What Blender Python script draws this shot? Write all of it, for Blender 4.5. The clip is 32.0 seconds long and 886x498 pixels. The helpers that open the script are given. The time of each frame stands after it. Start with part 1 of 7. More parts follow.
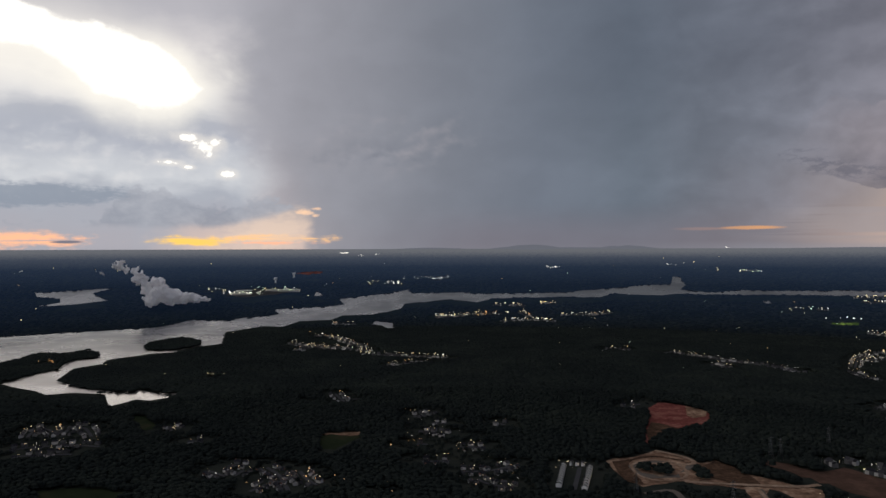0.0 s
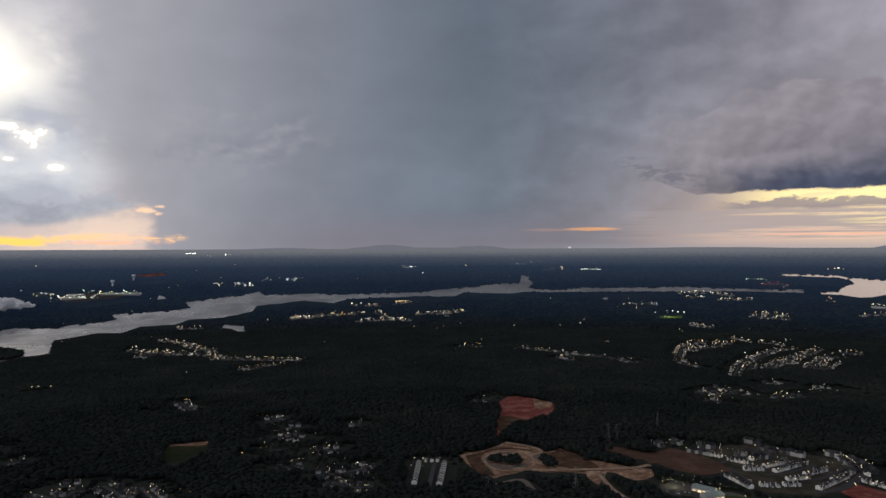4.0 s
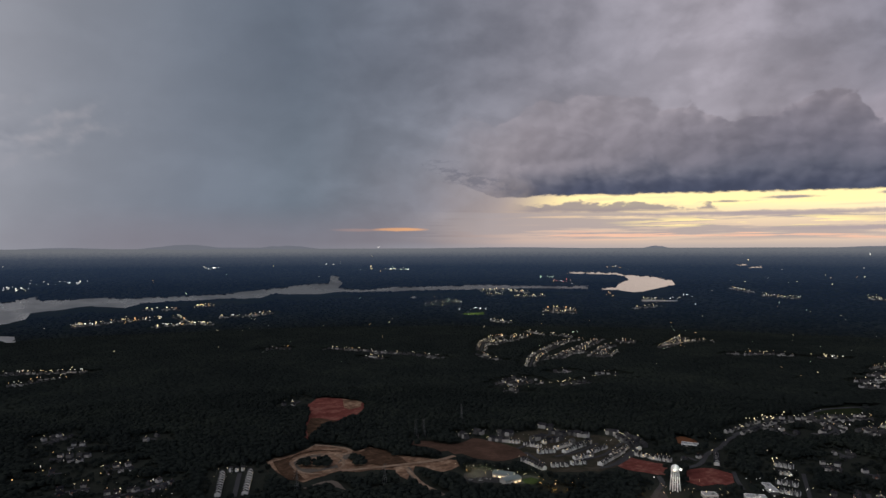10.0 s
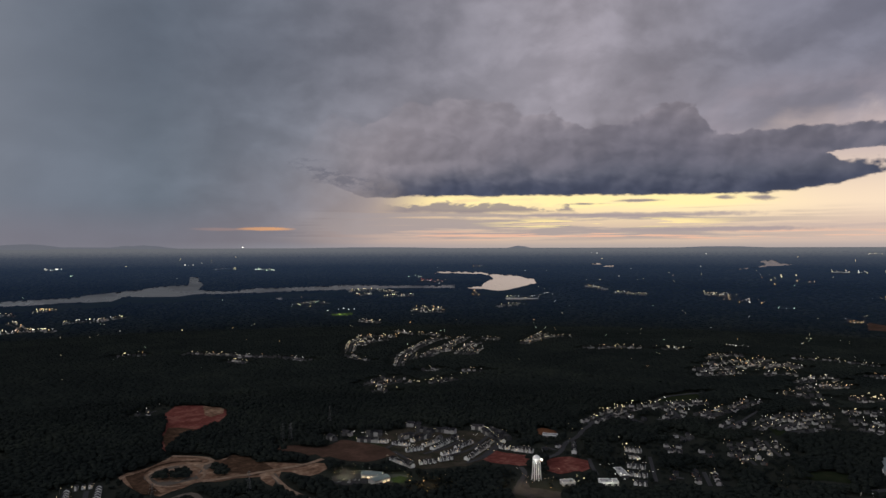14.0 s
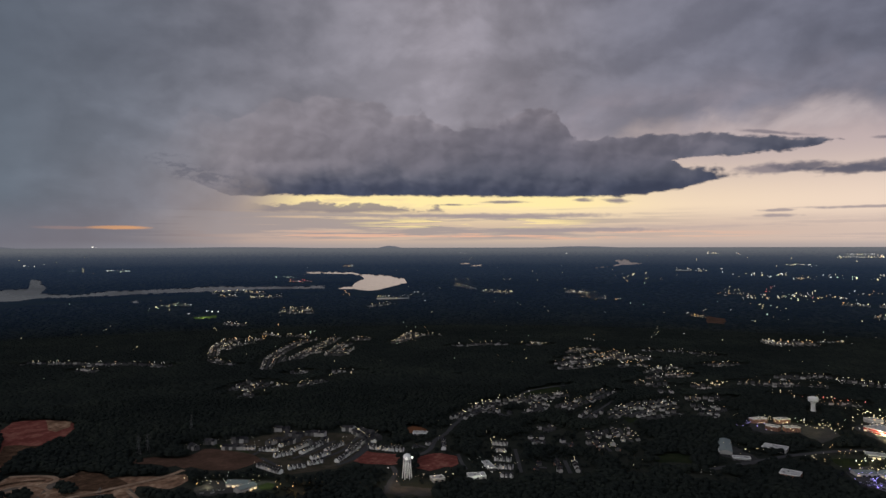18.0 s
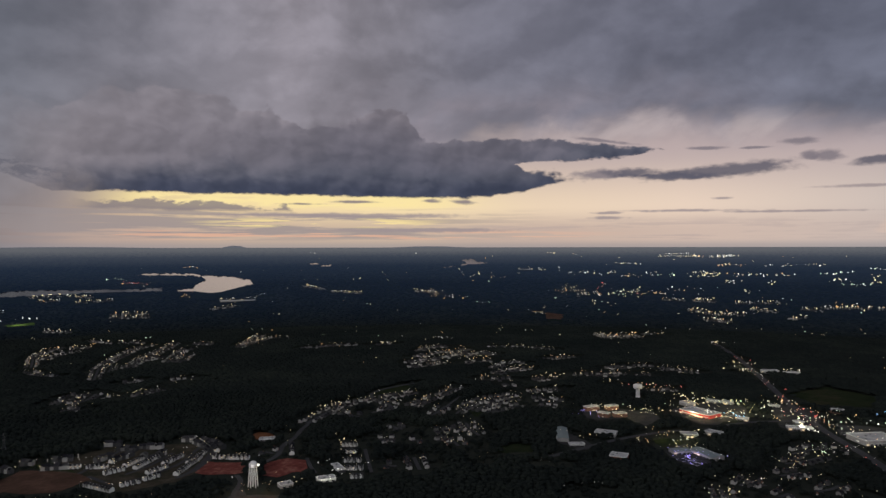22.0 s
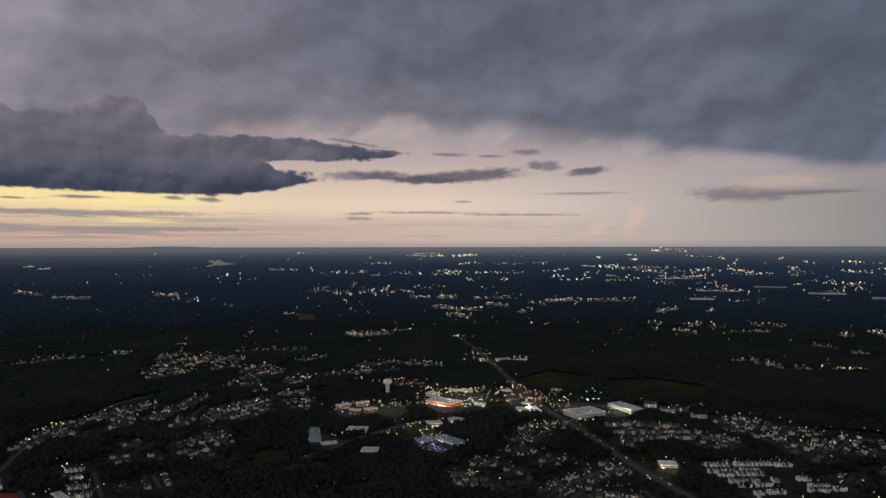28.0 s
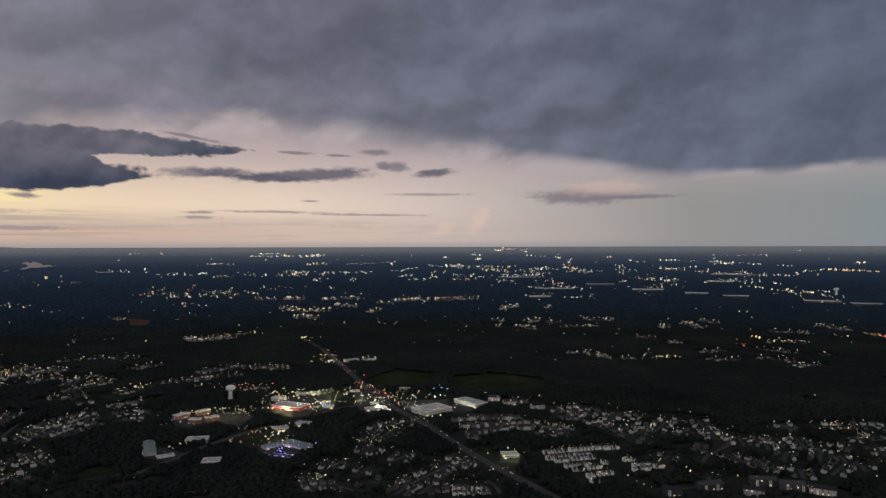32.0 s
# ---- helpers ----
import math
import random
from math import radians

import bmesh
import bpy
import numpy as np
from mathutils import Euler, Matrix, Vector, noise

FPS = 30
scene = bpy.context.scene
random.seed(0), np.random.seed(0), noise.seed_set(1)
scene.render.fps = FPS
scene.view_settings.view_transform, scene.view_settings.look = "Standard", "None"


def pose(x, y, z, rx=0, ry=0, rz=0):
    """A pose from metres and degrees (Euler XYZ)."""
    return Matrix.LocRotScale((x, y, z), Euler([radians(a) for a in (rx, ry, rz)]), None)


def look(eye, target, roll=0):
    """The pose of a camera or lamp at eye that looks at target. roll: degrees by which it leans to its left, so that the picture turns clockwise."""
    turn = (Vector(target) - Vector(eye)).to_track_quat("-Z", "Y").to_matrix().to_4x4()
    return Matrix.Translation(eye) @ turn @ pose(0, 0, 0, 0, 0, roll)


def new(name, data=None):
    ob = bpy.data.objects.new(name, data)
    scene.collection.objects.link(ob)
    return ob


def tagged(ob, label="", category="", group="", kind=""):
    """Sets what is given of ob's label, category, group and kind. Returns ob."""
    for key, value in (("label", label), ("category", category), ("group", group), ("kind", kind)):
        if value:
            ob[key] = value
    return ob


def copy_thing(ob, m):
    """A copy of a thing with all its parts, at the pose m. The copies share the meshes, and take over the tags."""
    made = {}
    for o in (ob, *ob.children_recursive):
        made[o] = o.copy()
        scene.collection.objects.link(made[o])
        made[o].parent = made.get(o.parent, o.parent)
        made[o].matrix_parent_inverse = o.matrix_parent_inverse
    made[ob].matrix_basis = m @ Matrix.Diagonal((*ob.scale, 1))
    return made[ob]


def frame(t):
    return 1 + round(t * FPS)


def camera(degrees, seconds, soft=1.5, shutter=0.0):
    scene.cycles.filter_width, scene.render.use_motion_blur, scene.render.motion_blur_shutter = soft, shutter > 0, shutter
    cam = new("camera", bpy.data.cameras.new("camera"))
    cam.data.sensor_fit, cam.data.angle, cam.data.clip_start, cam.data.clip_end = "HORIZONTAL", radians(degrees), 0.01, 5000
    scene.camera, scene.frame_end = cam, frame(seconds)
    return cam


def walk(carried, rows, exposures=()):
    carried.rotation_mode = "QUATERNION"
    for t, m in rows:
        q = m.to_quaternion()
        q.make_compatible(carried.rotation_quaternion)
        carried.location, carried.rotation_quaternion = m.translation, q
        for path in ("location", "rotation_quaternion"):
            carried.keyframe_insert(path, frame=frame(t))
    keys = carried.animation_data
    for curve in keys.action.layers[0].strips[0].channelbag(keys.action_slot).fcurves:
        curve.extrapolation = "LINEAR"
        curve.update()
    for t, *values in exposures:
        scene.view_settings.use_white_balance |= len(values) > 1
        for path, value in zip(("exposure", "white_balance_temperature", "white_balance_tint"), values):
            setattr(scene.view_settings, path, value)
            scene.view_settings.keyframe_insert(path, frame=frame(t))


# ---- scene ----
cam = camera(65.88, 32.0, 1.5)
EYE = 350.0
# the clip brightens, then darkens as the lit town comes in
EXPOSURES = [(0.0, 0.16), (4.0, 0.33), (10.0, 0.33), (15.0, 0.14), (20.0, 0.02), (25.0, -0.1), (29.0, -0.09), (32.0, -0.03)]
# seconds, tilt, roll, yaw
PATH = [
    (0, 89.957, 0.141, 0.000),
    (0.5, 89.957, 0.148, -1.558),
    (1, 89.956, 0.153, -3.122),
    (1.5, 89.955, 0.158, -4.835),
    (2, 89.954, 0.163, -6.579),
    (2.5, 89.952, 0.167, -8.299),
    (3, 89.950, 0.170, -9.587),
    (3.5, 89.948, 0.172, -10.805),
    (5.5, 89.938, 0.177, -15.715),
    (6, 89.935, 0.177, -16.928),
    (6.5, 89.932, 0.177, -18.150),
    (7, 89.929, 0.176, -19.377),
    (7.5, 89.925, 0.175, -20.606),
    (8, 89.922, 0.174, -21.993),
    (8.5, 89.918, 0.172, -23.701),
    (9, 89.915, 0.170, -25.199),
    (9.5, 89.911, 0.168, -26.535),
    (10, 89.908, 0.165, -27.886),
    (10.5, 89.904, 0.163, -29.222),
    (11, 89.901, 0.160, -30.555),
    (11.5, 89.897, 0.157, -31.910),
    (12, 89.893, 0.154, -33.281),
    (12.5, 89.890, 0.150, -34.662),
    (13, 89.886, 0.147, -36.024),
    (13.5, 89.882, 0.143, -37.440),
    (14, 89.879, 0.140, -38.853),
    (14.5, 89.875, 0.137, -40.312),
    (15, 89.872, 0.133, -41.822),
    (15.5, 89.868, 0.130, -43.341),
    (17.5, 89.855, 0.116, -48.534),
    (18, 89.852, 0.113, -49.651),
    (18.5, 89.849, 0.110, -51.250),
    (19, 89.846, 0.107, -53.113),
    (19.5, 89.843, 0.105, -54.935),
    (20, 89.840, 0.102, -56.583),
    (20.5, 89.837, 0.100, -57.878),
    (21, 89.835, 0.098, -58.862),
    (21.5, 89.832, 0.096, -60.115),
    (22, 89.830, 0.095, -62.173),
    (22.5, 89.827, 0.094, -63.901),
    (23, 89.825, 0.093, -65.418),
    (23.5, 89.822, 0.092, -66.978),
    (24, 89.820, 0.092, -68.607),
    (24.5, 89.818, 0.092, -70.259),
    (25, 89.816, 0.092, -71.920),
    (25.5, 89.814, 0.093, -73.592),
    (27.5, 89.806, 0.099, -80.824),
    (28, 89.805, 0.102, -82.729),
    (28.5, 89.803, 0.105, -84.660),
    (29, 89.801, 0.108, -86.230),
    (29.5, 89.800, 0.112, -87.634),
    (30, 89.798, 0.117, -89.061),
    (30.5, 89.796, 0.121, -90.553),
    (31, 89.795, 0.127, -92.193),
    (31.5, 89.793, 0.133, -93.874),
    (32, 89.791, 0.139, -95.376),
]
walk(cam, [(t, pose(0, 0, EYE, *turn)) for t, *turn in PATH], EXPOSURES)

# ---- sky, sun and light ----
def lin(r, g, b):
    """Linear colour from 0-255 display values."""
    return tuple(((c / 255 + 0.055) / 1.055) ** 2.4 if c > 10 else c / 255 / 12.92 for c in (r, g, b)) + (1.0,)


class Nd:
    """A value in a node tree, with arithmetic."""

    def __init__(self, tree, sock):
        self.tree, self.sock = tree, sock

    def math(self, op, *args):
        n = self.tree.nodes.new("ShaderNodeMath")
        n.operation = op
        for k, a in enumerate((self, *args)):
            if isinstance(a, Nd):
                self.tree.links.new(a.sock, n.inputs[k])
            else:
                n.inputs[k].default_value = a
        return Nd(self.tree, n.outputs[0])

    def __add__(self, o): return self.math("ADD", o)
    def __sub__(self, o): return self.math("SUBTRACT", o)
    def __mul__(self, o): return self.math("MULTIPLY", o)
    def __truediv__(self, o): return self.math("DIVIDE", o)
    def lower(self, o): return self.math("MINIMUM", o)
    def upper(self, o): return self.math("MAXIMUM", o)

    def step(self, a, b, lo=0.0, hi=1.0):
        n = self.tree.nodes.new("ShaderNodeMapRange")
        n.interpolation_type = "SMOOTHSTEP"
        self.tree.links.new(self.sock, n.inputs["Value"])
        for k, v in (("From Min", a), ("From Max", b), ("To Min", lo), ("To Max", hi)):
            n.inputs[k].default_value = v
        return Nd(self.tree, n.outputs["Result"])

    def ramp(self, stops, lo, hi, kind="LINEAR"):
        """Colours along this value, stops of (value, colour)."""
        n = self.tree.nodes.new("ShaderNodeValToRGB")
        n.color_ramp.interpolation = kind
        els = n.color_ramp.elements
        while len(els) < len(stops):
            els.new(0.5)
        for el, (v, c) in zip(els, stops):
            el.position, el.color = (v - lo) / (hi - lo), c
        f = (self - lo) / (hi - lo)
        self.tree.links.new(f.sock, n.inputs[0])
        return Nd(self.tree, n.outputs[0])

    def curve(self, stops, lo, hi, top=20.0, kind="CARDINAL"):
        """A height along this value, stops of (value, height), heights from -5 to top."""
        g = self.ramp([(v, ((h + 5) / (top + 5),) * 3 + (1,)) for v, h in stops], lo, hi, kind)
        return g * (top + 5) - 5


def blend(fac, a, b, kind="MIX"):
    tree = fac.tree
    n = tree.nodes.new("ShaderNodeMix")
    n.data_type, n.blend_type = "RGBA", kind
    tree.links.new(fac.sock, n.inputs[0])
    for k, c in ((6, a), (7, b)):
        if isinstance(c, Nd):
            tree.links.new(c.sock, n.inputs[k])
        else:
            n.inputs[k].default_value = c
    return Nd(tree, n.outputs[2])


def cloud_noise(az, el, sx, sy, seed, detail=6.0, rough=0.55, warp=0.0):
    """Fractal noise over azimuth and height in degrees, about 0 with a spread of about one half."""
    tree = az.tree
    c = tree.nodes.new("ShaderNodeCombineXYZ")
    tree.links.new((az / sx).sock, c.inputs[0])
    tree.links.new((el / sy).sock, c.inputs[1])
    c.inputs[2].default_value = seed
    n = tree.nodes.new("ShaderNodeTexNoise")
    n.inputs["Scale"].default_value, n.inputs["Detail"].default_value = 1.0, detail
    n.inputs["Roughness"].default_value, n.inputs["Distortion"].default_value = rough, warp
    tree.links.new(c.outputs[0], n.inputs["Vector"])
    return (Nd(tree, n.outputs[0]) - 0.5) * 4.0


def domes(az, el, sx, sy, seed):
    """Rounded heads side by side over azimuth and height, about 0, at most 1 at the middle of a head."""
    tree = az.tree
    c = tree.nodes.new("ShaderNodeCombineXYZ")
    tree.links.new((az / sx + seed).sock, c.inputs[0])
    tree.links.new((el / sy + seed * 2.3).sock, c.inputs[1])
    n = tree.nodes.new("ShaderNodeTexVoronoi")
    n.voronoi_dimensions, n.feature = "2D", "SMOOTH_F1"
    n.inputs["Scale"].default_value, n.inputs["Smoothness"].default_value = 1.0, 0.35
    tree.links.new(c.outputs[0], n.inputs["Vector"])
    return (Nd(tree, n.outputs["Distance"]) * -2.0) + 0.9


def tinted(colour, strength):
    """A colour times a grey strength."""
    tree = strength.tree
    c = tree.nodes.new("ShaderNodeCombineXYZ")
    for k in range(3):
        tree.links.new(strength.sock, c.inputs[k])
    full = tree.nodes.new("ShaderNodeValue")
    full.outputs[0].default_value = 1.0
    return blend(Nd(tree, full.outputs[0]), colour, Nd(tree, c.outputs[0]), "MULTIPLY")


SUN_AZ, SUN_EL = -26.0, 13.5
world = bpy.data.worlds.new("evening_sky")
scene.world = world
world.use_nodes = True
wt = world.node_tree
wt.nodes.clear()
coord = wt.nodes.new("ShaderNodeTexCoord")
split = wt.nodes.new("ShaderNodeSeparateXYZ")
wt.links.new(coord.outputs["Generated"], split.inputs[0])
sx_, sy_, sz_ = (Nd(wt, split.outputs[k]) for k in range(3))
az = sx_.math("ARCTAN2", sy_) * 57.29578
el = sz_.math("ARCSINE") * 57.29578
LO, HI = -180.0, 180.0

n_big = cloud_noise(az, el, 13, 7.5, 3.1, 6, 0.5, 0.5)
n_mid = cloud_noise(az, el, 5.5, 3.4, 8.4, 7, 0.52, 0.3)
n_fine = cloud_noise(az, el, 2.2, 1.6, 1.7, 6, 0.58)
n_wisp = cloud_noise(az, el, 3.2, 0.7, 6.3, 6, 0.58)
n_thin = cloud_noise(az, el, 9, 0.28, 2.9, 5, 0.5)
n_tiny = cloud_noise(az, el, 0.8, 0.38, 9.6, 4, 0.55)
n_veil = cloud_noise(az, el, 15, 0.5, 7.1, 5, 0.55, 0.4)


def heads(x, y):
    """Heaped cloud heads of three sizes, about 0."""
    return domes(x, y, 4.2, 3.0, 3.3) * 0.6 + domes(x, y, 1.7, 1.25, 8.1) * 0.3 + domes(x, y, 0.7, 0.5, 5.7) * 0.12


bent_az, bent_el = az + n_fine * 0.35 + n_mid * 0.5, el + n_fine * 0.25
heap = heads(bent_az, bent_el)
relief = heads(bent_az + 0.45, bent_el - 0.5) - heap
soft_relief = cloud_noise(az + 1.3, el - 1.4, 6.0, 4.2, 2.2, 5, 0.5, 0.3) - cloud_noise(az, el, 6.0, 4.2, 2.2, 5, 0.5, 0.3)

# open air under the clouds, by azimuth
air = az.ramp([(-180, lin(142, 148, 164)), (-120, lin(106, 111, 126)), (-80, lin(120, 122, 134)), (-52, lin(170, 168, 172)), (-33, lin(188, 184, 186)), (-12, lin(176, 162, 162)), (-5, lin(126, 119, 126)),
               (8, lin(108, 105, 114)), (18, lin(112, 106, 113)), (26, lin(122, 114, 118)), (32, lin(156, 141, 136)), (38, lin(206, 181, 152)), (44, lin(238, 211, 166)),
               (58, lin(250, 226, 178)), (70, lin(238, 214, 186)), (82, lin(235, 212, 193)), (94, lin(211, 195, 186)), (104, lin(181, 173, 169)),
               (115, lin(150, 147, 146)), (128, lin(138, 145, 148)), (180, lin(142, 148, 164))], LO, HI)
air = blend(el.step(3.0, 8.2) * az.step(48, 66) * 0.85, air, lin(178, 162, 166))
air = blend(el.step(3.4, 1.2) * az.step(24, 38) * az.step(120, 64) * 0.75, air, lin(186, 163, 156))
air = blend(el.step(0.7, 0.0) * 0.55, air, lin(140, 140, 148))
veil = (n_veil + n_thin * 0.35 + n_wisp * 0.15 + az.step(60, 36) * 0.22).step(-0.12, 0.3) * el.step(3.5, 2.6) * el.step(0.3, 1.0)
sky = blend(veil * az.step(22, 32) * az.step(74, 56) * 0.85, air, lin(158, 147, 146))
low_veil = (n_veil * -0.8 + n_wisp * 0.3).step(0.0, 0.4) * el.step(2.7, 1.7) * el.step(0.2, 0.8) * az.step(52, 64) * az.step(106, 88)
sky = blend(low_veil * 0.4, sky, lin(176, 160, 158))
gold = el.step(2.9, 3.5) * el.step(4.6, 4.1) * az.step(33, 40) * az.step(68, 58)
sky = blend(gold * (n_wisp + n_thin * 0.5).step(-0.5, 0.1, 0.45, 0.95), sky, lin(255, 233, 168))
slit = (n_thin + n_wisp * 0.3).step(0.02, 0.26) * el.step(1.5, 1.8) * el.step(2.6, 2.1) * az.step(40, 48) * az.step(64, 57)
sky = blend(slit * 0.85, sky, lin(255, 230, 162))
pink = (n_thin * -1.0 + n_wisp * 0.2).step(0.02, 0.35) * el.step(0.5, 0.8) * el.step(1.5, 1.1) * az.step(30, 42) * az.step(80, 62)
sky = blend(pink * 0.7, sky, lin(238, 184, 154))


def lens(a, e, w, h, lean=0.0, ragged=0.5, soft=0.5, puffy=False):
    """The cover of a cloud that lies about (a, e), w and h degrees from its middle to its ends."""
    x = (az - a) / w
    y = (el - e - (az - a) * lean) / h
    d = (x * x + y * y).math("SQRT")
    edge = n_fine * ragged * 0.8 + n_mid * ragged * 0.6 if puffy else n_tiny * ragged * 0.55 + n_wisp * ragged * 0.7 + n_fine * ragged * 0.25
    return (d + edge).step(1.0 + soft * 0.5, 1.0 - soft * 0.5)


sky = blend(lens(24.3, 1.55, 2.1, 0.13, 0, 0.25, 0.9), sky, lin(255, 176, 92))
sky = blend(lens(20.6, 1.5, 1.6, 0.12, 0, 0.25, 0.9) * 0.6, sky, lin(205, 150, 120))

# the high deck of cloud, down to the ground in the rain towards the left
deck = az.ramp([(-180, lin(136, 143, 160)), (-130, lin(104, 110, 126)), (-85, lin(108, 113, 127)), (-52, lin(165, 166, 173)), (-33, lin(205, 204, 205)), (-20, lin(172, 171, 178)), (-12, lin(147, 147, 155)),
                (0, lin(118, 122, 132)), (8, lin(107, 114, 126)), (16, lin(101, 110, 122)), (25, lin(115, 119, 130)), (36, lin(138, 135, 144)),
                (50, lin(141, 136, 145)), (62, lin(126, 124, 135)), (75, lin(117, 117, 130)), (88, lin(114, 116, 131)), (105, lin(109, 113, 129)), (128, lin(92, 100, 118)),
                (148, lin(118, 125, 141)), (180, lin(136, 143, 160))], LO, HI)
n_billow = cloud_noise(az - el * 0.6, el, 6.5, 4.4, 7.7, 6, 0.52, 0.25)
light = (n_big * 0.7 + n_mid * 0.15).step(-0.95, 0.95, 0.74, 1.26) * soft_relief.step(-0.7, 0.7, 0.86, 1.15) * relief.step(-0.9, 0.9, 0.95, 1.06)
calm = az.step(34, 8) * az.step(-30, -17)
light = light * (calm * -0.82 + 1.0) + calm * 0.82
one = Nd(wt, wt.nodes.new("ShaderNodeValue").outputs[0])
one.sock.default_value = 1.0
deck = tinted(deck, light)
deck = blend(el.step(5, 17) * az.step(4, 16) * az.step(52, 34) * 0.45, deck, lin(70, 76, 90))
deck = blend(el.step(8, 17) * az.step(58, 66) * 0.28, deck, lin(66, 72, 92))
deck = blend(el.step(4.0, 0.5) * az.step(-8, 4) * az.step(30, 20) * 0.5, deck, lin(118, 110, 118))
pale = (el + n_mid * 0.9 + n_big * 0.8).step(7.5, 9.5) * (el + n_mid).step(14.5, 11.0) * az.step(50, 60) * az.step(92, 74) * n_billow.step(-0.5, 0.5, 0.25, 1.0)
deck = blend(pale * 0.45, deck, lin(158, 147, 156))
patch_of_heads = lens(-4.6, 8.7, 5.2, 1.9, 0.1, 0.5, 1.3, True)
deck = blend(patch_of_heads * relief.step(-0.2, 0.8) * 0.6, deck, lin(156, 152, 158))
deck = blend(patch_of_heads * relief.step(0.1, -0.6) * el.step(9.5, 7.5) * 0.4, deck, lin(102, 106, 118))
foot = az.curve([(-180, 3), (-60, 3), (-34, 2.2), (-24, 2.4), (-14, 2.2), (-9, -4), (0, -4.9), (12, -4.9), (20, -2.0), (27, 2.5), (33, 5.0), (40, 6.6), (52, 6.6), (60, 7.3), (66, 8.4), (70, 8.9), (76, 9.4),
                 (84, 9.0), (92, 8.4), (100, 7.4), (107, 6.5), (114, 5.7), (122, 5.7), (130, 5.9), (180, 6)], LO, HI)
rag = az.step(112, 60, 0.25, 1.0)
give = az.step(44, 22, 1.0, 4.5) * az.step(118, 92, 0.6, 2.0)
deck_cover = ((el - foot + n_mid * rag + n_big * rag * 0.8) / give).step(-0.9, 1.0)
rim = (deck_cover * (one - deck_cover) * 4.0) * az.step(56, 66) * n_billow.step(-0.3, 0.4)
sky = blend(deck_cover, sky, deck)
sky = blend(rim * 0.3, sky, lin(216, 202, 200))

# the long heavy cloud with its flat dark base
top = az.curve([(-180, -5), (24, 5.0), (27, 7.2), (29.3, 10.8), (32, 10.6), (35, 11.4), (38, 12.2), (41, 12.4), (44.5, 11.5), (48.2, 11.3), (49.6, 10.2), (51, 9.7), (53, 10.5),
                (56, 11.0), (58.2, 11.5), (59.4, 10.6), (60.4, 9.1), (61.8, 8.75), (63.2, 9.3), (64.3, 9.3), (65.3, 8.7), (66.5, 8.2), (68.2, 7.3), (70.8, 6.25), (72.6, 5.5), (74, 4.5), (180, -5)], LO, HI)
base = az.curve([(-180, 8), (24, 7.4), (27, 6.5), (29.3, 5.5), (32, 4.4), (36, 4.25), (47, 4.3), (60, 4.1), (65.5, 4.15), (69.4, 4.65), (71.5, 5.1), (73, 5.5), (78, 6.4), (180, 8)], LO, HI)
soft_left = az.step(58, 36, 0.0, 1.0)
over = top + heap * 1.1 + n_tiny * 0.12 - 0.15 - el
cover = over.step(-0.05, 0.3) * (soft_left * -0.6 + 1.0) + over.step(-1.0, 2.6) * soft_left * 0.6
under = el - base - n_tiny * 0.1 - n_fine * 0.12 - n_mid * az.step(40, 27, 0.04, 1.2)
cover = cover * under.step(-0.08, 0.14) * (az + n_mid * 2.6 + n_fine * 1.2).step(25.5, 37)
tail_top = az.curve([(-180, -5), (58, 6.0), (62, 8.4), (65, 8.7), (68, 8.9), (70.8, 9.0), (73, 8.45), (76, 8.1), (79, 7.85), (80.5, 7.4), (82, 6.5), (180, -5)], LO, HI)
tail_base = az.curve([(-180, 10), (60, 6.0), (66, 6.2), (68, 6.75), (70, 6.95), (73, 7.0), (77, 7.25), (79.5, 7.7), (81, 8.0), (180, 10)], LO, HI)
tail_cover = (tail_top + heap * 0.35 + n_tiny * 0.14 - el).step(-0.06, 0.16) * (el - tail_base + n_tiny * 0.16 + n_wisp * 0.1).step(-0.04, 0.16)
rise = el - base + relief * 0.9 + n_mid * 0.5 + soft_relief * 0.35
heavy = rise.ramp([(0.0, lin(64, 69, 87)), (0.6, lin(72, 76, 93)), (1.6, lin(88, 90, 104)), (3.4, lin(101, 99, 111)), (5.5, lin(112, 108, 118)), (8.0, lin(126, 120, 128))], 0.0, 8.0)
heavy = blend(soft_left * rise.step(0.5, 3.6) * 0.62 + az.step(40, 31) * 0.3, heavy, lin(136, 130, 137))
heavy = tinted(heavy, relief.step(-0.7, 0.7, 0.87, 1.14) * n_billow.step(-0.7, 0.7, 0.94, 1.06))
heavy = blend(over.step(1.1, 0.0) * relief.step(-0.1, 0.5) * az.step(64, 46, 0.1, 0.45), heavy, lin(158, 149, 156))
sky = blend(cover.upper(tail_cover), sky, heavy)
scraps = lens(30.5, 5.8, 3.2, 0.9, -0.3, 1.1, 0.7)
sky = blend(scraps * (n_tiny + n_fine).step(-0.3, 0.5) * 0.45, sky, lin(84, 86, 99))

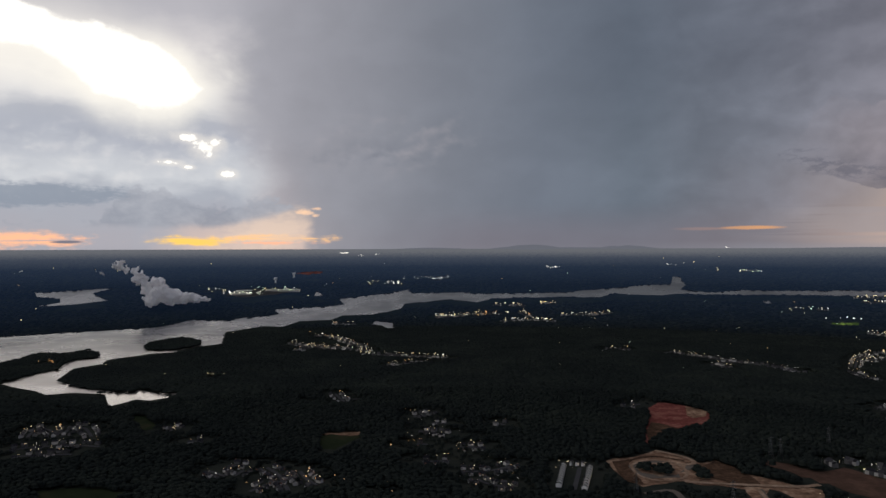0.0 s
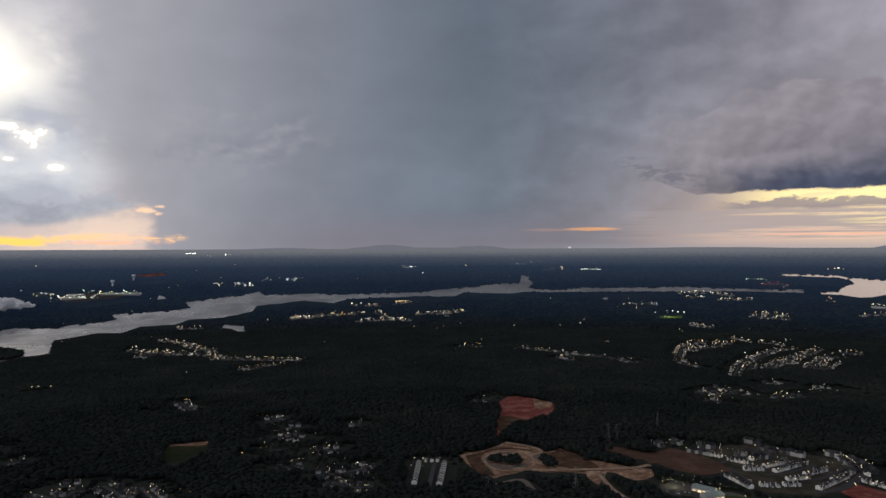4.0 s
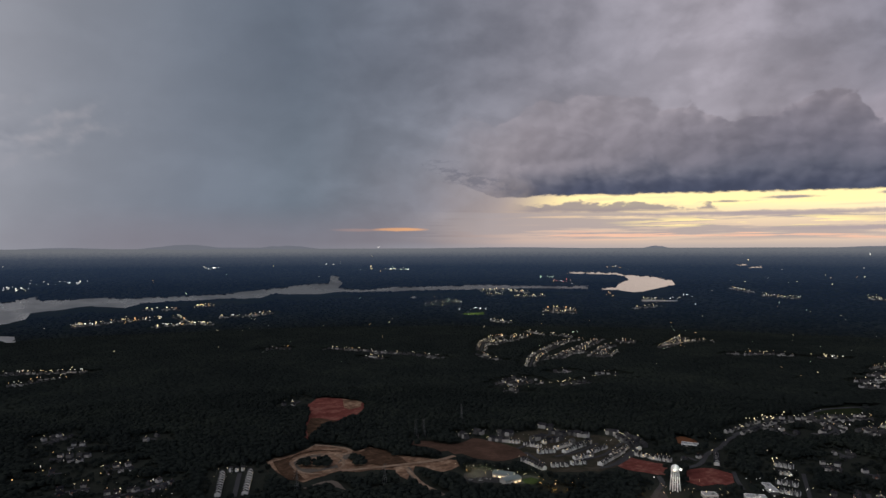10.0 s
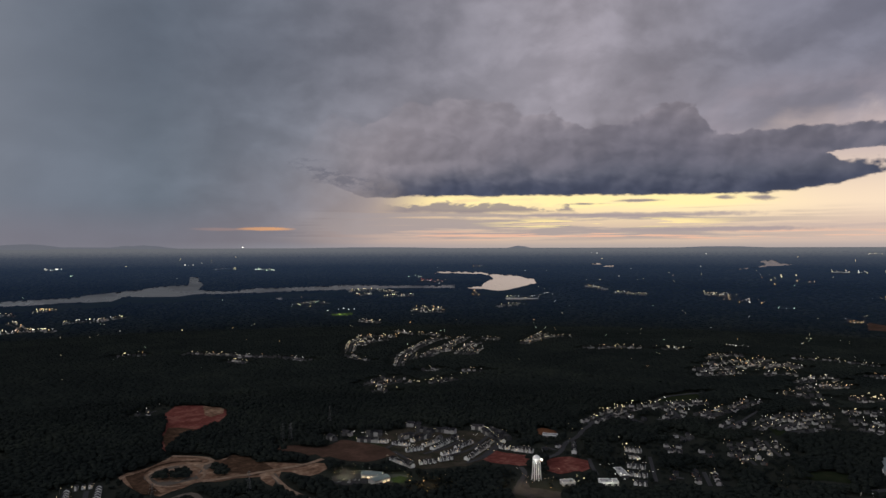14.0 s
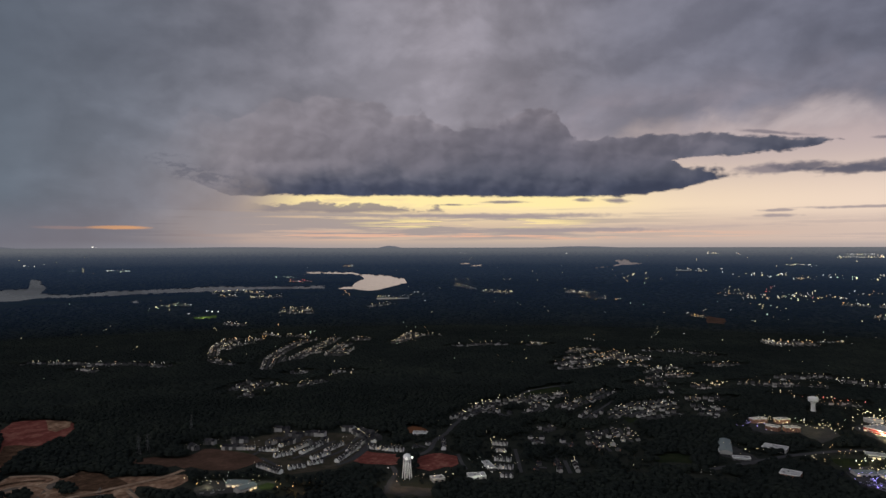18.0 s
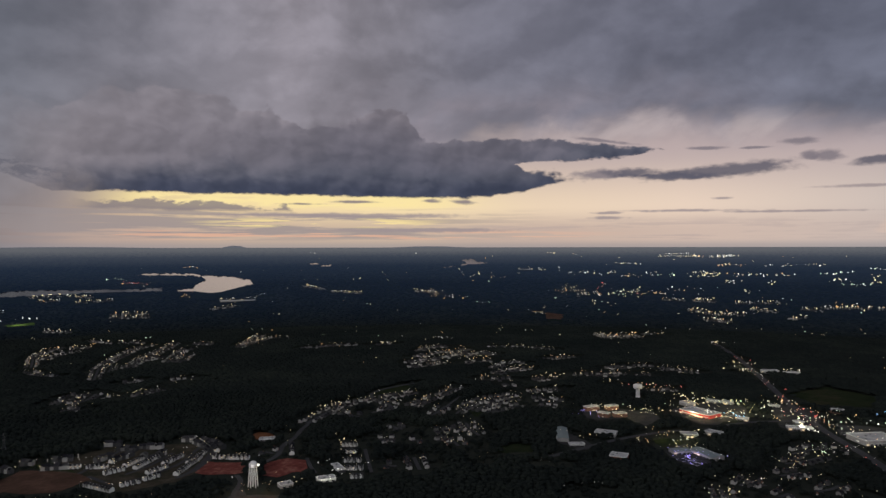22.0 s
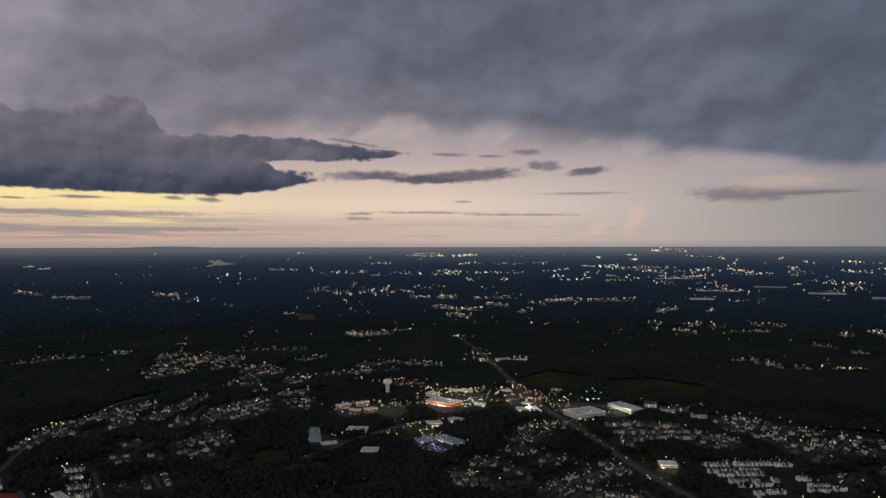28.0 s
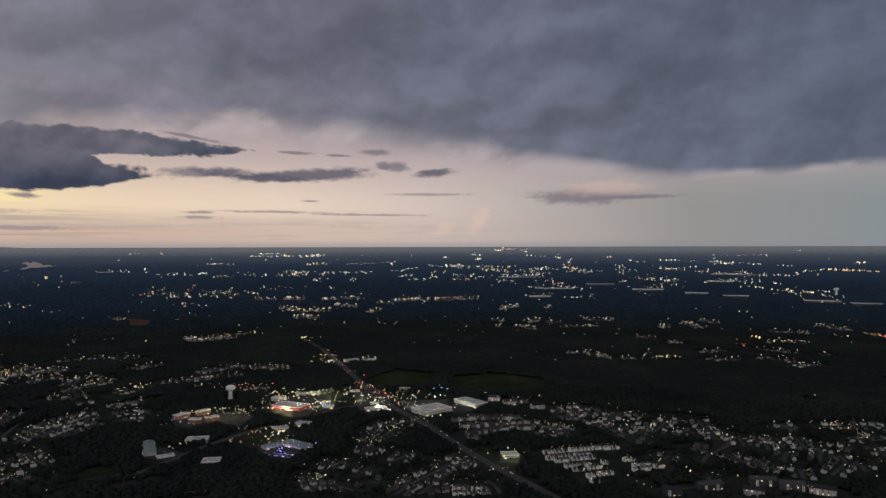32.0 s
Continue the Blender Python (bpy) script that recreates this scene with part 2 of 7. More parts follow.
# scraps of cloud under its base, and long thin clouds off its end
flat_dark, flat_mid, flat_pale = lin(92, 91, 105), lin(128, 120, 128), lin(160, 147, 148)
scrap_bank = (az.curve([(-180, -5), (33, 2.8), (36, 3.4), (38.5, 3.9), (40.5, 3.5), (43, 3.75), (45.5, 3.5), (47.5, 3.1), (50, 2.6), (180, -5)], LO, HI) + n_tiny * 0.25 + n_fine * 0.12 - el).step(-0.04, 0.22)
sky = blend(scrap_bank * (el + n_wisp * 0.15).step(2.75, 3.1) * az.step(33, 36) * 0.85, sky, lin(134, 125, 130))
for a, e, w, h, lean, tone in ((75.2, 5.85, 2.2, 0.42, 0.08, flat_mid), (77.6, 5.95, 1.7, 0.36, -0.02, flat_dark), (84.4, 5.85, 4.6, 0.46, 0.07, flat_dark), (81.0, 5.55, 3.0, 0.26, 0.0, flat_dark),
                               (90.4, 6.75, 0.55, 0.34, 0.0, flat_mid), (91.5, 6.6, 0.95, 0.36, 0.0, flat_mid), (94.8, 6.12, 1.25, 0.27, 0.07, flat_dark), (83.2, 7.65, 1.2, 0.12, -0.02, flat_mid),
                               (86.8, 7.5, 1.0, 0.1, 0.0, flat_mid), (89.7, 7.8, 1.2, 0.26, -0.03, flat_mid), (75.4, 8.55, 2.0, 0.13, -0.16, flat_mid), (106.6, 4.05, 3.6, 0.52, -0.02, flat_mid),
                               (110.6, 3.95, 3.2, 0.13, 0.01, flat_mid), (63.8, 3.75, 0.9, 0.18, -0.06, flat_mid), (61.2, 3.85, 0.7, 0.16, 0.0, flat_mid), (55.0, 3.75, 1.6, 0.1, 0.0, flat_mid), (50.4, 3.55, 1.4, 0.09, 0.0, flat_mid),
                               (94.4, 4.35, 3.0, 0.11, 0.0, flat_pale), (75.8, 2.75, 1.1, 0.1, 0.0, flat_pale), (75.6, 2.35, 1.3, 0.12, 0.0, flat_pale), (81.5, 2.85, 4.0, 0.1, -0.01, flat_pale), (89.0, 2.65, 4.2, 0.08, -0.01, flat_pale),
                               (84.5, 3.75, 0.7, 0.1, 0.0, flat_pale), (54.0, 2.6, 8.5, 0.2, 0.0, flat_pale), (60.0, 1.4, 7.0, 0.16, 0.0, flat_pale)):
    sky = blend(lens(a, e, w, h, lean, 0.6, 1.1) * 0.88, sky, tone)
sky = blend(lens(108.6, 4.75, 2.6, 0.5, 0.05, 0.7, 1.3) * 0.5, sky, lin(206, 178, 168))
sky = blend(lens(98.4, 2.1, 0.75, 0.75, 0.7, 0.7, 1.3) * 0.4, sky, lin(232, 196, 176))
sky = blend(lens(95.6, 1.6, 0.7, 0.5, 0.2, 0.7, 1.3) * 0.3, sky, lin(232, 200, 180))

# the break towards the sun: banks of lit cloud, a torn white gap, gold under the cloud
left = (az + n_mid * 1.6 + (el - 8) * 0.25).step(-13.0, -18.5)
level = el + n_mid * 1.1 + n_big * 0.8 + n_wisp * 0.25
banks = level.ramp([(0.0, lin(164, 162, 170)), (2.5, lin(162, 165, 175)), (3.6, lin(166, 171, 181)), (5.2, lin(198, 201, 206)), (6.6, lin(192, 195, 201)), (8.6, lin(168, 172, 183)),
                    (10.0, lin(172, 175, 184)), (11.6, lin(216, 214, 213)), (13.2, lin(230, 226, 221)), (15.0, lin(204, 200, 201)), (17.5, lin(178, 176, 182)), (22.0, lin(160, 160, 168))], 0.0, 22.0)
sky = blend(left * 0.92, sky, banks)
sky = blend(left * (n_fine * 0.7 + n_mid * 0.5).step(0.1, 0.9) * el.step(3.5, 6) * el.step(11, 9) * 0.35, sky, lin(222, 221, 220))
sky = blend(left * relief.step(0.0, 0.8) * el.step(3.2, 5) * el.step(10.5, 8.5) * 0.4, sky, lin(226, 223, 222))
sky = blend(left * relief.step(0.0, -0.8) * el.step(3.2, 5) * el.step(10.5, 8.5) * 0.25, sky, lin(150, 154, 166))
streak_bank = lens(-31.0, 4.0, 6.4, 0.75, 0.03, 0.7, 0.7)
sky = blend(streak_bank * 0.8, sky, lin(134, 143, 157))
warm_air = el.step(3.4, 0.6) * (az + n_fine).step(-24, -19) * (az + n_fine * 0.6).step(-10.4, -11.6)
sky = blend(warm_air * 0.85, sky, lin(206, 184, 174))
sky = blend(lens(-14.2, 1.5, 3.4, 1.3, 0.15, 0.5, 1.5) * (az + n_fine * 0.4).step(-10.4, -11.6) * 0.6, sky, lin(232, 206, 184))
bank_top = az.curve([(-180, -5), (-27, 2.0), (-24.5, 4.9), (-21.5, 4.7), (-19, 3.7), (-16.5, 3.9), (-14, 4.5), (-12.4, 4.0), (-11, 2.0), (180, -5)], LO, HI)
bank_base = az.curve([(-180, 2), (-26, 1.9), (-20, 1.7), (-16.5, 2.1), (-13, 3.1), (-10, 4.2), (180, 5)], LO, HI)
n_tear = cloud_noise(az, el, 1.15, 0.8, 4.6, 5, 0.6, 0.2)
bank = (bank_top + n_fine.math("ABSOLUTE") * 1.3 + n_tear * 0.15 - 0.5 - el).step(-0.1, 0.6) * (el - bank_base - n_fine * 0.25).step(-0.3, 0.35)
sky = blend(bank * 0.85, sky, (n_fine.math("ABSOLUTE") * 0.8 + n_mid * 0.5 + (el - bank_base) * 0.15).ramp([(-0.2, lin(136, 141, 153)), (1.2, lin(172, 174, 182))], -0.2, 1.2))
gap_top = az.curve([(-180, 19), (-40, 19), (-31, 17.1), (-26, 16.3), (-21.8, 15.1), (-20.3, 13.7), (-19.4, 12.1), (-18, 10.5), (180, -5)], LO, HI)
gap_base = az.curve([(-180, 15), (-40, 15), (-33, 14.4), (-30, 14.0), (-27, 11.8), (-24.5, 11.1), (-21.6, 10.8), (-20.3, 11.7), (-19.4, 12.4), (-18, 14), (180, 20)], LO, HI)
room = (gap_top - el).lower(el - gap_base)
torn = room + n_fine * 0.32 + n_tear * 0.1
sky = blend((room + n_fine * 0.3).step(-3.2, 0.6) * az.step(-17, -20.5) * el.step(17.5, 14.5, 0.25, 0.9), sky, lin(246, 241, 231))
gap = torn.step(-0.2, 0.4)
for a, e, w, h in ((-20.6, 8.75, 0.75, 0.24), (-19.1, 7.9, 0.75, 0.55), (-18.4, 8.3, 0.5, 0.3), (-17.4, 5.95, 0.5, 0.26), (-20.4, 6.4, 0.35, 0.12), (-21.8, 6.7, 0.6, 0.16)):
    x, y = (az - a) / w, (el - e) / h
    d = (x * x + y * y).math("SQRT")
    sky = blend((d + n_tear * 0.5).step(2.6, 0.6) * 0.5, sky, lin(232, 226, 218))
    gap = gap.upper((d * 1.25 + n_tear * 1.2 + n_fine * 0.4).step(1.2, 0.6) * 0.8)
sky = blend(gap, sky, (1.12, 1.08, 1.0, 1.0))
for a, e, w, h, tone in ((-32.0, 0.72, 3.2, 0.5, lin(255, 190, 150)), (-20.1, 0.62, 2.6, 0.3, lin(255, 206, 104)), (-14.0, 0.85, 3.1, 0.24, lin(255, 200, 140)), (-14.4, 0.5, 2.4, 0.12, lin(250, 184, 150))):
    sky = blend((lens(a, e, w, h, 0.0, 1.0, 1.4) * n_thin.step(-0.5, 0.15, 0.3, 1.0)), sky, tone)
for a, e, w, h in ((-11.7, 3.05, 0.32, 0.14), (-11.2, 2.95, 0.3, 0.16), (-10.4, 3.3, 0.3, 0.1), (-10.6, 2.7, 0.22, 0.1)):
    sky = blend(lens(a, e, w, h, 0.0, 1.2, 1.4) * 0.7, sky, lin(250, 206, 170))
sky = blend(lens(-28.8, 0.55, 0.9, 0.1, 0.0, 0.4, 0.7), sky, lin(120, 118, 128))

# clear evening sky high up, behind the cloud
nishita = wt.nodes.new("ShaderNodeTexSky")
nishita.sky_type, nishita.sun_disc = "NISHITA", False
nishita.sun_elevation, nishita.sun_rotation = radians(SUN_EL), radians(SUN_AZ)
clear = Nd(wt, nishita.outputs[0])
ns = wt.nodes.new("ShaderNodeVectorMath")
ns.operation = "SCALE"
wt.links.new(clear.sock, ns.inputs[0])
ns.inputs["Scale"].default_value = 0.06
sky = blend(el.step(24, 60) * 0.25, sky, Nd(wt, ns.outputs[0]))
back = wt.nodes.new("ShaderNodeBackground")
wt.links.new(sky.sock, back.inputs[0])
back.inputs[1].default_value = 1.0
w_out = wt.nodes.new("ShaderNodeOutputWorld")
wt.links.new(back.outputs[0], w_out.inputs[0])

sun_data = bpy.data.lights.new("sun", "SUN")
sun_data.energy, sun_data.angle, sun_data.color = 0.5, radians(160), (1.0, 0.93, 0.84)
sun = new("sun", sun_data)
sa, se = radians(SUN_AZ), radians(SUN_EL)
sun.matrix_world = look((0, 0, 900), (-900 * math.sin(sa) * math.cos(se), -900 * math.cos(sa) * math.cos(se), 900 - 900 * math.sin(se)))

# ---- materials ----
def material(name, stops, scale=0.05, fine=0.6, rough=0.9, metal=0.0, bump=0.0, glow=None, power=0.0, per="", spread=0.25, sheen=0.3):
    """A surface whose colour wanders between the stops' colours at two sizes; per: 'object' or 'island' to vary piece by piece."""
    m = bpy.data.materials.new(name)
    m.use_nodes = True
    t = m.node_tree
    b = t.nodes["Principled BSDF"]
    co = t.nodes.new("ShaderNodeTexCoord")
    geo = t.nodes.new("ShaderNodeNewGeometry")
    n1, n2 = t.nodes.new("ShaderNodeTexNoise"), t.nodes.new("ShaderNodeTexNoise")
    for n, s, d in ((n1, scale, 4), (n2, fine, 3)):
        n.inputs["Scale"].default_value, n.inputs["Detail"].default_value = s, d
        t.links.new(geo.outputs["Position"], n.inputs["Vector"])
    v = (Nd(t, n1.outputs[0]) * 0.65 + Nd(t, n2.outputs[0]) * 0.35)
    if per == "object":
        oi = t.nodes.new("ShaderNodeObjectInfo")
        v = v * (1 - spread) + Nd(t, oi.outputs["Random"]) * spread
    elif per == "island":
        v = v * (1 - spread) + Nd(t, geo.outputs["Random Per Island"]) * spread
    lo, hi = 0.3, 0.7
    k = len(stops)
    col = v.ramp([(lo + (hi - lo) * i / max(1, k - 1), (*c, 1)) for i, c in enumerate(stops)], 0.0, 1.0)
    t.links.new(col.sock, b.inputs["Base Color"])
    b.inputs["Roughness"].default_value, b.inputs["Metallic"].default_value = rough, metal
    b.inputs["Specular IOR Level"].default_value = sheen if rough < 0.8 else 0.0
    if bump:
        bp = t.nodes.new("ShaderNodeBump")
        bp.inputs["Strength"].default_value, bp.inputs["Distance"].default_value = 0.6, bump
        t.links.new(n2.outputs[0], bp.inputs["Height"])
        t.links.new(bp.outputs[0], b.inputs["Normal"])
    if glow:
        b.inputs["Emission Color"].default_value, b.inputs["Emission Strength"].default_value = (*glow, 1), power
    return m


def lamp_mat(name, colour, power, spread=0.85):
    """A lit lamp or window, some brighter than others."""
    m = material(name, [(0.7, 0.7, 0.7)], 1.0, 2.0, 0.5)
    t = m.node_tree
    b = t.nodes["Principled BSDF"]
    geo = t.nodes.new("ShaderNodeNewGeometry")
    oi = t.nodes.new("ShaderNodeObjectInfo")
    r = (Nd(t, geo.outputs["Random Per Island"]) + Nd(t, oi.outputs["Random"])).math("FRACT")
    s = (r * r * spread + (1 - spread)) * power
    b.inputs["Emission Color"].default_value = (*colour, 1)
    t.links.new(s.sock, b.inputs["Emission Strength"])
    return m


def haze_glow(m, near, far):
    """Painted air light, emitted by the backdrop of far country: it gathers towards the horizon."""
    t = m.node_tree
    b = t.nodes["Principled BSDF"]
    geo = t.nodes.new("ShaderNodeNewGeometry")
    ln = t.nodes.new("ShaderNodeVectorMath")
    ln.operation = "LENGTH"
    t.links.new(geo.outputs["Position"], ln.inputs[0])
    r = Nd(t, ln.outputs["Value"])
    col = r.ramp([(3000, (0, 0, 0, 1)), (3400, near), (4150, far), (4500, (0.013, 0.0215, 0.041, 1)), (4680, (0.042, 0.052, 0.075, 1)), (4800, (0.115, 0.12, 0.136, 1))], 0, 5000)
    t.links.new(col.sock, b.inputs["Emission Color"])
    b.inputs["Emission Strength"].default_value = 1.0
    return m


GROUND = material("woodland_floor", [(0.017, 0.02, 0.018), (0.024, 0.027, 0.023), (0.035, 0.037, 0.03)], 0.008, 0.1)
# far land and far leaves also emit the painted haze
FAR_GROUND = haze_glow(material("hazy_far_country", [(0.01, 0.014, 0.0115), (0.015, 0.019, 0.0145), (0.021, 0.024, 0.0185)], 0.006, 0.05), (0.001, 0.0026, 0.0062, 1), (0.0046, 0.0092, 0.0205, 1))
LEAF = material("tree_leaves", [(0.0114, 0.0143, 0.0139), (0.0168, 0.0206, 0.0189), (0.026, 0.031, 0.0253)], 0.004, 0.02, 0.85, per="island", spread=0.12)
FAR_LEAF = haze_glow(material("hazy_far_leaves", [(0.011, 0.014, 0.0155), (0.0165, 0.0205, 0.021), (0.026, 0.03, 0.027)], 0.004, 0.02, 0.85, per="island", spread=0.2), (0.001, 0.0026, 0.0062, 1), (0.0046, 0.0092, 0.0205, 1))
BARK = material("bark", [(0.05, 0.035, 0.025), (0.09, 0.07, 0.05)], 0.5, 3.0, 0.95, bump=0.05)


def lake_water(name, tones, rough):
    """Lake water: it mirrors the sky, its strength painted in by distance, smooth and ruffled by turns."""
    m = bpy.data.materials.new(name)
    m.use_nodes = True
    t = m.node_tree
    b = t.nodes["Principled BSDF"]
    b.inputs["Metallic"].default_value = 1.0
    geo = t.nodes.new("ShaderNodeNewGeometry")
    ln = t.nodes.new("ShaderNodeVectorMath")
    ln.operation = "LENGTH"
    t.links.new(geo.outputs["Position"], ln.inputs[0])
    n = t.nodes.new("ShaderNodeTexNoise")
    n.inputs["Scale"].default_value, n.inputs["Detail"].default_value = 0.006, 5
    t.links.new(geo.outputs["Position"], n.inputs["Vector"])
    gust = Nd(t, n.outputs[0])
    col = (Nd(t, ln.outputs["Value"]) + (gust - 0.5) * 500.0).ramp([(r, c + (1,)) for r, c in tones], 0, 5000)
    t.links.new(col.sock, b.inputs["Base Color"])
    t.links.new(gust.step(0.35, 0.65, rough * 0.7, rough * 1.3).sock, b.inputs["Roughness"])
    return m


# base colour darkens with distance, a painted dimming of the reflection
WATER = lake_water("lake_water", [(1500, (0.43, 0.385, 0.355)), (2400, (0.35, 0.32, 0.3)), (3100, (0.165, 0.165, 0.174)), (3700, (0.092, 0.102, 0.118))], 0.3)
# smoother water whose warm bright base colour paints in the reflected afterglow
SUNSET_WATER = lake_water("still_water_sunset_tint", [(2900, (0.84, 0.66, 0.53)), (4200, (1.0, 0.84, 0.66))], 0.14)

# ---- the land: level to three kilometres, then the far country rising to the skyline ----
NEAR_R, RIM_R = 3000.0, 4850.0
BOWL = EYE / (RIM_R - NEAR_R) ** 2


def ground_z(x, y):
    r = np.hypot(x, y)
    return BOWL * np.maximum(0, r - NEAR_R) ** 2


def mesh_object(name, verts, faces, mats, index=None, smooth=False):
    """One mesh object from arrays; faces all of one length."""
    me = bpy.data.meshes.new(name)
    verts, faces = np.asarray(verts, np.float32), np.asarray(faces, np.int32)
    n, k = faces.shape
    me.vertices.add(len(verts)), me.loops.add(n * k), me.polygons.add(n)
    me.vertices.foreach_set("co", verts.ravel())
    me.loops.foreach_set("vertex_index", faces.ravel())
    me.polygons.foreach_set("loop_start", np.arange(0, n * k, k, dtype=np.int32))
    if index is not None:
        me.polygons.foreach_set("material_index", np.asarray(index, np.int32))
    me.polygons.foreach_set("use_smooth", np.full(n, smooth))
    for m in mats if isinstance(mats, (list, tuple)) else [mats]:
        me.materials.append(m)
    me.update(calc_edges=True)
    return new(name, me)


radii = np.r_[np.linspace(0.0, 2900, 24), np.linspace(3000, RIM_R - 8, 44)]
turns = np.linspace(0, 2 * np.pi, 361)[:-1]
gx, gy = (radii[:, None] * np.sin(turns)).ravel(), (radii[:, None] * np.cos(turns)).ravel()
gv = np.stack([gx, gy, ground_z(gx, gy)], -1)
gf, gm = [], []
for i in range(len(radii) - 1):
    for j in range(360):
        a, b = i * 360 + j, i * 360 + (j + 1) % 360
        gf.append((a, b, b + 360, a + 360))
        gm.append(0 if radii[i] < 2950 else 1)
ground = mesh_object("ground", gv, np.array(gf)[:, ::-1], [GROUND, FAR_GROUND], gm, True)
tagged(ground, "dark wooded country reaching out to the horizon at dusk", "ground", kind="structure")

# a plan in cells of 6 m: 0 woods, 1 open, 2 water, 3 thin trees between houses
CELL, EDGE = 6.0, 4900.0
SIDE = int(2 * EDGE / CELL)
plan = np.zeros((SIDE, SIDE), np.uint8)


def cells(x, y):
    return np.clip(((np.asarray(x) + EDGE) / CELL).astype(int), 0, SIDE - 1), np.clip(((np.asarray(y) + EDGE) / CELL).astype(int), 0, SIDE - 1)


def inside(px, py, pts):
    """Which of the points lie inside the outline."""
    hit = np.zeros(np.shape(px), bool)
    for (x0, y0), (x1, y1) in zip(pts, pts[1:] + pts[:1]):
        if y0 != y1:
            hit ^= ((y0 > py) != (y1 > py)) & (px < (x1 - x0) * (py - y0) / (y1 - y0) + x0)
    return hit


def mark(pts, kind):
    xs, ys = [p[0] for p in pts], [p[1] for p in pts]
    i0, j0 = cells(min(xs), min(ys))
    i1, j1 = cells(max(xs), max(ys))
    ii, jj = np.meshgrid(np.arange(i0, i1 + 1), np.arange(j0, j1 + 1), indexing="ij")
    hit = inside(ii * CELL - EDGE + CELL / 2, jj * CELL - EDGE + CELL / 2, pts)
    plan[ii[hit], jj[hit]] = kind


def mark_line(pts, width, kind):
    for (x0, y0), (x1, y1) in zip(pts, pts[1:]):
        n = max(2, int(math.hypot(x1 - x0, y1 - y0) / 4))
        for s in np.linspace(0, 1, n):
            i0, j0 = cells(x0 + (x1 - x0) * s - width, y0 + (y1 - y0) * s - width)
            i1, j1 = cells(x0 + (x1 - x0) * s + width, y0 + (y1 - y0) * s + width)
            sub = plan[i0:i1 + 1, j0:j1 + 1]
            sub[(sub == 0) | ((kind == 1) & (sub == 3))] = kind


def rounded(pts, rough, step, seed):
    """The outline with more points and an uneven edge."""
    rnd = random.Random(seed)
    out = []
    for (x0, y0), (x1, y1) in zip(pts, pts[1:] + pts[:1]):
        d = math.hypot(x1 - x0, y1 - y0)
        far = math.hypot(x0, y0)
        n = max(1, int(d / step))
        for k in range(n):
            s = k / n
            w = 0 if k == 0 else rnd.uniform(-rough, rough) * min(1.0, d / (4 * step))
            ex, ey = (x0 / far, y0 / far)
            out.append((x0 + (x1 - x0) * s + ex * w, y0 + (y1 - y0) * s + ey * w))
    return out


SHEETS = []


def patch(name, pts, mat, lift, kind, label, category, rough=3.0, step=16.0, what="structure", beyond=None):
    """A flat sheet on the ground inside an outline, draped over the far slope."""
    SHEETS.append(name)
    lift += 0.012 * (len(SHEETS) % 40)
    outline = rounded(pts, rough, step, len(pts))
    if kind:  # the near side too, where tall trees would hide it
        mark([(x - 11.0 * x / EYE, y - 11.0 * y / EYE) for x, y in outline], 1)
    mark(outline, kind)
    bm = bmesh.new()
    vs = [bm.verts.new((x, y, 0)) for x, y in outline]
    bm.faces.new(vs)
    bmesh.ops.triangulate(bm, faces=bm.faces[:])
    if max(math.hypot(x, y) for x, y in outline) > NEAR_R:
        for _ in range(4):
            long = [e for e in bm.edges if e.calc_length() > 90]
            if not long:
                break
            bmesh.ops.subdivide_edges(bm, edges=long, cuts=1)
            bmesh.ops.triangulate(bm, faces=bm.faces[:])
    for v in bm.verts:
        v.co.z = float(ground_z(v.co.x, v.co.y)) + lift
    for f in bm.faces:
        if f.normal.z < 0:
            f.normal_flip()
    me = bpy.data.meshes.new(name)
    bm.to_mesh(me), bm.free()
    me.materials.append(mat)
    me.polygons.foreach_set("use_smooth", [True] * len(me.polygons))
    if beyond:
        me.materials.append(beyond)
        for f in me.polygons:
            f.material_index = int(math.hypot(f.center.x, f.center.y) > NEAR_R)
    return tagged(new(name, me), label, category, kind=what)


LAKES = []


def lake(pts, label="wide grey lake reflecting the bright evening sky", rough=9.0, step=40.0, beyond=None):
    LAKES.append(1)
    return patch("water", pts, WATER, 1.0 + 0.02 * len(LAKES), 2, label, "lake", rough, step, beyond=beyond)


def island(pts, rough=6.0):
    """Wooded land standing in the lake."""
    return patch("island", pts, GROUND, 1.8, 0, "low wooded island in the lake", "island", rough, 20.0)

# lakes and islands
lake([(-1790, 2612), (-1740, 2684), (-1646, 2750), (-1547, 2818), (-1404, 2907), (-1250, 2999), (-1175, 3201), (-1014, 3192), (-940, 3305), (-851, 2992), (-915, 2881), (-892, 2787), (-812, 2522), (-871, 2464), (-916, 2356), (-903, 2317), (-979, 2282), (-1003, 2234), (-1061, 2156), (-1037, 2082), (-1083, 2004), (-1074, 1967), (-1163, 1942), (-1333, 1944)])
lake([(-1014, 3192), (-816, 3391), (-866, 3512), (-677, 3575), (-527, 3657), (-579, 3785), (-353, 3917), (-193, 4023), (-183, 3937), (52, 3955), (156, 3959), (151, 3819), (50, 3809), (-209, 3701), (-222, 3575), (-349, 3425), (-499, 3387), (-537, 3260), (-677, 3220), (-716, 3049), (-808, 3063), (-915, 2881)])
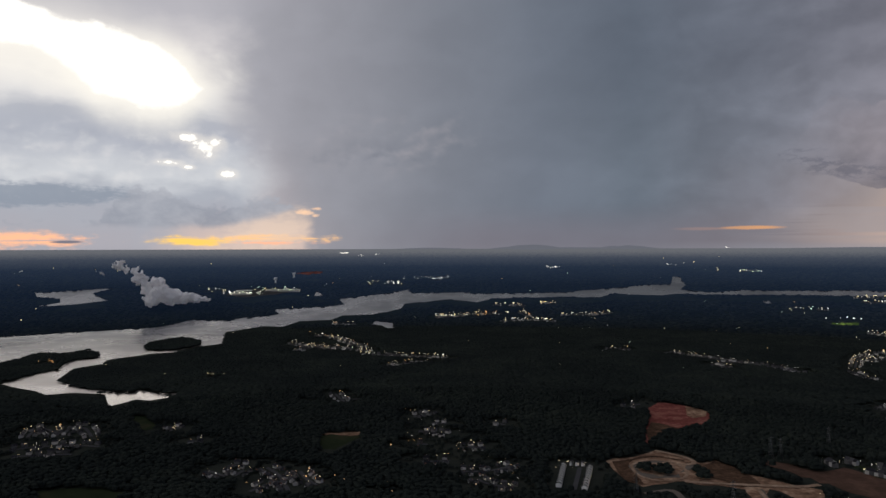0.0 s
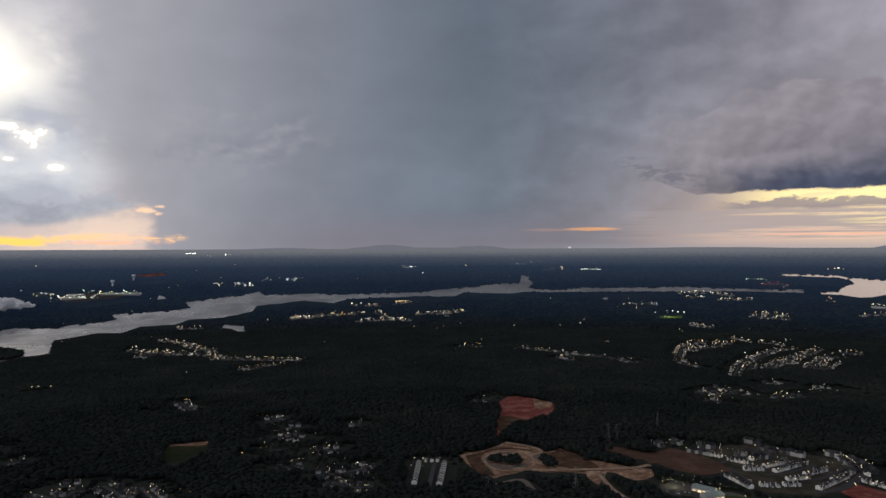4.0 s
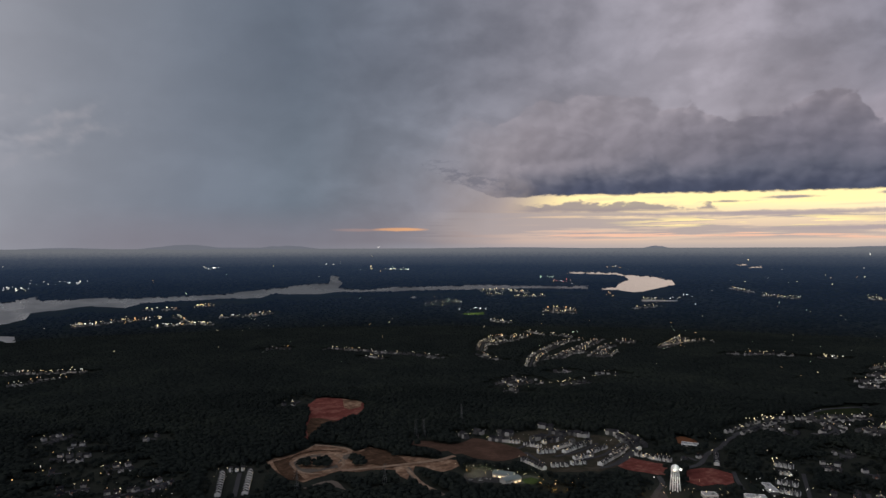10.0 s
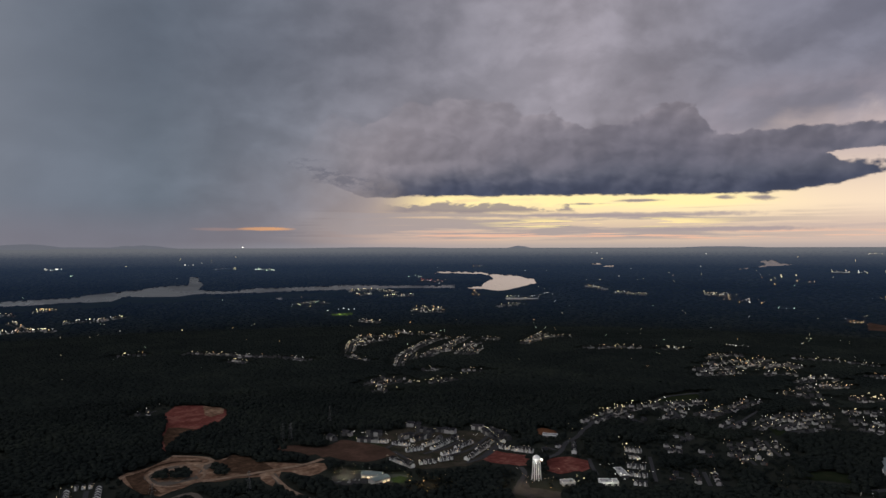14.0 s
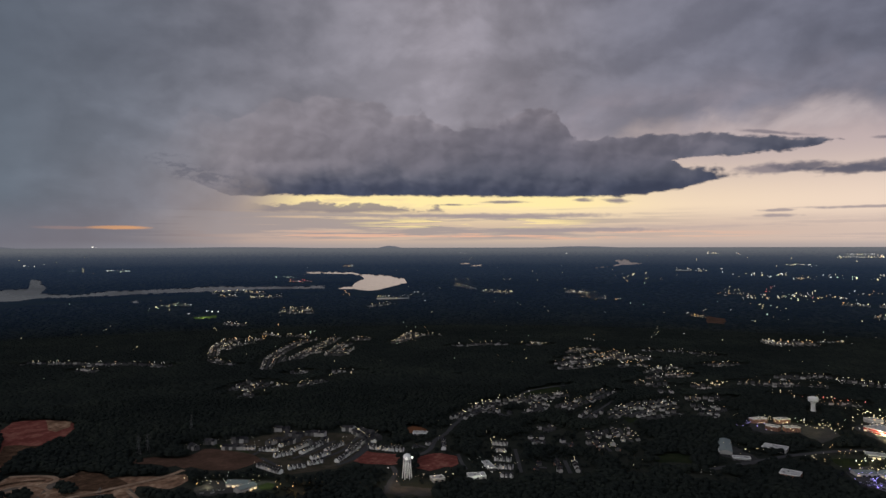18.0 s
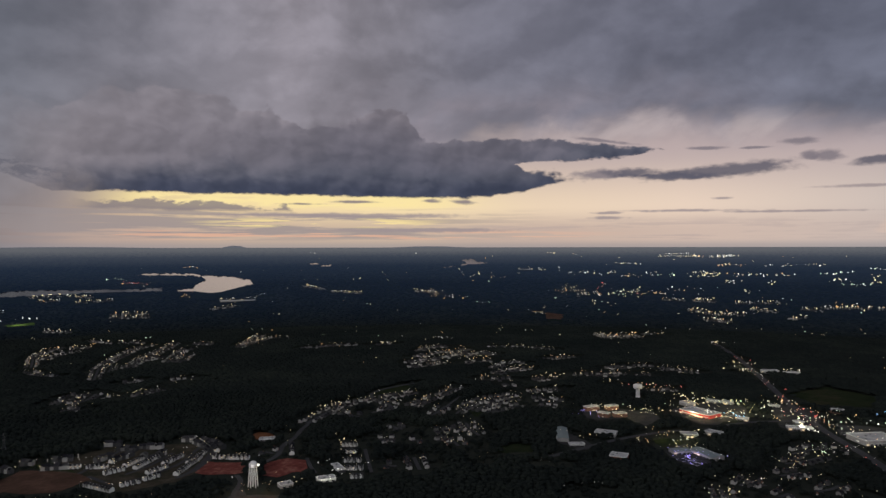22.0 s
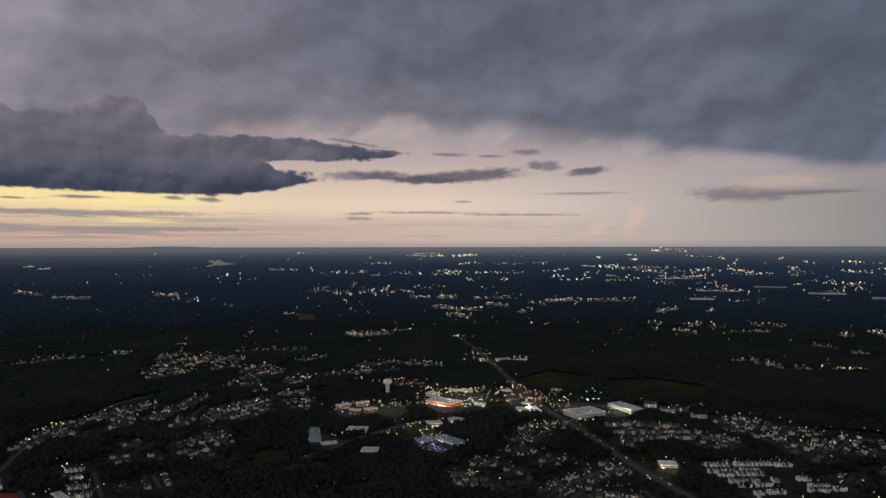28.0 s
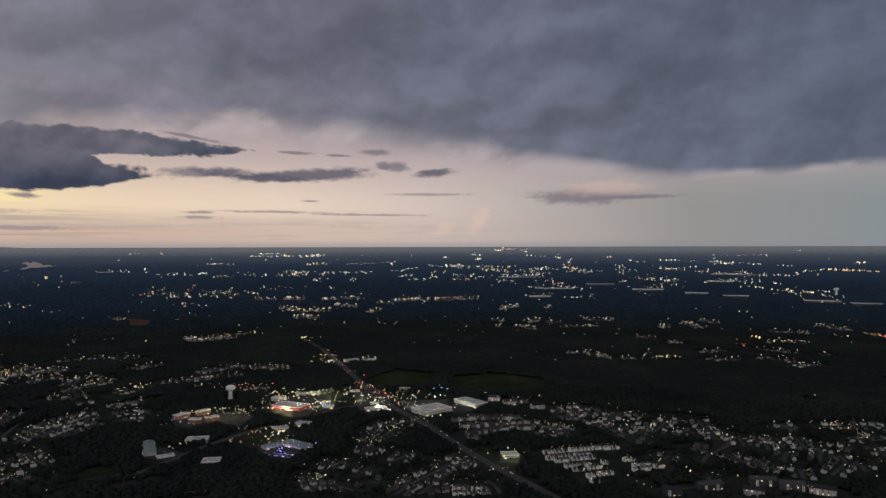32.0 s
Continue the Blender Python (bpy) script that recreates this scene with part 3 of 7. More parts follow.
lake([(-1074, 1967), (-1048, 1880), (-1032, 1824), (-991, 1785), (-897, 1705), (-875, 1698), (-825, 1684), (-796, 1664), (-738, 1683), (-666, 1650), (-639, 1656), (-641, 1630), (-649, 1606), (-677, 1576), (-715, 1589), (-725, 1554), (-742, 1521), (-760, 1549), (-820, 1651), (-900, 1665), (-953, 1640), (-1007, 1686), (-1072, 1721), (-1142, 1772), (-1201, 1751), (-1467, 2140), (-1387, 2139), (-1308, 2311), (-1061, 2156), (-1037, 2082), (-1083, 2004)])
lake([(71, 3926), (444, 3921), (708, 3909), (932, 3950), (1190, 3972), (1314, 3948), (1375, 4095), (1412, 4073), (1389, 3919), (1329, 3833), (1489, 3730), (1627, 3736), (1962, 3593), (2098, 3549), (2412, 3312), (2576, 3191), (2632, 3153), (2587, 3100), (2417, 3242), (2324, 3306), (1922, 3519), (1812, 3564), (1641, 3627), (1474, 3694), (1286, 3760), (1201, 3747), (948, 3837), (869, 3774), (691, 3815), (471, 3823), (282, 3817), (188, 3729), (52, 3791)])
lake([(-2103, 3523), (-1923, 3656), (-1798, 3743), (-1846, 3647), (-1820, 3577), (-1721, 3518), (-1840, 3388), (-1971, 3301), (-1907, 3405), (-1944, 3471), (-2058, 3465)], "pale lake beyond the woods", 4, 60)
lake([(-1727, 3820), (-1730, 3850), (-1655, 3880), (-1641, 3861)], "pale sliver of water beyond the woods", 2, 80)
lake([(-334, 3108), (-320, 3230), (-233, 3171), (-216, 3006), (-246, 3006), (-281, 3108)], "small grey pond among the woods", 3, 30)
lake([(-723, 3839), (-731, 3944), (-672, 3858)], "small grey pond by the works", 2, 60)
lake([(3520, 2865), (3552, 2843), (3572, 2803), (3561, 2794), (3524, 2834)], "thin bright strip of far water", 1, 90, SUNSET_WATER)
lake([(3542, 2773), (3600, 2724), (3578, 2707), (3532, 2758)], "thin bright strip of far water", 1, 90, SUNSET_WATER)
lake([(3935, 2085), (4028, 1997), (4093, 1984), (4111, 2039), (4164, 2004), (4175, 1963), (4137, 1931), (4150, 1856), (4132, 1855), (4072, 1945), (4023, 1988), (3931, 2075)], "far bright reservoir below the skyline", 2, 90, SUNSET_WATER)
lake([(1635, 3494), (1668, 3487), (1660, 3446), (1621, 3441)], "small bright pond among the woods", 2, 40)
island([(-1375, 2018), (-1343, 2071), (-1346, 2182), (-1348, 2280), (-1255, 2262), (-1222, 2348), (-1163, 2297), (-1128, 2248), (-1111, 2195), (-1159, 2147), (-1148, 2068), (-1119, 1986), (-1132, 1950), (-1143, 1857), (-1147, 1779), (-1193, 1751)])
island([(-1053, 2412), (-1091, 2557), (-1024, 2684), (-919, 2585), (-878, 2479), (-926, 2356), (-1014, 2345)])
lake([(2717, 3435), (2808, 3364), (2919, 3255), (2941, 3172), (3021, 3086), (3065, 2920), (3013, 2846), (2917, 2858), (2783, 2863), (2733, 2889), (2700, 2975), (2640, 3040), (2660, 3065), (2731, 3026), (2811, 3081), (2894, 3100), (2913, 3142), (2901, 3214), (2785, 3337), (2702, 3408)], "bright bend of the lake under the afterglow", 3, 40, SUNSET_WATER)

# ---- surfaces of the built places ----
CLAY = material("red_clay", [(0.085, 0.027, 0.023), (0.155, 0.05, 0.041), (0.26, 0.12, 0.094)], 0.03, 0.12, 0.95)
RUST = material("orange_clay", [(0.12, 0.05, 0.025), (0.19, 0.085, 0.045)], 0.03, 0.3, 0.95)
SAND = material("sandy_soil", [(0.06, 0.037, 0.025), (0.21, 0.127, 0.085), (0.44, 0.31, 0.215)], 0.03, 0.12, 0.95)
TRACK = material("worn_track", [(0.1, 0.085, 0.072), (0.15, 0.125, 0.105)], 0.03, 0.3, 0.95)
BROWN = material("graded_earth", [(0.045, 0.03, 0.022), (0.075, 0.045, 0.034), (0.115, 0.068, 0.05)], 0.025, 0.12, 0.95)
YARD = material("lawns_and_soil", [(0.022, 0.026, 0.018), (0.045, 0.04, 0.03), (0.085, 0.07, 0.055)], 0.03, 0.12, 0.95)
GRASS = material("rough_grass", [(0.02, 0.028, 0.012), (0.03, 0.04, 0.017)], 0.03, 0.4, 0.95)
PITCH = material("dull_grass", [(0.013, 0.018, 0.0105), (0.021, 0.027, 0.0145), (0.04, 0.035, 0.022)], 0.012, 0.05, 0.95)
LAWN = material("mown_grass", [(0.045, 0.075, 0.025), (0.06, 0.095, 0.032)], 0.05, 0.5, 0.95)
LOT = material("asphalt_lot", [(0.028, 0.028, 0.03), (0.045, 0.045, 0.046), (0.065, 0.063, 0.06)], 0.05, 0.6, 0.9)
ASPHALT = material("road_asphalt", [(0.04, 0.04, 0.043), (0.055, 0.055, 0.059), (0.075, 0.075, 0.075)], 0.02, 0.5, 0.85)
SIDING = material("pale_siding", [(0.05, 0.05, 0.055), (0.11, 0.108, 0.108), (0.42, 0.41, 0.4)], 0.3, 2.0, 0.7, per="object", spread=0.75)
SIDING_FAR = material("pale_siding_rows", [(0.05, 0.05, 0.055), (0.11, 0.108, 0.108), (0.42, 0.41, 0.4)], 0.3, 2.0, 0.7, per="island", spread=0.75)
TOWN_SIDING = material("townhouse_siding", [(0.1, 0.1, 0.105), (0.25, 0.245, 0.245), (0.68, 0.67, 0.66)], 0.3, 2.0, 0.7, per="object", spread=0.75)
BRICK = material("brick_front", [(0.2, 0.1, 0.07), (0.3, 0.17, 0.13)], 0.4, 4.0, 0.9, per="object")
SHINGLE = material("dark_shingles", [(0.02, 0.02, 0.024), (0.034, 0.034, 0.039), (0.06, 0.058, 0.06)], 0.3, 2.5, 0.9, per="object", spread=0.6)
SHINGLE_FAR = material("dark_shingle_rows", [(0.02, 0.02, 0.024), (0.036, 0.035, 0.04), (0.065, 0.063, 0.064)], 0.3, 2.5, 0.9, per="island", spread=0.7)
TRIM = material("white_trim", [(0.7, 0.7, 0.69), (0.82, 0.82, 0.8)], 0.5, 3.0, 0.5)
DOOR = material("painted_door", [(0.1, 0.06, 0.05), (0.2, 0.16, 0.15)], 0.8, 3.0, 0.5, per="object", spread=0.7)
PANE = material("window_pane", [(0.02, 0.024, 0.03), (0.04, 0.045, 0.055)], 0.8, 3.0, 0.08)
PANE_LIT = lamp_mat("lit_window", (1.0, 0.68, 0.32), 2.6, 0.8)
MEMBRANE = material("pale_flat_roof", [(0.24, 0.24, 0.25), (0.38, 0.38, 0.38), (0.52, 0.52, 0.5)], 0.04, 0.4, 0.8)
CONCRETE = material("concrete", [(0.28, 0.27, 0.26), (0.38, 0.37, 0.36), (0.46, 0.45, 0.43)], 0.1, 0.8, 0.9)
STEEL = material("galvanised_steel", [(0.14, 0.145, 0.15), (0.2, 0.205, 0.21)], 0.3, 2.0, 0.45, 0.7)
WHITE_PAINT = material("white_tank_paint", [(0.66, 0.67, 0.68), (0.78, 0.78, 0.78)], 0.08, 0.7, 0.5)
RED_PAINT = material("red_cladding", [(0.35, 0.03, 0.03), (0.45, 0.06, 0.05)], 0.1, 0.8, 0.6)
GREEN_ROOF = material("grey_green_metal_roof", [(0.13, 0.17, 0.17), (0.19, 0.23, 0.23)], 0.06, 0.6, 0.5, 0.3)
LAMP_WARM = lamp_mat("warm_lamp", (1.0, 0.5, 0.14), 4.3)
LAMP_GOLD = lamp_mat("golden_lamp", (1.0, 0.8, 0.38), 4.8)
LAMP_WHITE = lamp_mat("white_lamp", (1.0, 0.95, 0.82), 4.6)
LAMP_GREEN = lamp_mat("greenish_lamp", (0.74, 1.0, 0.62), 4.4)
LAMP_RED = lamp_mat("red_lamp", (1.0, 0.1, 0.06), 7.0)
LAMP_VIOLET = lamp_mat("violet_lamp", (0.38, 0.3, 1.0), 7.0)
LAMP_BLUE = lamp_mat("blue_lamp", (0.15, 0.5, 1.0), 8.0)
LAMPS = {"o": LAMP_WARM, "y": LAMP_GOLD, "w": LAMP_WHITE, "g": LAMP_GREEN, "r": LAMP_RED, "v": LAMP_VIOLET, "b": LAMP_BLUE}


# ---- builders ----
def box(bm, x0, x1, y0, y1, z0, z1):
    v = [bm.verts.new(p) for p in ((x0, y0, z0), (x1, y0, z0), (x1, y1, z0), (x0, y1, z0), (x0, y0, z1), (x1, y0, z1), (x1, y1, z1), (x0, y1, z1))]
    for f in ((3, 2, 1, 0), (4, 5, 6, 7), (0, 1, 5, 4), (1, 2, 6, 5), (2, 3, 7, 6), (3, 0, 4, 7)):
        bm.faces.new([v[i] for i in f])


def gable(bm, x0, x1, y0, y1, z0, z1, over=0.5, thick=0.3):
    """A pitched roof with its ridge along x: two thick slabs that meet at the ridge."""
    ym = (y0 + y1) / 2
    drop = over * (z1 - z0) / (ym - y0)
    sec = [(y0 - over, z0 - drop), (ym, z1), (y1 + over, z0 - drop), (y1 + over, z0 - drop + thick), (ym, z1 + thick), (y0 - over, z0 - drop + thick)]
    a = [bm.verts.new((x0 - over, y, z)) for y, z in sec]
    b = [bm.verts.new((x1 + over, y, z)) for y, z in sec]
    for q in ((a[0], a[1], a[4], a[5]), (a[1], a[2], a[3], a[4])):
        bm.faces.new(q)
    for q in ((b[5], b[4], b[1], b[0]), (b[4], b[3], b[2], b[1])):
        bm.faces.new(q)
    for i in range(6):
        j = (i + 1) % 6
        bm.faces.new((a[j], a[i], b[i], b[j]))


def gabled_walls(bm, x0, x1, y0, y1, z0, z1, ridge):
    """Walls with a pointed gable at each end, ridge along x."""
    ym = (y0 + y1) / 2
    a = [bm.verts.new((x0, y, z)) for y, z in ((y0, z0), (y0, z1), (ym, ridge), (y1, z1), (y1, z0))]
    b = [bm.verts.new((x1, y, z)) for y, z in ((y0, z0), (y0, z1), (ym, ridge), (y1, z1), (y1, z0))]
    bm.faces.new(a[::-1]), bm.faces.new(b)
    for i in range(5):
        j = (i + 1) % 5
        bm.faces.new((a[i], a[j], b[j], b[i]))


def turned(bm, zs, n=16, x=0.0, y=0.0):
    """A solid turned about a vertical line, from (radius, height) rows."""
    rings = [[bm.verts.new((x + r * math.cos(2 * math.pi * k / n), y + r * math.sin(2 * math.pi * k / n), z)) for k in range(n)] for r, z in zs]
    for a, b in zip(rings, rings[1:]):
        for k in range(n):
            bm.faces.new((a[k], a[(k + 1) % n], b[(k + 1) % n], b[k]))
    bm.faces.new(rings[0][::-1]), bm.faces.new(rings[-1])


def beam(bm, p, q, w):
    """A square bar from p to q."""
    p, q = Vector(p), Vector(q)
    d = (q - p).normalized()
    u = d.cross(Vector((0, 0, 1)) if abs(d.z) < 0.9 else Vector((1, 0, 0))).normalized() * w / 2
    v = d.cross(u).normalized() * w / 2
    a = [bm.verts.new(p + s * u + t * v) for s, t in ((-1, -1), (1, -1), (1, 1), (-1, 1))]
    b = [bm.verts.new(q + s * u + t * v) for s, t in ((-1, -1), (1, -1), (1, 1), (-1, 1))]
    bm.faces.new(a[::-1]), bm.faces.new(b)
    for i in range(4):
        j = (i + 1) % 4
        bm.faces.new((a[i], a[j], b[j], b[i]))


def part(name, bm, mat, parent, label="", smooth=False):
    bmesh.ops.recalc_face_normals(bm, faces=bm.faces[:])
    me = bpy.data.meshes.new(name)
    bm.to_mesh(me), bm.free()
    me.materials.append(mat)
    if smooth:
        me.polygons.foreach_set("use_smooth", np.ones(len(me.polygons), bool))
    ob = new(name, me)
    ob.parent = parent
    return tagged(ob, label) if label else ob


def boxes(name, mat, parent, *rows, label=""):
    bm = bmesh.new()
    for r in rows:
        box(bm, *r)
    return part(name, bm, mat, parent, label)


def thing(name, label, category, group=""):
    return tagged(new(name), label, category, group)


def ribbon(pts, width, mat, label, lift=0.5, name="road"):
    """A carriageway along a line."""
    line = []
    for (x0, y0), (x1, y1) in zip(pts, pts[1:]):
        n = max(1, int(math.hypot(x1 - x0, y1 - y0) / 12))
        line += [(x0 + (x1 - x0) * k / n, y0 + (y1 - y0) * k / n) for k in range(n)]
    line.append(pts[-1])
    for _ in range(3):
        line = [line[0]] + [((a[0] + 2 * b[0] + c[0]) / 4, (a[1] + 2 * b[1] + c[1]) / 4) for a, b, c in zip(line, line[1:], line[2:])] + [line[-1]]
    SHEETS.append(name)
    lift += 0.4 + 0.008 * (len(SHEETS) % 60)
    vs, fs = [], []
    for i, (x, y) in enumerate(line):
        (ax, ay), (bx, by) = line[max(0, i - 1)], line[min(len(line) - 1, i + 1)]
        d = math.hypot(bx - ax, by - ay) or 1
        nx, ny = -(by - ay) / d * width / 2, (bx - ax) / d * width / 2
        z = float(ground_z(x, y)) + lift
        vs += [(x + nx, y + ny, z), (x - nx, y - ny, z)]
        if i:
            fs.append((2 * i - 2, 2 * i - 1, 2 * i + 1, 2 * i))
    ob = mesh_object(name, vs, fs, mat)
    mark_line(line, width / 2 + 3, 1)
    return tagged(ob, label, "road", kind="structure")


def road(pts, width, label="grey asphalt road between dark trees"):
    return ribbon(pts, width, TRACK if "clay" in label or "track" in label else ASPHALT, label)


def clearing(pts, mat, label, lift=0.3):
    return patch("ground_patch", pts, mat, lift, 1, label, "clearing", 8.0, 14.0)


def grove(pts):
    """Trees left standing on open ground."""
    mark(pts, 0)


rnd = random.Random(7)
house_spots, row_spots, lamp_spots, light_spots = [], [], [], []


def shrink(x, y):
    """How much smaller things are laid out in the far country, which is drawn together."""
    return 1.0 - float(ground_z(x, y)) / EYE


def along(pts, gap):
    """Points every gap metres of a line: place, heading."""
    s = gap / 2
    for (x0, y0), (x1, y1) in zip(pts, pts[1:]):
        d = math.hypot(x1 - x0, y1 - y0)
        k = shrink(x0, y0)
        while s < d:
            yield x0 + (x1 - x0) * s / d, y0 + (y1 - y0) * s / d, math.atan2(y1 - y0, x1 - x0), k
            s += gap * k
        s -= d


def street(pts, gap=15.0):
    """A lane with detached houses on both sides, street lamps and lit porches."""
    k = shrink(*pts[0])
    if k > 0.98:
        ribbon(pts, 6.5, ASPHALT, "narrow asphalt estate street", 0.45)
    mark_line(pts, 30 * k, 3)
    mark_line(pts, 10 * k, 1)
    for x, y, h, k in along(pts, gap):
        for side in (1, -1):
            if rnd.random() < 0.86:
                o = (13 + rnd.uniform(-2, 3)) * k * side
                hx, hy = x - math.sin(h) * o + rnd.uniform(-1.5, 1.5), y + math.cos(h) * o
                house_spots.append((hx, hy, h + (0 if side < 0 else math.pi) + rnd.gauss(0, 0.08), k))
                if rnd.random() < 0.4:
                    light_spots.append((hx, hy, 9.0 * k, rnd.choice("yyyyoww"), rnd.uniform(0.35, 0.95)))
    for x, y, h, k in along(pts, 52):
        lamp_spots.append((x - math.sin(h) * 5 * k, y + math.cos(h) * 5 * k, h, k))


def terrace(pts, gap=6.7):
    """A row of narrow houses wall to wall along a line."""
    mark_line(pts, 20, 3)
    mark_line(pts, 9, 1)
    (x0, y0), (x1, y1) = pts[0], pts[-1]
    h = math.atan2(y1 - y0, x1 - x0)
    n = max(2, round(math.hypot(x1 - x0, y1 - y0) / gap))
    # fronts look along the row's shaded side, towards the lane
    for i in range(n):
        s = (i + 0.5) / n
        row_spots.append((x0 + (x1 - x0) * s, y0 + (y1 - y0) * s, h, shrink(x0, y0)))
        if rnd.random() < 0.3:
            light_spots.append((x0 + (x1 - x0) * s - math.sin(h) * 7, y0 + (y1 - y0) * s + math.cos(h) * -7, 8.0, rnd.choice("yyow"), rnd.uniform(0.4, 0.8)))
    lamp_spots.append((x0 + math.sin(h) * 9, y0 - math.cos(h) * 9, h, 1.0))


apartment_spots = []


def apartments(pts):
    mark_line(pts, 22, 1)
    (x0, y0), (x1, y1) = pts[0], pts[-1]
    apartment_spots.append(((x0 + x1) / 2, (y0 + y1) / 2, math.hypot(x1 - x0, y1 - y0), math.atan2(y1 - y0, x1 - x0)))


# ---- roads ----
ROADS = [[(2638, 284), (2316, 180), (1996, 99), (1696, 29), (1477, -35), (1322, -97), (1172, -145), (1062, -185), (977, -224), (881, -259)]]
road(ROADS[0], 16, "busy straight dual carriageway with wet-looking asphalt")
road([(1079, 378), (1157, 340), (1240, 300), (1311, 252), (1357, 211), (1378, 171), (1463, 118), (1510, 63), (1537, 12), (1583, -19)], 11)
road([(698, 676), (718, 715), (702, 709)], 8)
road([(688, 689), (724, 721), (764, 740), (777, 769)], 8)
road([(760, 841), (820, 867), (852, 892), (874, 935), (880, 972)], 8)
road([(847, 775), (875, 774), (944, 820), (976, 820), (1023, 849), (1075, 867), (1158, 891), (1216, 903), (1263, 889), (1302, 862), (1283, 813), (1264, 792)], 9)
road([(1319, 879), (1348, 909), (1411, 917), (1486, 896), (1539, 864)], 9, "pale curving lane at the wood's edge")
road([(895, 728), (859, 691), (841, 667)], 6)
road([(980, 670), (884, 593)], 6)
road([(670, 989), (757, 1030), (806, 1049)], 7)
road([(688, 956), (760, 968), (803, 969)], 7)
road([(700, 922), (750, 925), (812, 947)], 7)
road([(727, 886), (777, 888), (871, 941)], 7)
road([(724, 840), (750, 838), (846, 890), (875, 945)], 8)
road([(668, 965), (659, 896)], 7)
road([(1042, -510), (1084, -536), (1118, -577), (1143, -611), (1190, -632), (1248, -644)], 7)
road([(993, -497), (971, -495), (943, -449), (943, -408)], 6)
road([(188, 984), (217, 1088)], 7)
road([(457, 988), (443, 923), (446, 884), (451, 846)], 9, "rutted clay haul road")
road([(286, 970), (335, 991), (331, 937)], 10, "grey track below the diggings")
road([(-328, 1581), (-280, 1541), (-224, 1580), (-163, 1600)], 6)
road([(1005, -159), (979, -172), (941, -168)], 6)
road([(960, -55), (1013, -86), (1054, -112)], 6)
road([(1231, 681), (1327, 692), (1430, 711)], 6)

# ---- open ground ----
clearing([(365, 1218), (367, 1254), (412, 1380), (450, 1499), (485, 1548), (529, 1524), (563, 1449), (548, 1404), (506, 1347), (461, 1327), (436, 1314), (406, 1296), (380, 1248)], CLAY, "bare red clay cut into the woods")
clearing([(534, 1510), (563, 1460), (543, 1416), (513, 1402), (508, 1425)], SAND, "pale sandy patch on the red clay", 0.55)
clearing([(267, 1124), (283, 1138), (318, 1144), (362, 1178), (371, 1173), (399, 1139), (417, 1110), (448, 1125), (465, 1052), (437, 988), (384, 1006), (359, 1025), (330, 1014), (292, 1000), (274, 1039), (268, 1079)], SAND, "sandy building site with tracks and spoil")
clearing([(295, 1097), (313, 1116), (353, 1125), (375, 1101), (409, 1107), (409, 1089), (364, 1060), (361, 1040), (325, 1037), (304, 1039), (295, 1064)], TRACK, "grey worn track across the building site", 0.6)
clearing([(308, 1096), (325, 1110), (363, 1114), (381, 1098), (393, 1103), (377, 1076), (358, 1052), (324, 1054), (308, 1063)], SAND, "sandy mound inside the ring track", 0.75)
clearing([(468, 1057), (483, 1043), (530, 999), (547, 984), (534, 957), (497, 944), (472, 990), (434, 938), (433, 979)], SAND, "bare sandy ground at the diggings")
clearing([(504, 1129), (546, 1113), (593, 1067), (636, 1086), (652, 1056), (663, 1022), (671, 991), (663, 951), (628, 946), (600, 949), (574, 993), (543, 1060)], BROWN, "bare brown graded field below the townhouses")
clearing([(653, 1114), (685, 1082), (671, 998), (655, 1062)], GRASS, "rough grass edge beside the graded field")
clearing([(757, 836), (808, 864), (817, 834), (808, 846), (833, 804), (796, 768), (764, 803)], CLAY, "red clay plot beside the new estate road")
clearing([(839, 769), (881, 757), (886, 723), (856, 695), (800, 707), (797, 734)], CLAY, "red clay plot below the water tower")
clearing([(960, 911), (980, 912), (983, 884), (967, 859), (944, 868), (940, 887)], RUST, "bare orange clay round a basin")
clearing([(731, 684), (745, 652), (723, 636), (681, 693), (709, 714), (743, 723), (722, 695)], LOT, "asphalt yard round the water tower")
clearing([(586, 856), (605, 857), (609, 843), (592, 829), (581, 839)], GRASS, "floodlit green lawn by the works")
clearing([(515, 909), (555, 935), (572, 904), (596, 865), (574, 843), (547, 877), (510, 882)], LOT, "asphalt yard crowded with vehicles")
clearing([(-229, 1291), (-159, 1300), (-153, 1286), (-163, 1251), (-189, 1191), (-221, 1197)], PITCH, "dull green sports ground in the woods")
clearing([(-231, 1300), (-160, 1308), (-157, 1283), (-226, 1281)], SAND, "pale sandy strip beside the sports ground", 0.5)
clearing([(-657, 1421), (-630, 1437), (-572, 1358), (-564, 1329), (-580, 1315), (-610, 1373)], PITCH, "small pale green meadow in the woods")
clearing([(-598, 985), (-525, 1000), (-443, 983), (-457, 944), (-551, 945)], PITCH, "dull grass field")
clearing([(1696, 3006), (1805, 2967), (1772, 2913), (1675, 2957)], LAWN, "floodlit green sports pitch")
clearing([(1406, 925), (1488, 914), (1490, 870), (1431, 852), (1371, 886), (1342, 900)], PITCH, "grass field inside the lane's bend")
clearing([(1323, 639), (1330, 616), (1301, 586), (1273, 598)], PITCH, "green between the houses")
clearing([(1084, 474), (1134, 453), (1136, 413), (1099, 409), (1071, 448)], PITCH, "round dull green field")
clearing([(1812, 34), (1944, -47), (1872, -153), (1749, -129), (1717, -27)], PITCH, "green field beside the main road")
clearing([(1702, -168), (1819, -195), (1854, -323), (1761, -442), (1676, -414), (1650, -274)], PITCH, "broad green field at the wood's edge")
clearing([(1516, 256), (1560, 238), (1667, 180), (1617, 112), (1499, 96), (1485, 128), (1429, 155), (1423, 182)], LOT, "lit asphalt car park of the shopping centre")
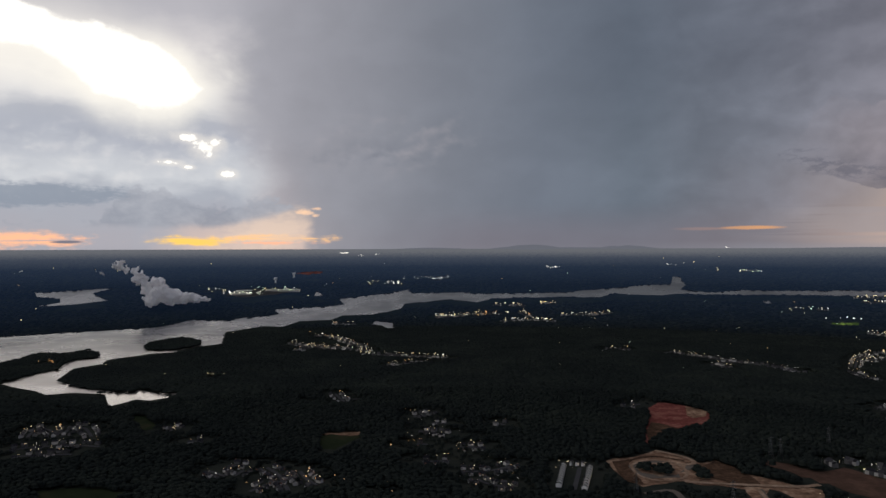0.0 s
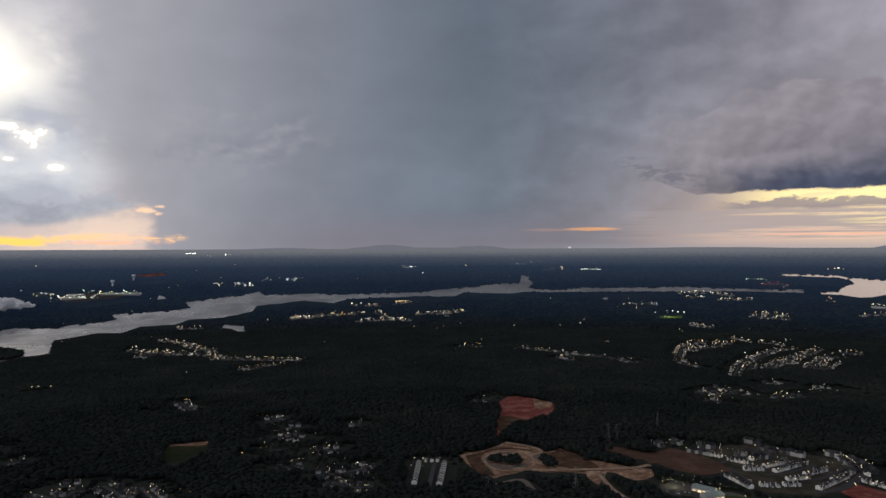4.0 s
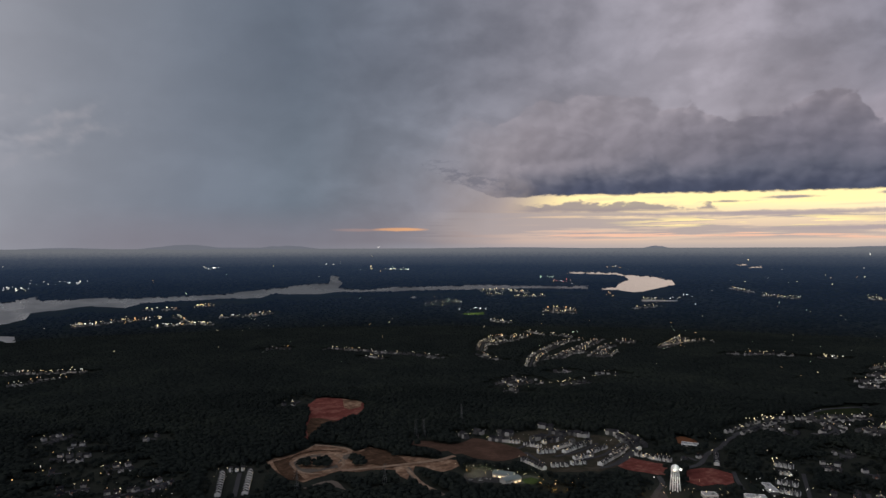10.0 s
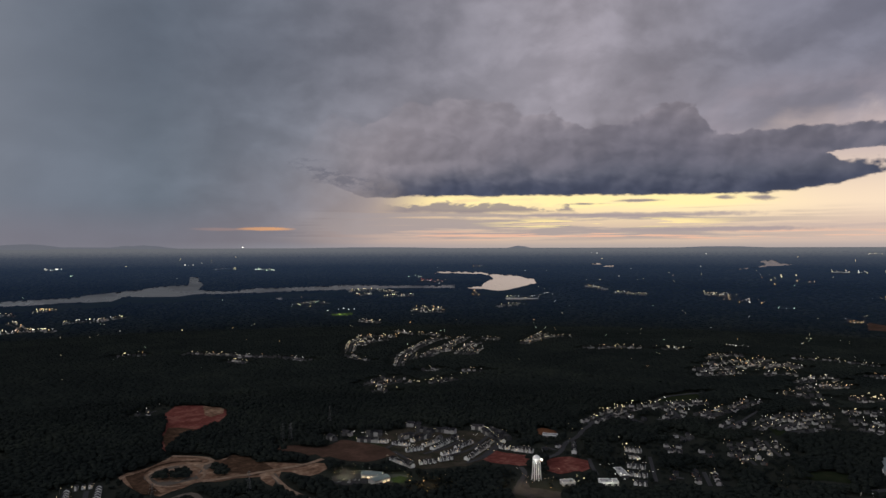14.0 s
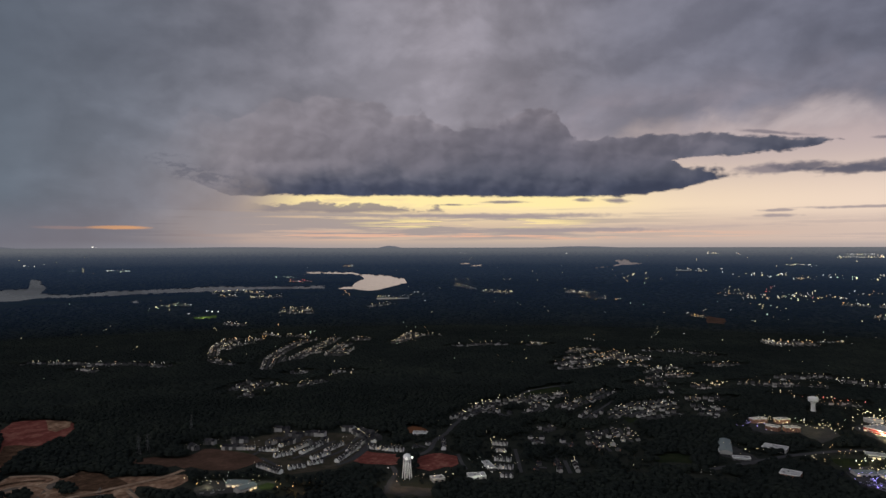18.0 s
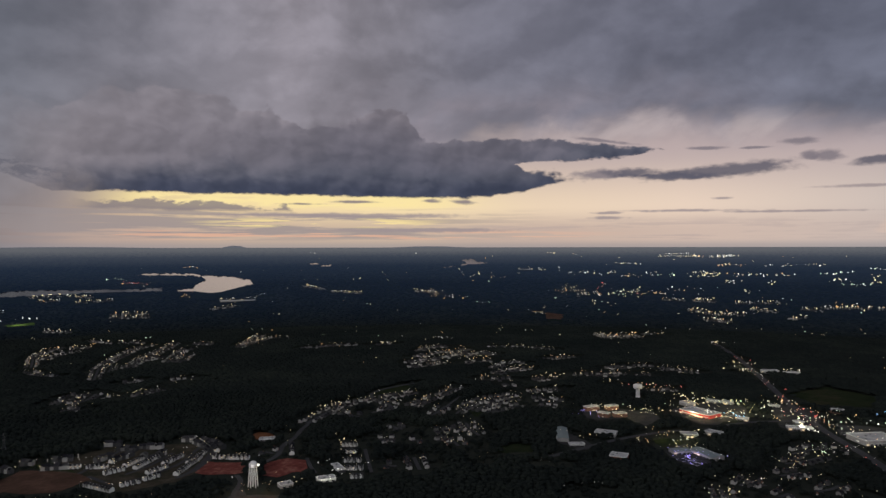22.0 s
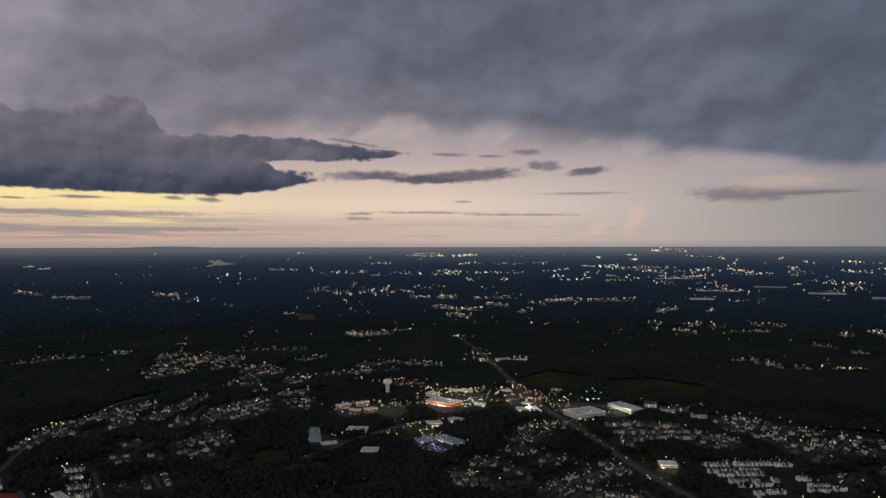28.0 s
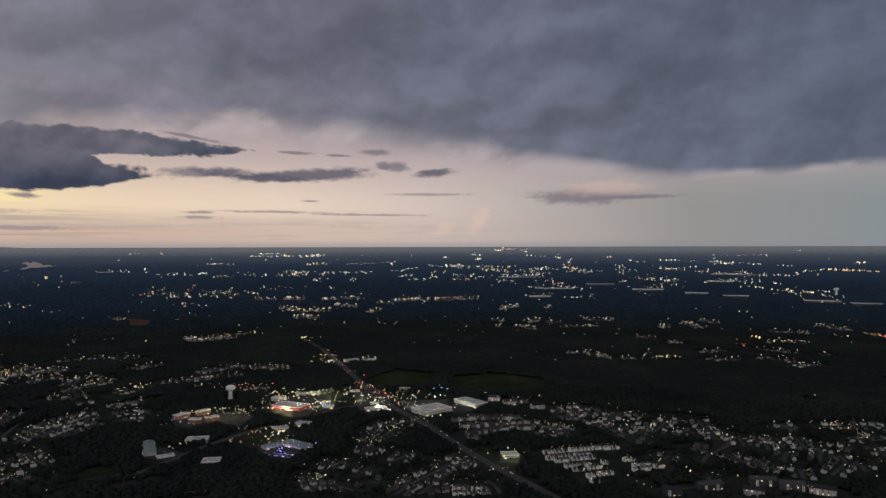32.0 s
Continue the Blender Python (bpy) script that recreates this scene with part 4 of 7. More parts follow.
clearing([(1678, 70), (1669, -15), (1561, -32), (1439, 20), (1476, 41)], LOT, "lit asphalt car park by the crossroads")
clearing([(1539, -53), (1555, -93), (1568, -157), (1455, -156), (1427, -94), (1465, -59)], LOT, "lit car park of the large store")
clearing([(1567, -168), (1575, -187), (1467, -216), (1427, -177), (1430, -153)], LOT, "service yard of the large store")
clearing([(1210, 211), (1268, 186), (1200, 117), (1149, 150), (1163, 184)], LOT, "car dealer's forecourt under violet light")
clearing([(1261, 247), (1296, 212), (1287, 193), (1262, 192), (1228, 217)], PITCH, "grass beside the road")
clearing([(1437, 313), (1502, 290), (1431, 257), (1357, 273)], LOT, "apartment car park")
clearing([(1124, -195), (1143, -221), (1120, -243), (1086, -220), (1093, -196)], LOT, "lit yard of the lone store")
clearing([(1183, -167), (1191, -200), (1135, -197), (1148, -172)], PITCH, "grass verge of the main road")
clearing([(1265, 425), (1249, 390), (1210, 349), (1186, 326), (1155, 330), (1170, 381), (1182, 398)], LOT, "asphalt yard of the business park")
clearing([(1448, 414), (1485, 351), (1484, 300), (1438, 263), (1363, 275), (1411, 323), (1363, 365), (1368, 406)], LOT, "lit car park of the apartments")
clearing([(3270, 1144), (3241, 1042), (3111, 1009), (3099, 1084)], BROWN, "bare brown field")
clearing([(-932, 4276), (-835, 4339), (-762, 4343), (-779, 4302), (-870, 4267)], CLAY, "far bare red field")
clearing([(-1199, 3777), (-1174, 3907), (-837, 3992), (-813, 3933), (-975, 3822), (-1084, 3751)], LOT, "lit yard of the power works")
# soils, tracks and hollows of the diggings
EARTH = material("dark_wet_earth", [(0.03, 0.02, 0.014), (0.07, 0.042, 0.028), (0.13, 0.08, 0.052)], 0.05, 0.2, 0.95)
PALE_SOIL = material("pale_dry_soil", [(0.16, 0.105, 0.07), (0.25, 0.17, 0.12), (0.38, 0.28, 0.205)], 0.05, 0.25, 0.95)
clearing([(410, 1092), (444, 1120), (462, 1086), (470, 1034), (468, 1007), (420, 1022), (403, 1040)], EARTH, "dark earth slope with weeds at the diggings", 0.9)
clearing([(276, 1118), (306, 1128), (295, 1089), (296, 1044), (297, 1007), (274, 1022), (272, 1075)], EARTH, "dark churned hollow at the diggings", 0.95)
clearing([(384, 1028), (456, 1014), (450, 1001), (379, 1015)], EARTH, "dark churned band along the foot of the site", 0.9)
clearing([(423, 1078), (436, 1068), (434, 1055), (421, 1063)], PALE_SOIL, "pale dry spoil at the diggings", 1.0)
clearing([(328, 1108), (363, 1117), (370, 1095), (358, 1060), (332, 1044), (321, 1056), (335, 1086)], PALE_SOIL, "pale dry soil on the mound", 1.0)
clearing([(417, 1371), (457, 1324), (427, 1305), (392, 1271), (370, 1227), (385, 1300)], EARTH, "dark red cut on the clay slope", 0.9)
ribbon([(301, 1097), (318, 1121), (359, 1129), (382, 1105), (381, 1059), (361, 1029), (324, 1020), (300, 1037), (296, 1074), (301, 1097)], 5, PALE_SOIL, "pale haul track round the mound", 0.8)
ribbon([(292, 1100), (317, 1139), (365, 1148), (394, 1118)], 5, EARTH, "dark rut outside the haul track", 0.8)
ribbon([(364, 1178), (379, 1166), (411, 1130), (413, 1101), (394, 1087), (379, 1102)], 8, PALE_SOIL, "pale haul track from the clay slope", 0.8)
ribbon([(360, 1021), (406, 1012), (461, 1003), (527, 995), (553, 1005)], 9, PALE_SOIL, "pale haul road along the diggings", 0.8)
ribbon([(454, 988), (449, 945), (443, 897), (450, 866)], 6, PALE_SOIL, "pale track down to the yards", 0.8)
grove([(308, 1079), (322, 1100), (326, 1081), (313, 1060)])
grove([(330, 1079), (354, 1086), (356, 1064), (346, 1042), (329, 1051)])
grove([(388, 1070), (405, 1079), (412, 1034), (385, 1026)])
grove([(405, 1280), (447, 1299), (500, 1332), (509, 1309), (434, 1218), (392, 1226)])
clearing([(650, 1052), (733, 1077), (799, 1082), (833, 998), (890, 953), (851, 881), (768, 841), (713, 828), (645, 863), (643, 938), (659, 994)], YARD, "lawns and bare soil between the townhouse rows", 0.25)
clearing([(522, 921), (553, 928), (583, 905), (616, 852), (599, 834), (551, 855), (509, 892)], LOT, "crowded storage yard among the trees", 0.3)

# ---- streets, rows and blocks ----
street([(-773, 1269), (-795, 1331), (-765, 1330), (-722, 1275)])
street([(-711, 1275), (-735, 1345), (-704, 1344), (-657, 1275)])
street([(-757, 1188), (-716, 1210), (-661, 1222), (-609, 1209)])
street([(-727, 1151), (-681, 1161), (-633, 1164)])
street([(-367, 1073), (-335, 1050)])
street([(-539, 1343), (-514, 1328)])
street([(-464, 1235), (-437, 1247)])
street([(-344, 1102), (-316, 1101)])
street([(-322, 1050), (-315, 1077)])
street([(-279, 983), (-268, 1003), (-257, 1028), (-239, 1028)])
street([(-282, 1091), (-252, 1054), (-224, 986)])
street([(-225, 1072), (-200, 1019), (-187, 1010)])
street([(-64, 1415), (-25, 1457)])
street([(-44, 1307), (4, 1282)])
street([(-23, 1368), (8, 1364)])
street([(-48, 1219), (-28, 1219)])
street([(-35, 1119), (10, 1124)])
street([(-261, 1644), (-226, 1560)])
street([(29, 1195), (70, 1200)])
street([(22, 1070), (74, 1068), (110, 1098)])
street([(51, 1034), (64, 1009), (103, 996)])
terrace([(193, 1098), (168, 998)], 10.5)
terrace([(234, 1089), (203, 985)], 10.5)
terrace([(202, 1106), (229, 1100)], 10.5)
street([(401, 1496), (441, 1530)])
street([(106, 1366), (121, 1351)])
street([(743, 2278), (789, 2227), (839, 2174), (889, 2074), (953, 2016), (1005, 1898)])
street([(805, 2052), (827, 1976)])
street([(555, 2357), (637, 2337)])
street([(612, 3381), (719, 3367), (846, 3423)])
street([(262, 3659), (342, 3661), (435, 3612)])
street([(-36, 3328), (30, 3355), (140, 3417), (237, 3435), (328, 3430)])
street([(276, 3211), (327, 3246), (450, 3253), (524, 3193)])
street([(394, 3482), (425, 3318)])
street([(518, 3679), (613, 3674)])
street([(571, 3370), (609, 3382)])
street([(-558, 2522), (-481, 2422), (-398, 2420), (-323, 2373), (-250, 2327)])
street([(-506, 2745), (-426, 2684), (-342, 2518), (-274, 2418)])
street([(-496, 2331), (-455, 2470), (-390, 2374)])
street([(-269, 2263), (-231, 2262), (-138, 2220), (-74, 2199), (28, 2159)])
street([(-161, 2037), (-100, 2088), (-23, 2087)])
street([(-515, 3137), (-391, 3139)])
street([(-37, 3373), (30, 3372)])
street([(2042, 3411), (2168, 3358), (2268, 3227)])
street([(2026, 3319), (2122, 3286)])
street([(2141, 3196), (2297, 3118)])
street([(2097, 2863), (2185, 2833), (2220, 2750)])
street([(2076, 2835), (2118, 2746), (2182, 2704)])
street([(2477, 2621), (2637, 2581)])
street([(1777, 3254), (1834, 3249)])
street([(1705, 2758), (1749, 2627)])
street([(1192, 1979), (1294, 2136), (1418, 2252), (1486, 2247), (1529, 2189)])
street([(1154, 1928), (1130, 1829), (1137, 1784)])
street([(1293, 2080), (1384, 2145), (1459, 2165)])
street([(1628, 2344), (1610, 2211), (1663, 2182), (1667, 2113)])
street([(1161, 1653), (1275, 1793), (1375, 1878), (1541, 1999), (1657, 2054)])
street([(1252, 1720), (1331, 1807)])
street([(1316, 1727), (1460, 1830), (1595, 1912), (1734, 2011)])
street([(1369, 1786), (1433, 1797), (1506, 1805)])
street([(1437, 1703), (1596, 1831), (1673, 1869)])
street([(1456, 1671), (1580, 1764)])
street([(1749, 1942), (1793, 1888)])
street([(939, 1466), (1001, 1505), (1034, 1517)])
street([(916, 1412), (920, 1384), (938, 1369)])
street([(954, 1444), (987, 1440), (1053, 1491)])
street([(1036, 1441), (1046, 1422)])
street([(1074, 1378), (1123, 1394), (1162, 1387)])
street([(1167, 1541), (1214, 1532)])
street([(1247, 1464), (1298, 1435)])
street([(1772, 1734), (1891, 1804), (2052, 1898)])
street([(1848, 1772), (1922, 1787), (2013, 1825)])
street([(2011, 1796), (2043, 1749)])
street([(1846, 1522), (1924, 1488), (1989, 1452), (2002, 1400)])
street([(2037, 1342), (2086, 1301)])
terrace([(884, 956), (883, 913)])
terrace([(871, 962), (857, 916)])
terrace([(832, 847), (852, 820)])
street([(1070, 873), (1158, 891), (1216, 903), (1263, 889), (1302, 862)], 13)
street([(1170, 874), (1166, 846), (1163, 809)], 15)
street([(1205, 808), (1219, 788), (1279, 803), (1322, 868)], 14)
street([(1324, 855), (1371, 843), (1411, 824)], 14)
street([(1292, 754), (1323, 743)])
terrace([(943, 801), (898, 762)])
street([(889, 813), (888, 794)])
terrace([(980, 719), (992, 694)])
terrace([(947, 695), (961, 673)])
terrace([(910, 664), (923, 638)])
terrace([(880, 638), (892, 613)])
terrace([(850, 609), (862, 592)])
street([(1118, 696), (1121, 680)])
street([(1040, 680), (1053, 672)])
street([(1059, 623), (1071, 617)])
street([(919, 594), (928, 574)])
street([(979, 572), (929, 532)])
street([(1978, 1138), (2078, 1149), (2117, 1095)])
street([(1871, 1083), (1976, 1071), (2013, 1021), (2096, 1012)])
street([(1761, 1053), (1819, 1033), (1885, 1002), (1971, 979), (2029, 966)])
street([(1698, 1002), (1773, 981), (1830, 959)])
street([(1935, 934), (2043, 946), (2019, 882)])
street([(1833, 898), (1891, 876), (1915, 843)])
street([(2175, 978), (2193, 916), (2231, 864), (2208, 789), (2221, 736)])
street([(1799, 786), (1914, 788), (1910, 739)])
street([(1722, 747), (1783, 734), (1846, 698)])
street([(1634, 757), (1649, 715), (1675, 679)])
street([(1618, 676), (1585, 643)])
street([(1278, 644), (1355, 654), (1428, 647), (1461, 620), (1510, 603)])
street([(1312, 625), (1379, 621), (1430, 598), (1463, 584)])
street([(1316, 592), (1371, 573), (1412, 547)])
street([(1545, 589), (1567, 560), (1606, 524)])
street([(1477, 550), (1497, 522), (1481, 483)])
street([(1423, 517), (1433, 475)])
street([(1220, 594), (1186, 569), (1149, 532)])
street([(1133, 619), (1150, 595), (1175, 584)])
street([(1081, 583), (1107, 569), (1072, 536)])
street([(1288, 760), (1371, 758), (1425, 752), (1512, 761)])
street([(1250, 682), (1325, 695)])
street([(1133, 712), (1120, 682)])
street([(1040, 679), (1055, 659)])
street([(2014, 708), (2058, 676), (2103, 644)])
street([(1687, 623), (1719, 599), (1742, 568)])
street([(1812, 558), (1831, 489), (1888, 432)])
street([(1943, 494), (2019, 437), (2042, 383)])
street([(1890, 409), (1892, 364)])
street([(2017, 369), (1995, 310), (2002, 257)])
street([(1688, 345), (1692, 306), (1737, 278)])
street([(1289, 18), (1349, -20), (1351, -66)])
street([(1227, 27), (1249, 3), (1298, -30)])
street([(1158, 32), (1189, 3)])
street([(1112, -13), (1111, -29), (1150, -46)])
street([(1059, 30), (1081, 18)])
street([(1019, 14), (1013, 0)])
street([(1054, 106), (998, 92)])
street([(996, 108), (1017, 77)])
street([(1083, 82), (1121, 72), (1099, 49)])
street([(1004, 73), (1010, 54), (984, 36)])
street([(963, -22), (1008, -49), (1048, -81), (1087, -112)])
street([(993, -31), (1015, -58)])
street([(963, -57), (989, -76), (986, -104)])
terrace([(1358, -145), (1369, -194)])
terrace([(1368, -198), (1371, -246)])
terrace([(1368, -249), (1352, -282)])
terrace([(1313, -155), (1308, -200)])
terrace([(1311, -204), (1325, -249)])
terrace([(1322, -252), (1328, -296)])
street([(1320, -298), (1302, -329), (1264, -357)])
terrace([(1258, -160), (1267, -201)])
terrace([(1269, -205), (1282, -248)])
terrace([(1285, -253), (1285, -294)])
street([(1257, -292), (1233, -333), (1238, -356)])
terrace([(1223, -159), (1221, -183)])
street([(1399, -370), (1429, -403), (1434, -443)])
street([(1372, -363), (1363, -401), (1402, -421)])
street([(1333, -392), (1391, -442), (1396, -473)])
street([(1294, -411), (1312, -445), (1393, -506)])
street([(1257, -430), (1281, -469)])
street([(1223, -429), (1240, -458)])
street([(1352, -503), (1349, -538)])
street([(1293, -492), (1276, -513)])
street([(1225, -478), (1263, -504)])
street([(1189, -460), (1174, -483)])
street([(1235, -512), (1314, -572)])
terrace([(1129, -275), (1139, -315)])
terrace([(1139, -321), (1149, -382)])
terrace([(1143, -384), (1148, -413)])
terrace([(1098, -272), (1109, -319)])
terrace([(1111, -323), (1117, -353)])
terrace([(1085, -283), (1087, -307)])
terrace([(1092, -313), (1098, -355)])
terrace([(1055, -291), (1064, -337)])
terrace([(1046, -326), (1050, -350)])
terrace([(1069, -354), (1068, -368)])
terrace([(1040, -299), (1042, -319)])
terrace([(1007, -311), (1010, -327)])
terrace([(1014, -331), (1020, -359)])
terrace([(986, -310), (988, -326)])
terrace([(1078, -394), (1081, -415)])
terrace([(1048, -399), (1053, -431)])
terrace([(1030, -392), (1034, -425)])
terrace([(1040, -431), (1043, -448)])
terrace([(978, -104), (971, -157)])
terrace([(957, -102), (952, -157)])
street([(1101, -118), (1125, -143)])
street([(1081, -122), (1098, -149)])
street([(1315, -636), (1265, -621), (1180, -605)], 12)
street([(1312, -592), (1318, -605)])
street([(1294, -552), (1311, -572)])
street([(1218, -542), (1227, -587)])
street([(1134, -536), (1118, -556)])
street([(1076, -463), (1095, -479)])
street([(1182, -650), (1135, -632)])
street([(1168, -664), (1162, -694)])
street([(1152, -680), (1109, -662)])
street([(1175, -716), (1117, -695)])
street([(1096, -576), (1075, -581), (1053, -592), (1022, -607), (1002, -626)])
street([(1236, -761), (1246, -803)])
street([(1250, -833), (1242, -844)])
street([(1241, -855), (1238, -881), (1240, -930), (1229, -966)])
street([(1171, -751), (1103, -728)])
street([(1096, -685), (1047, -651)])
street([(1008, -653), (966, -632)])
street([(1100, -751), (1041, -707)])
street([(1109, -775), (1106, -801)])
street([(1067, -759), (1037, -754), (978, -686)])
street([(1162, -841), (1147, -867), (1168, -903)])
street([(1102, -848), (1059, -837)])
street([(1016, -762), (989, -748)])
street([(1216, -961), (1173, -979)])
apartments([(958, -542), (949, -577)])
apartments([(937, -575), (926, -607)])
apartments([(918, -609), (900, -637)])
apartments([(920, -514), (910, -535)])
apartments([(941, -454), (945, -491)])
apartments([(931, -403), (923, -419)])
apartments([(1538, -249), (1532, -272)])
apartments([(1488, -273), (1491, -300)])
apartments([(1504, -305), (1507, -330)])
apartments([(1446, -327), (1452, -354)])
street([(3476, -614), (3532, -727)])
street([(3075, -669), (3127, -735)])
street([(2949, -598), (2803, -651)])
street([(3484, -860), (3454, -884)])
street([(2858, -773), (2878, -898), (2905, -959)])
street([(3063, -756), (3022, -818)])
street([(3122, -947), (3070, -1078)])
street([(2162, -610), (2175, -679), (2056, -703)])
street([(2052, -745), (2047, -792)])
street([(2552, -965), (2462, -1035)])
street([(2867, -1215), (2803, -1223)])
street([(2953, -1369), (2784, -1351)])
street([(2989, -1450), (2897, -1495)])
street([(2657, -1586), (2555, -1687)])
street([(2733, -1831), (2670, -1882), (2592, -1894)])
street([(2360, -1029), (2353, -1091)])
street([(2134, -1055), (2171, -1093), (2165, -1144)])
street([(2023, -1007), (1984, -1042), (1979, -1089)])
street([(2008, -1149), (2002, -1208), (1929, -1231)])
street([(2195, -1263), (2147, -1309), (2080, -1360)])
street([(2320, -1392), (2337, -1455), (2284, -1494)])
street([(2058, -1385), (2034, -1421)])
street([(1866, -1197), (1873, -1279)])
street([(3546, 489), (3548, 430)])
street([(3643, 230), (3593, 107)])
street([(3475, 422), (3498, 241)])
street([(3346, 388), (3289, 290)])
street([(3440, 54), (3514, -4)])
street([(3727, -67), (3735, -280)])
street([(3685, 16), (3656, -87)])
street([(3733, -301), (3736, -548)])
street([(3773, 520), (3800, 409)])
street([(3758, 311), (3802, 102)])
street([(3476, -611), (3444, -655)])
street([(3157, -527), (3119, -575)])
street([(2925, -497), (2920, -539)])
street([(2696, 728), (2560, 651)])
street([(2689, 691), (2593, 607)])
street([(2715, 656), (2643, 579)])
street([(2745, 615), (2637, 546)])
street([(2775, 574), (2785, 471)])
street([(3534, 509), (3533, 393)])
street([(3312, 411), (3321, 286)])
street([(3759, 670), (3757, 549)])
street([(3769, 509), (3761, 403)])
street([(3425, 2004), (3437, 1848)])
street([(3169, 2608), (3174, 2453)])
street([(3159, 2396), (3227, 2221)])
terrace([(654, 1059), (691, 1015)])
terrace([(687, 1082), (708, 1061)])
terrace([(716, 1017), (751, 1021)])
terrace([(726, 994), (772, 997)])
terrace([(692, 1004), (710, 976)])
terrace([(684, 952), (717, 944)])
terrace([(724, 956), (774, 969)])
terrace([(724, 932), (801, 957)])
terrace([(804, 1021), (822, 985)])
terrace([(779, 1046), (794, 1014)])
terrace([(785, 1087), (801, 1065)])
terrace([(883, 951), (869, 889)])
terrace([(870, 992), (880, 971)])
terrace([(641, 933), (643, 875)])
terrace([(661, 884), (689, 873)])
terrace([(733, 851), (817, 888)])
terrace([(759, 909), (809, 922)])
terrace([(779, 876), (849, 907)])
terrace([(833, 840), (849, 810)])
terrace([(717, 896), (757, 896)])
terrace([(825, 868), (830, 849)])
terrace([(655, 1111), (663, 1095)])
terrace([(622, 1110), (624, 1086)])
terrace([(868, 919), (851, 885)])
terrace([(695, 876), (722, 871)])


# ---- houses ----
def house(w, d, h, brick, lit):
    """A two-storey detached house with a garage wing; its front looks along -y."""
    top = thing("house", "two-storey detached house with pale siding, dark shingled roof and a garage" if not brick else "two-storey brick-fronted house with a dark shingled roof and a garage", "house", "detached houses")
    bm = bmesh.new()
    gabled_walls(bm, -w / 2, w / 2, -d / 2, d / 2, 0, h, h + d * 0.3)
    part("wall", bm, SIDING, top)
    bm = bmesh.new()
    gable(bm, -w / 2, w / 2, -d / 2, d / 2, h, h + d * 0.3)
    roof = part("roof", bm, SHINGLE, top)
    boxes("chimney", BRICK, roof, (w * 0.28, w * 0.28 + 0.9, -0.5, 0.5, h + 1, h + d * 0.3 + 1.1))
    bm = bmesh.new()
    gabled_walls(bm, -d * 0.28 - 0.5, d * 0.28 + 0.5, -w * 0.17, w * 0.17, 0, h * 0.92, h * 0.92 + 1.7)
    bmesh.ops.rotate(bm, verts=bm.verts, cent=(0, 0, 0), matrix=Matrix.Rotation(math.pi / 2, 3, "Z"))
    bmesh.ops.translate(bm, verts=bm.verts, vec=(-w * 0.28, -d * 0.42, 0))
    wing = part("wing", bm, BRICK if brick else SIDING, top)
    bm = bmesh.new()
    gable(bm, -d * 0.28 - 0.5, d * 0.28 + 0.5, -w * 0.17, w * 0.17, h * 0.92, h * 0.92 + 1.7, 0.4, 0.25)
    bmesh.ops.rotate(bm, verts=bm.verts, cent=(0, 0, 0), matrix=Matrix.Rotation(math.pi / 2, 3, "Z"))
    bmesh.ops.translate(bm, verts=bm.verts, vec=(-w * 0.28, -d * 0.42, 0))
    part("roof", bm, SHINGLE, wing)
    yf = -d * 0.42 - d * 0.28 - 0.56
    boxes("garage_door", TRIM, wing, (-w * 0.28 - 1.7, -w * 0.28 + 1.7, yf, yf + 0.1, 0.1, 2.3))
    boxes("door", DOOR, top, (w * 0.02, w * 0.02 + 1.0, -d / 2 - 0.08, -d / 2 + 0.05, 0.2, 2.3))
    for i, (x, z) in enumerate(((w * 0.3, 0.9), (w * 0.1, h - 1.9), (w * 0.36, h - 1.9))):
        boxes("window", PANE_LIT if i == lit else PANE, top, (x - 0.6, x + 0.6, -d / 2 - 0.07, -d / 2 + 0.05, z, z + 1.5))
    for i, x in enumerate((-w * 0.25, w * 0.25)):
        boxes("window", PANE_LIT if i + 3 == lit else PANE, top, (x - 0.7, x + 0.7, d / 2 - 0.05, d / 2 + 0.07, h - 1.9, h - 0.4))
    return top


